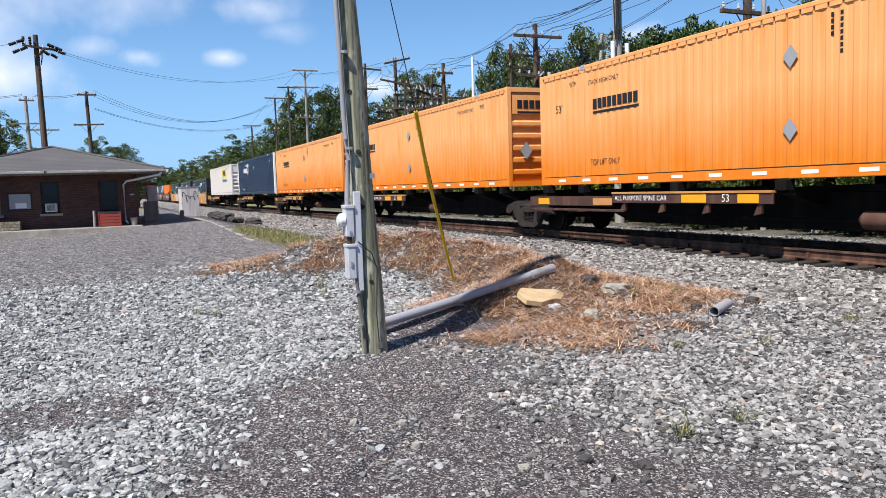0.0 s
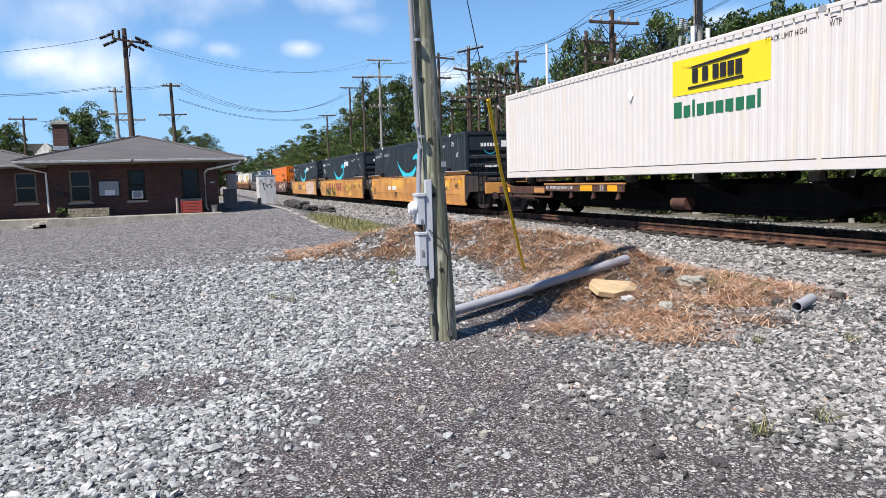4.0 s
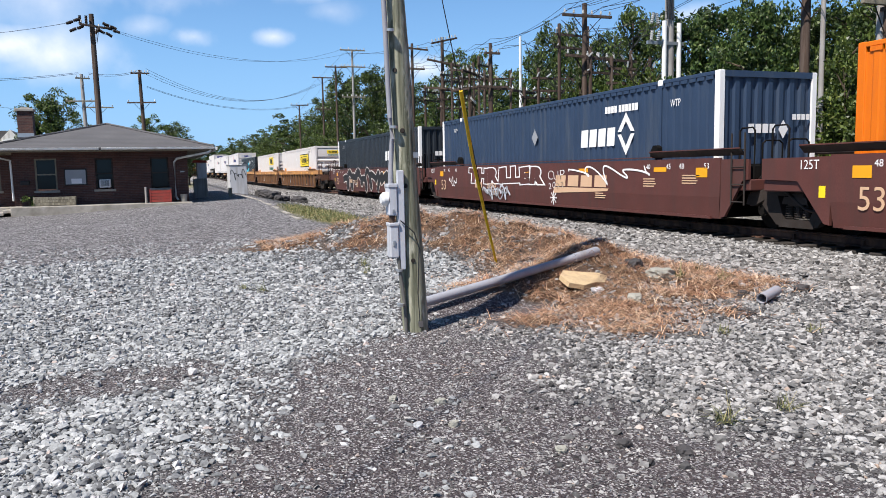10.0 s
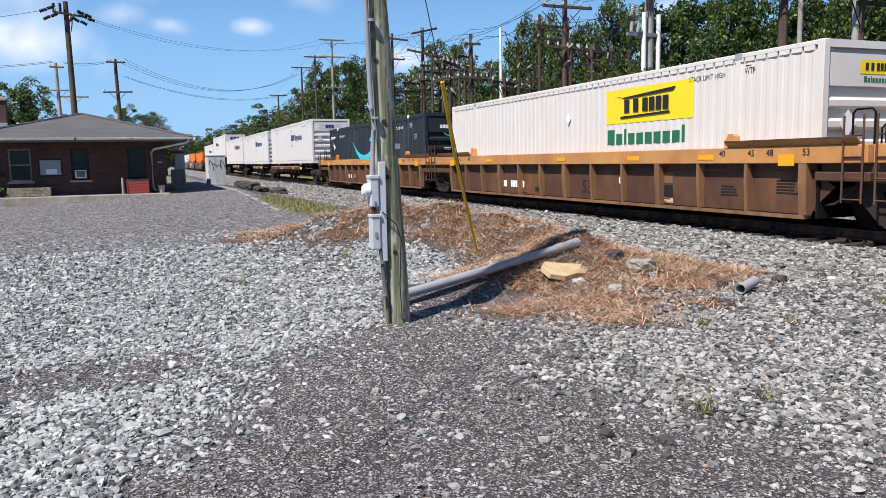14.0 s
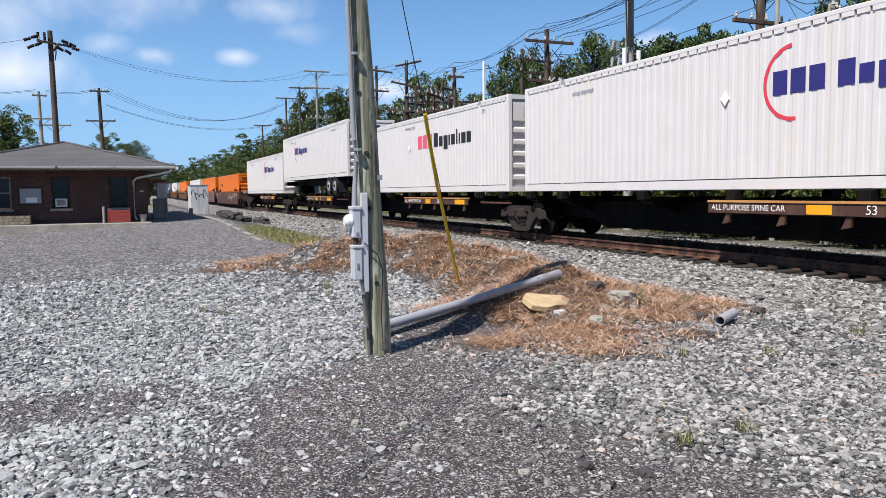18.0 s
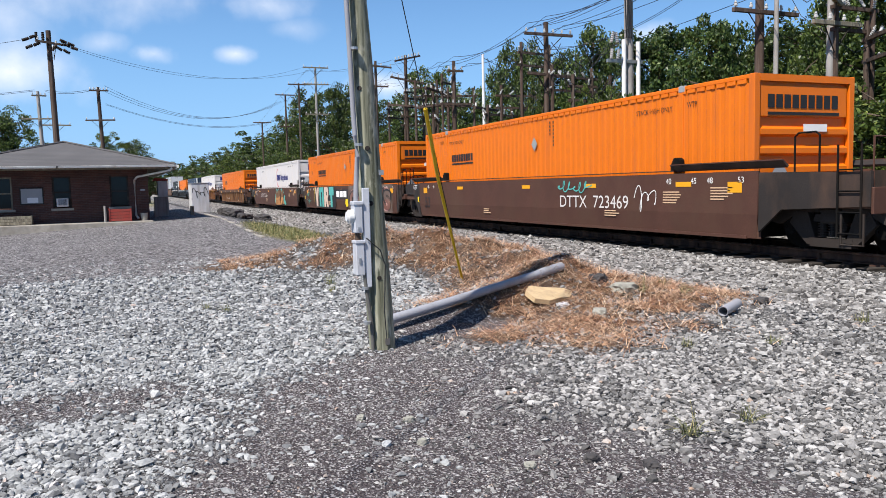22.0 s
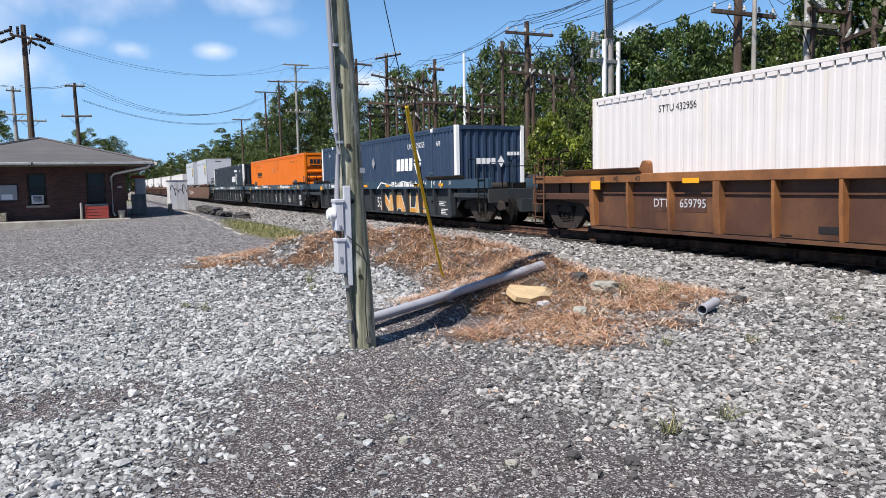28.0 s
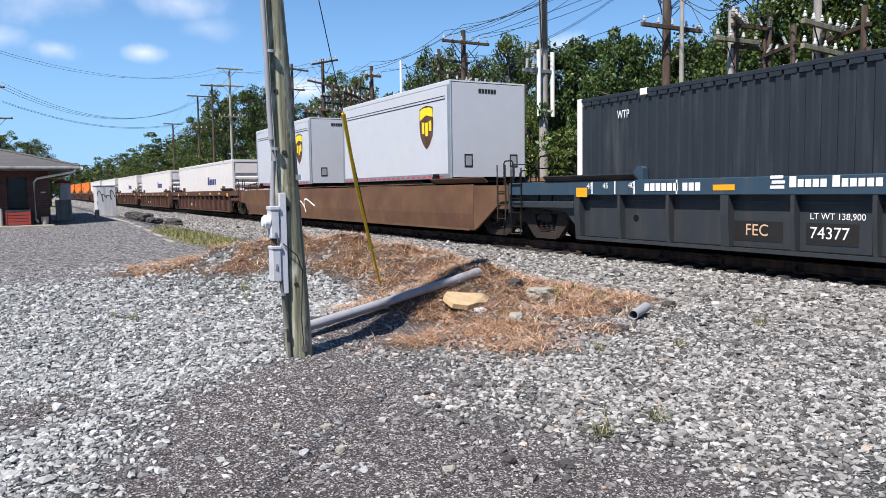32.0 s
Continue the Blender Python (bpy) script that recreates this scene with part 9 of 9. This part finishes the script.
# poles on the far side of the depot
PA, PB, PC = (-3.25, 50.5, 11.2), (-5.95, 75, 10.7), (-1.0, 70, 10.35)
tall = line_pole(*PA, .2, "polebrown", ((PA[2] - .75, .75, 2, 15, 5), (PA[2] - .95, .9, 3, 100, 0)), "tall brown timber pole with a cluster of insulators", (0, -.6), "poles behind the depot")
for s, a, z, dx in ((-1, 112, -.35, .6), (-1, 118, -.75, .45), (1, 112, -.55, .6), (1, 104, -.8, .75), (1, 120, -.95, .35)):
    for q in range(2):
        i = part("strain_insulator", DARKINS, M["truck"], tall)
        i.matrix_basis = pose(s * (dx + .4 * q), -.25, PA[2] + z + .2 - .17 * q, 0, s * a, 15)
        i.scale = (1.5, 1.5, 1.0)
for dx in (-.62, -.28):
    i = part("cutout", DARKINS, M["truck"], tall)
    i.matrix_basis = pose(dx, -.25, PA[2] - .5, 0, 0, 0)
    i.scale = (1.3, 1.3, 1.4)
line_pole(*PB, .2, "polegrey", ((PB[2] - .4, .6, 4, 20, 0), (PB[2] - 2.4, 1.4, 5, 0, 0)), "pale timber pole with two crossarms", (0, -1), "poles behind the depot")
line_pole(PB[0] + .9, PB[1] + 2, PB[2] - 1.4, .2, "polegrey", ((PB[2] - 2.8, 1.3, 4, 0, 0), (PB[2] - 5.3, 1.2, 4, 0, 0), (PB[2] - 6.1, 1.2, 4, 0, 0)), "pale timber pole with three crossarms", (0, 0), "poles behind the depot")
line_pole(*PC, .19, "polebrown", ((PC[2] - .3, .75, 6, 10, 0), (PC[2] - 2.75, 1.15, 2, 0, 0)), "leaning brown timber pole with crossarms", (0, -1.3), "poles behind the depot")
line_pole(-14.6, 80, 8.6, .14, "polebrown", ((8.3, 1.2, 3, 0, 0),), "slim brown timber pole with a crossarm", (0, 0), "poles behind the depot")


def wire(a, b, sag, r=.012, n=14, label="black overhead wire between poles"):
    a, b = Vector(a), Vector(b)
    mid = a.lerp(b, .5)
    g = Mesh()
    pts = [a.lerp(b, k / n) - Vector((0, 0, sag * 4 * (k / n) * (1 - k / n))) - mid for k in range(n + 1)]
    g.tube(pts, r, 4)
    ob = part("overhead_wire", g, M["cable"])
    ob.matrix_basis = Matrix.Translation(mid)
    return tagged(ob, label, "wire", "overhead wires")


P3 = next(p for p in LINE if p[0] == 11.65)
P1 = next(p for p in LINE if p[0] == 13.9)
for k, dz in enumerate((.1, -.02, -.14)):
    wire((PC[0] + .3, PC[1] - .2, PC[2] - dz * 2), (P3[1] - .9 + k * .5, P3[2], P3[3] - .6 - dz), 2.1 + .12 * k, .013)
for k in range(2):
    wire((PC[0] + .3, PC[1] - .2, PC[2] - 1.2 - .08 * k), (P3[1], P3[2], P3[3] - 2.4 - .1 * k), 1.5, .013)
    wire((PC[0] - .4, PC[1], PC[2] + .1 - .12 * k), (PB[0] + .4, PB[1], PB[2] + .1 - .12 * k), .25, .015)
    wire((PB[0] - .4, PB[1], PB[2] + .1 - .1 * k), (-34, 62, 11.0 - .2 * k), 1.6, .015)
    wire((PB[0] - 1.2, PB[1], PB[2] - 2.3), (-14.6, 80, 8.3), .5, .012)
for k, dx in enumerate((-.9, .9)):
    wire((PA[0] + 1.0, PA[1], PA[2] - .9 + .1 * k), (P1[1] + dx, P1[2], P1[3] + .05), 1.5, .009)
wire((PA[0] - .9, PA[1], PA[2] - .4), (-20, 44, 8.6), .8, .012)
RUN = [p for p in LINE if p[0] not in (12.65, 26.4, 46.9, 22.6)]
for (a0, x0, y0, t0), (a1, x1, y1, t1) in zip(RUN, RUN[1:]):
    for dx, dz in ((-.95, -.1), (0.0, .25), (.95, -.1)):
        wire((x0 + dx, y0, min(t0, 9.4) + dz), (x1 + dx, y1, min(t1, 9.6) + dz), .35 + .012 * abs(y0 - y1), .011)
R9 = next(p for p in LINE if p[0] == 31.1)
for k, (dx, dz) in enumerate(((-1, 0), (0, .3), (1, 0), (.5, -1.6), (-.5, -1.9))):
    wire((R9[1] + dx * .9, R9[2], R9[3] - .3 + dz * .5), (x * 0 + PX + dx * .4, by_angle(45.85, PX), 10.6 + dz), .9, .010)
    wire((PX, by_angle(37.05, PX), 11.6 - k * .3), (PX + dx, by_angle(57, PX), 9.6 - k * .3), .8, .010)

# the gabled house beyond the depot's wing
hs = thing("gabled_house", pose(-17.2, 92, 0), "far dark-roofed house with a white arched fanlight", "house")
part("wall", Mesh().box(-4.2, 0, 0, 4.2, 8, 4.6), M["brickwall"], hs)
part("roof", Mesh().slab([(-4.8, 4.5), (4.8, 4.5), (2.6, 6.6), (-2.6, 6.6)], -.5, 8.5, "y"), M["shingle"], hs)
part("gable", Mesh().slab([(.6, 4.6), (4.4, 4.6), (2.5, 6.7)], -.8, 2, "y"), M["trim"], hs)
for a in range(8):
    t0, t1 = math.pi * a / 8, math.pi * (a + 1) / 8
    part("fanlight", Mesh().slab([(2.5 + 1.0 * math.cos(t0), 4.8 + 1.0 * math.sin(t0)), (2.5 + 1.0 * math.cos(t1), 4.8 + 1.0 * math.sin(t1)), (2.5 + .8 * math.cos(t1), 4.8 + .8 * math.sin(t1)), (2.5 + .8 * math.cos(t0), 4.8 + .8 * math.sin(t0))], -.9, -.82, "y"), M["porcelain"], hs)

# sleepers under the rails
tie_mesh = Mesh().box(-1.28, -.115, -.16, 1.28, .115, .0, .015).data("tie")
rs = random.Random(2)
for i in range(-6, 290):
    tie = part("tie", tie_mesh, M["tie"], track)
    y = i * .508 + .25
    tie.matrix_basis = pose(TRACK_X + rs.uniform(-.05, .05), y + rs.uniform(-.015, .015), RAIL_TOP - .186 + float(grade(y)), 0, 0, rs.uniform(-.8, .8))

# the service line that runs back over the lot from the leaning pole's top
# its run is unseen, laid out so a thin shadow crosses the dirt
wire((1.91, 7.17, 9.0), (-13.9, -9.4, 8.5), .25, .012, label="unseen black service line from the leaning pole, placed for its shadow")

# lines that run from pole to pole beside the track
RUN = sorted(LINE)
for (a0, xa, ya, ta), (a1, xb, yb, tb) in zip(RUN, RUN[1:]):
    for dx, dz in ((-.9, -.35), (.5, -.3), (1.0, -1.6)):
        wire((xa + dx, ya, ta + dz), (xb + dx, yb, tb + dz), .012 * abs(ya - yb), .011)


# ---------------------------------------------------------------- what moves
# metres by which the train runs ahead of its even pace
AHEAD = {29: .25, 30: .35, 30.5: .3}


def motions():
    for ob, s0, z in MOVERS:
        rows = []
        for k in (*range(0, 29, 2), 29, 30, 30.5, 31, 32):
            y = s0 - SPEED * k - AHEAD.get(k, 0)
            rows.append((float(k), pose(TRACK_X, y, z + float(grade(y)))))
        walk(ob, rows)
    for w, k, s in SPINNERS:
        t0, t1 = max(0.0, (s - 95) / SPEED), min(32.0, (s + 8) / SPEED)
        if t1 <= t0:
            continue
        step = 2.0 / FPS
        n = int((t1 - t0) / step)
        turn = math.degrees(SPEED * step / .42)
        rows = [(0.0, pose(0, k, .42))] if t0 > .2 else []
        rows += [(t0 + i * step, pose(0, k, .42, (i * turn) % 360)) for i in range(n + 1)]
        if t1 < 31.8:
            rows.append((32.0, rows[-1][1]))
        walk(w, rows)


motions()
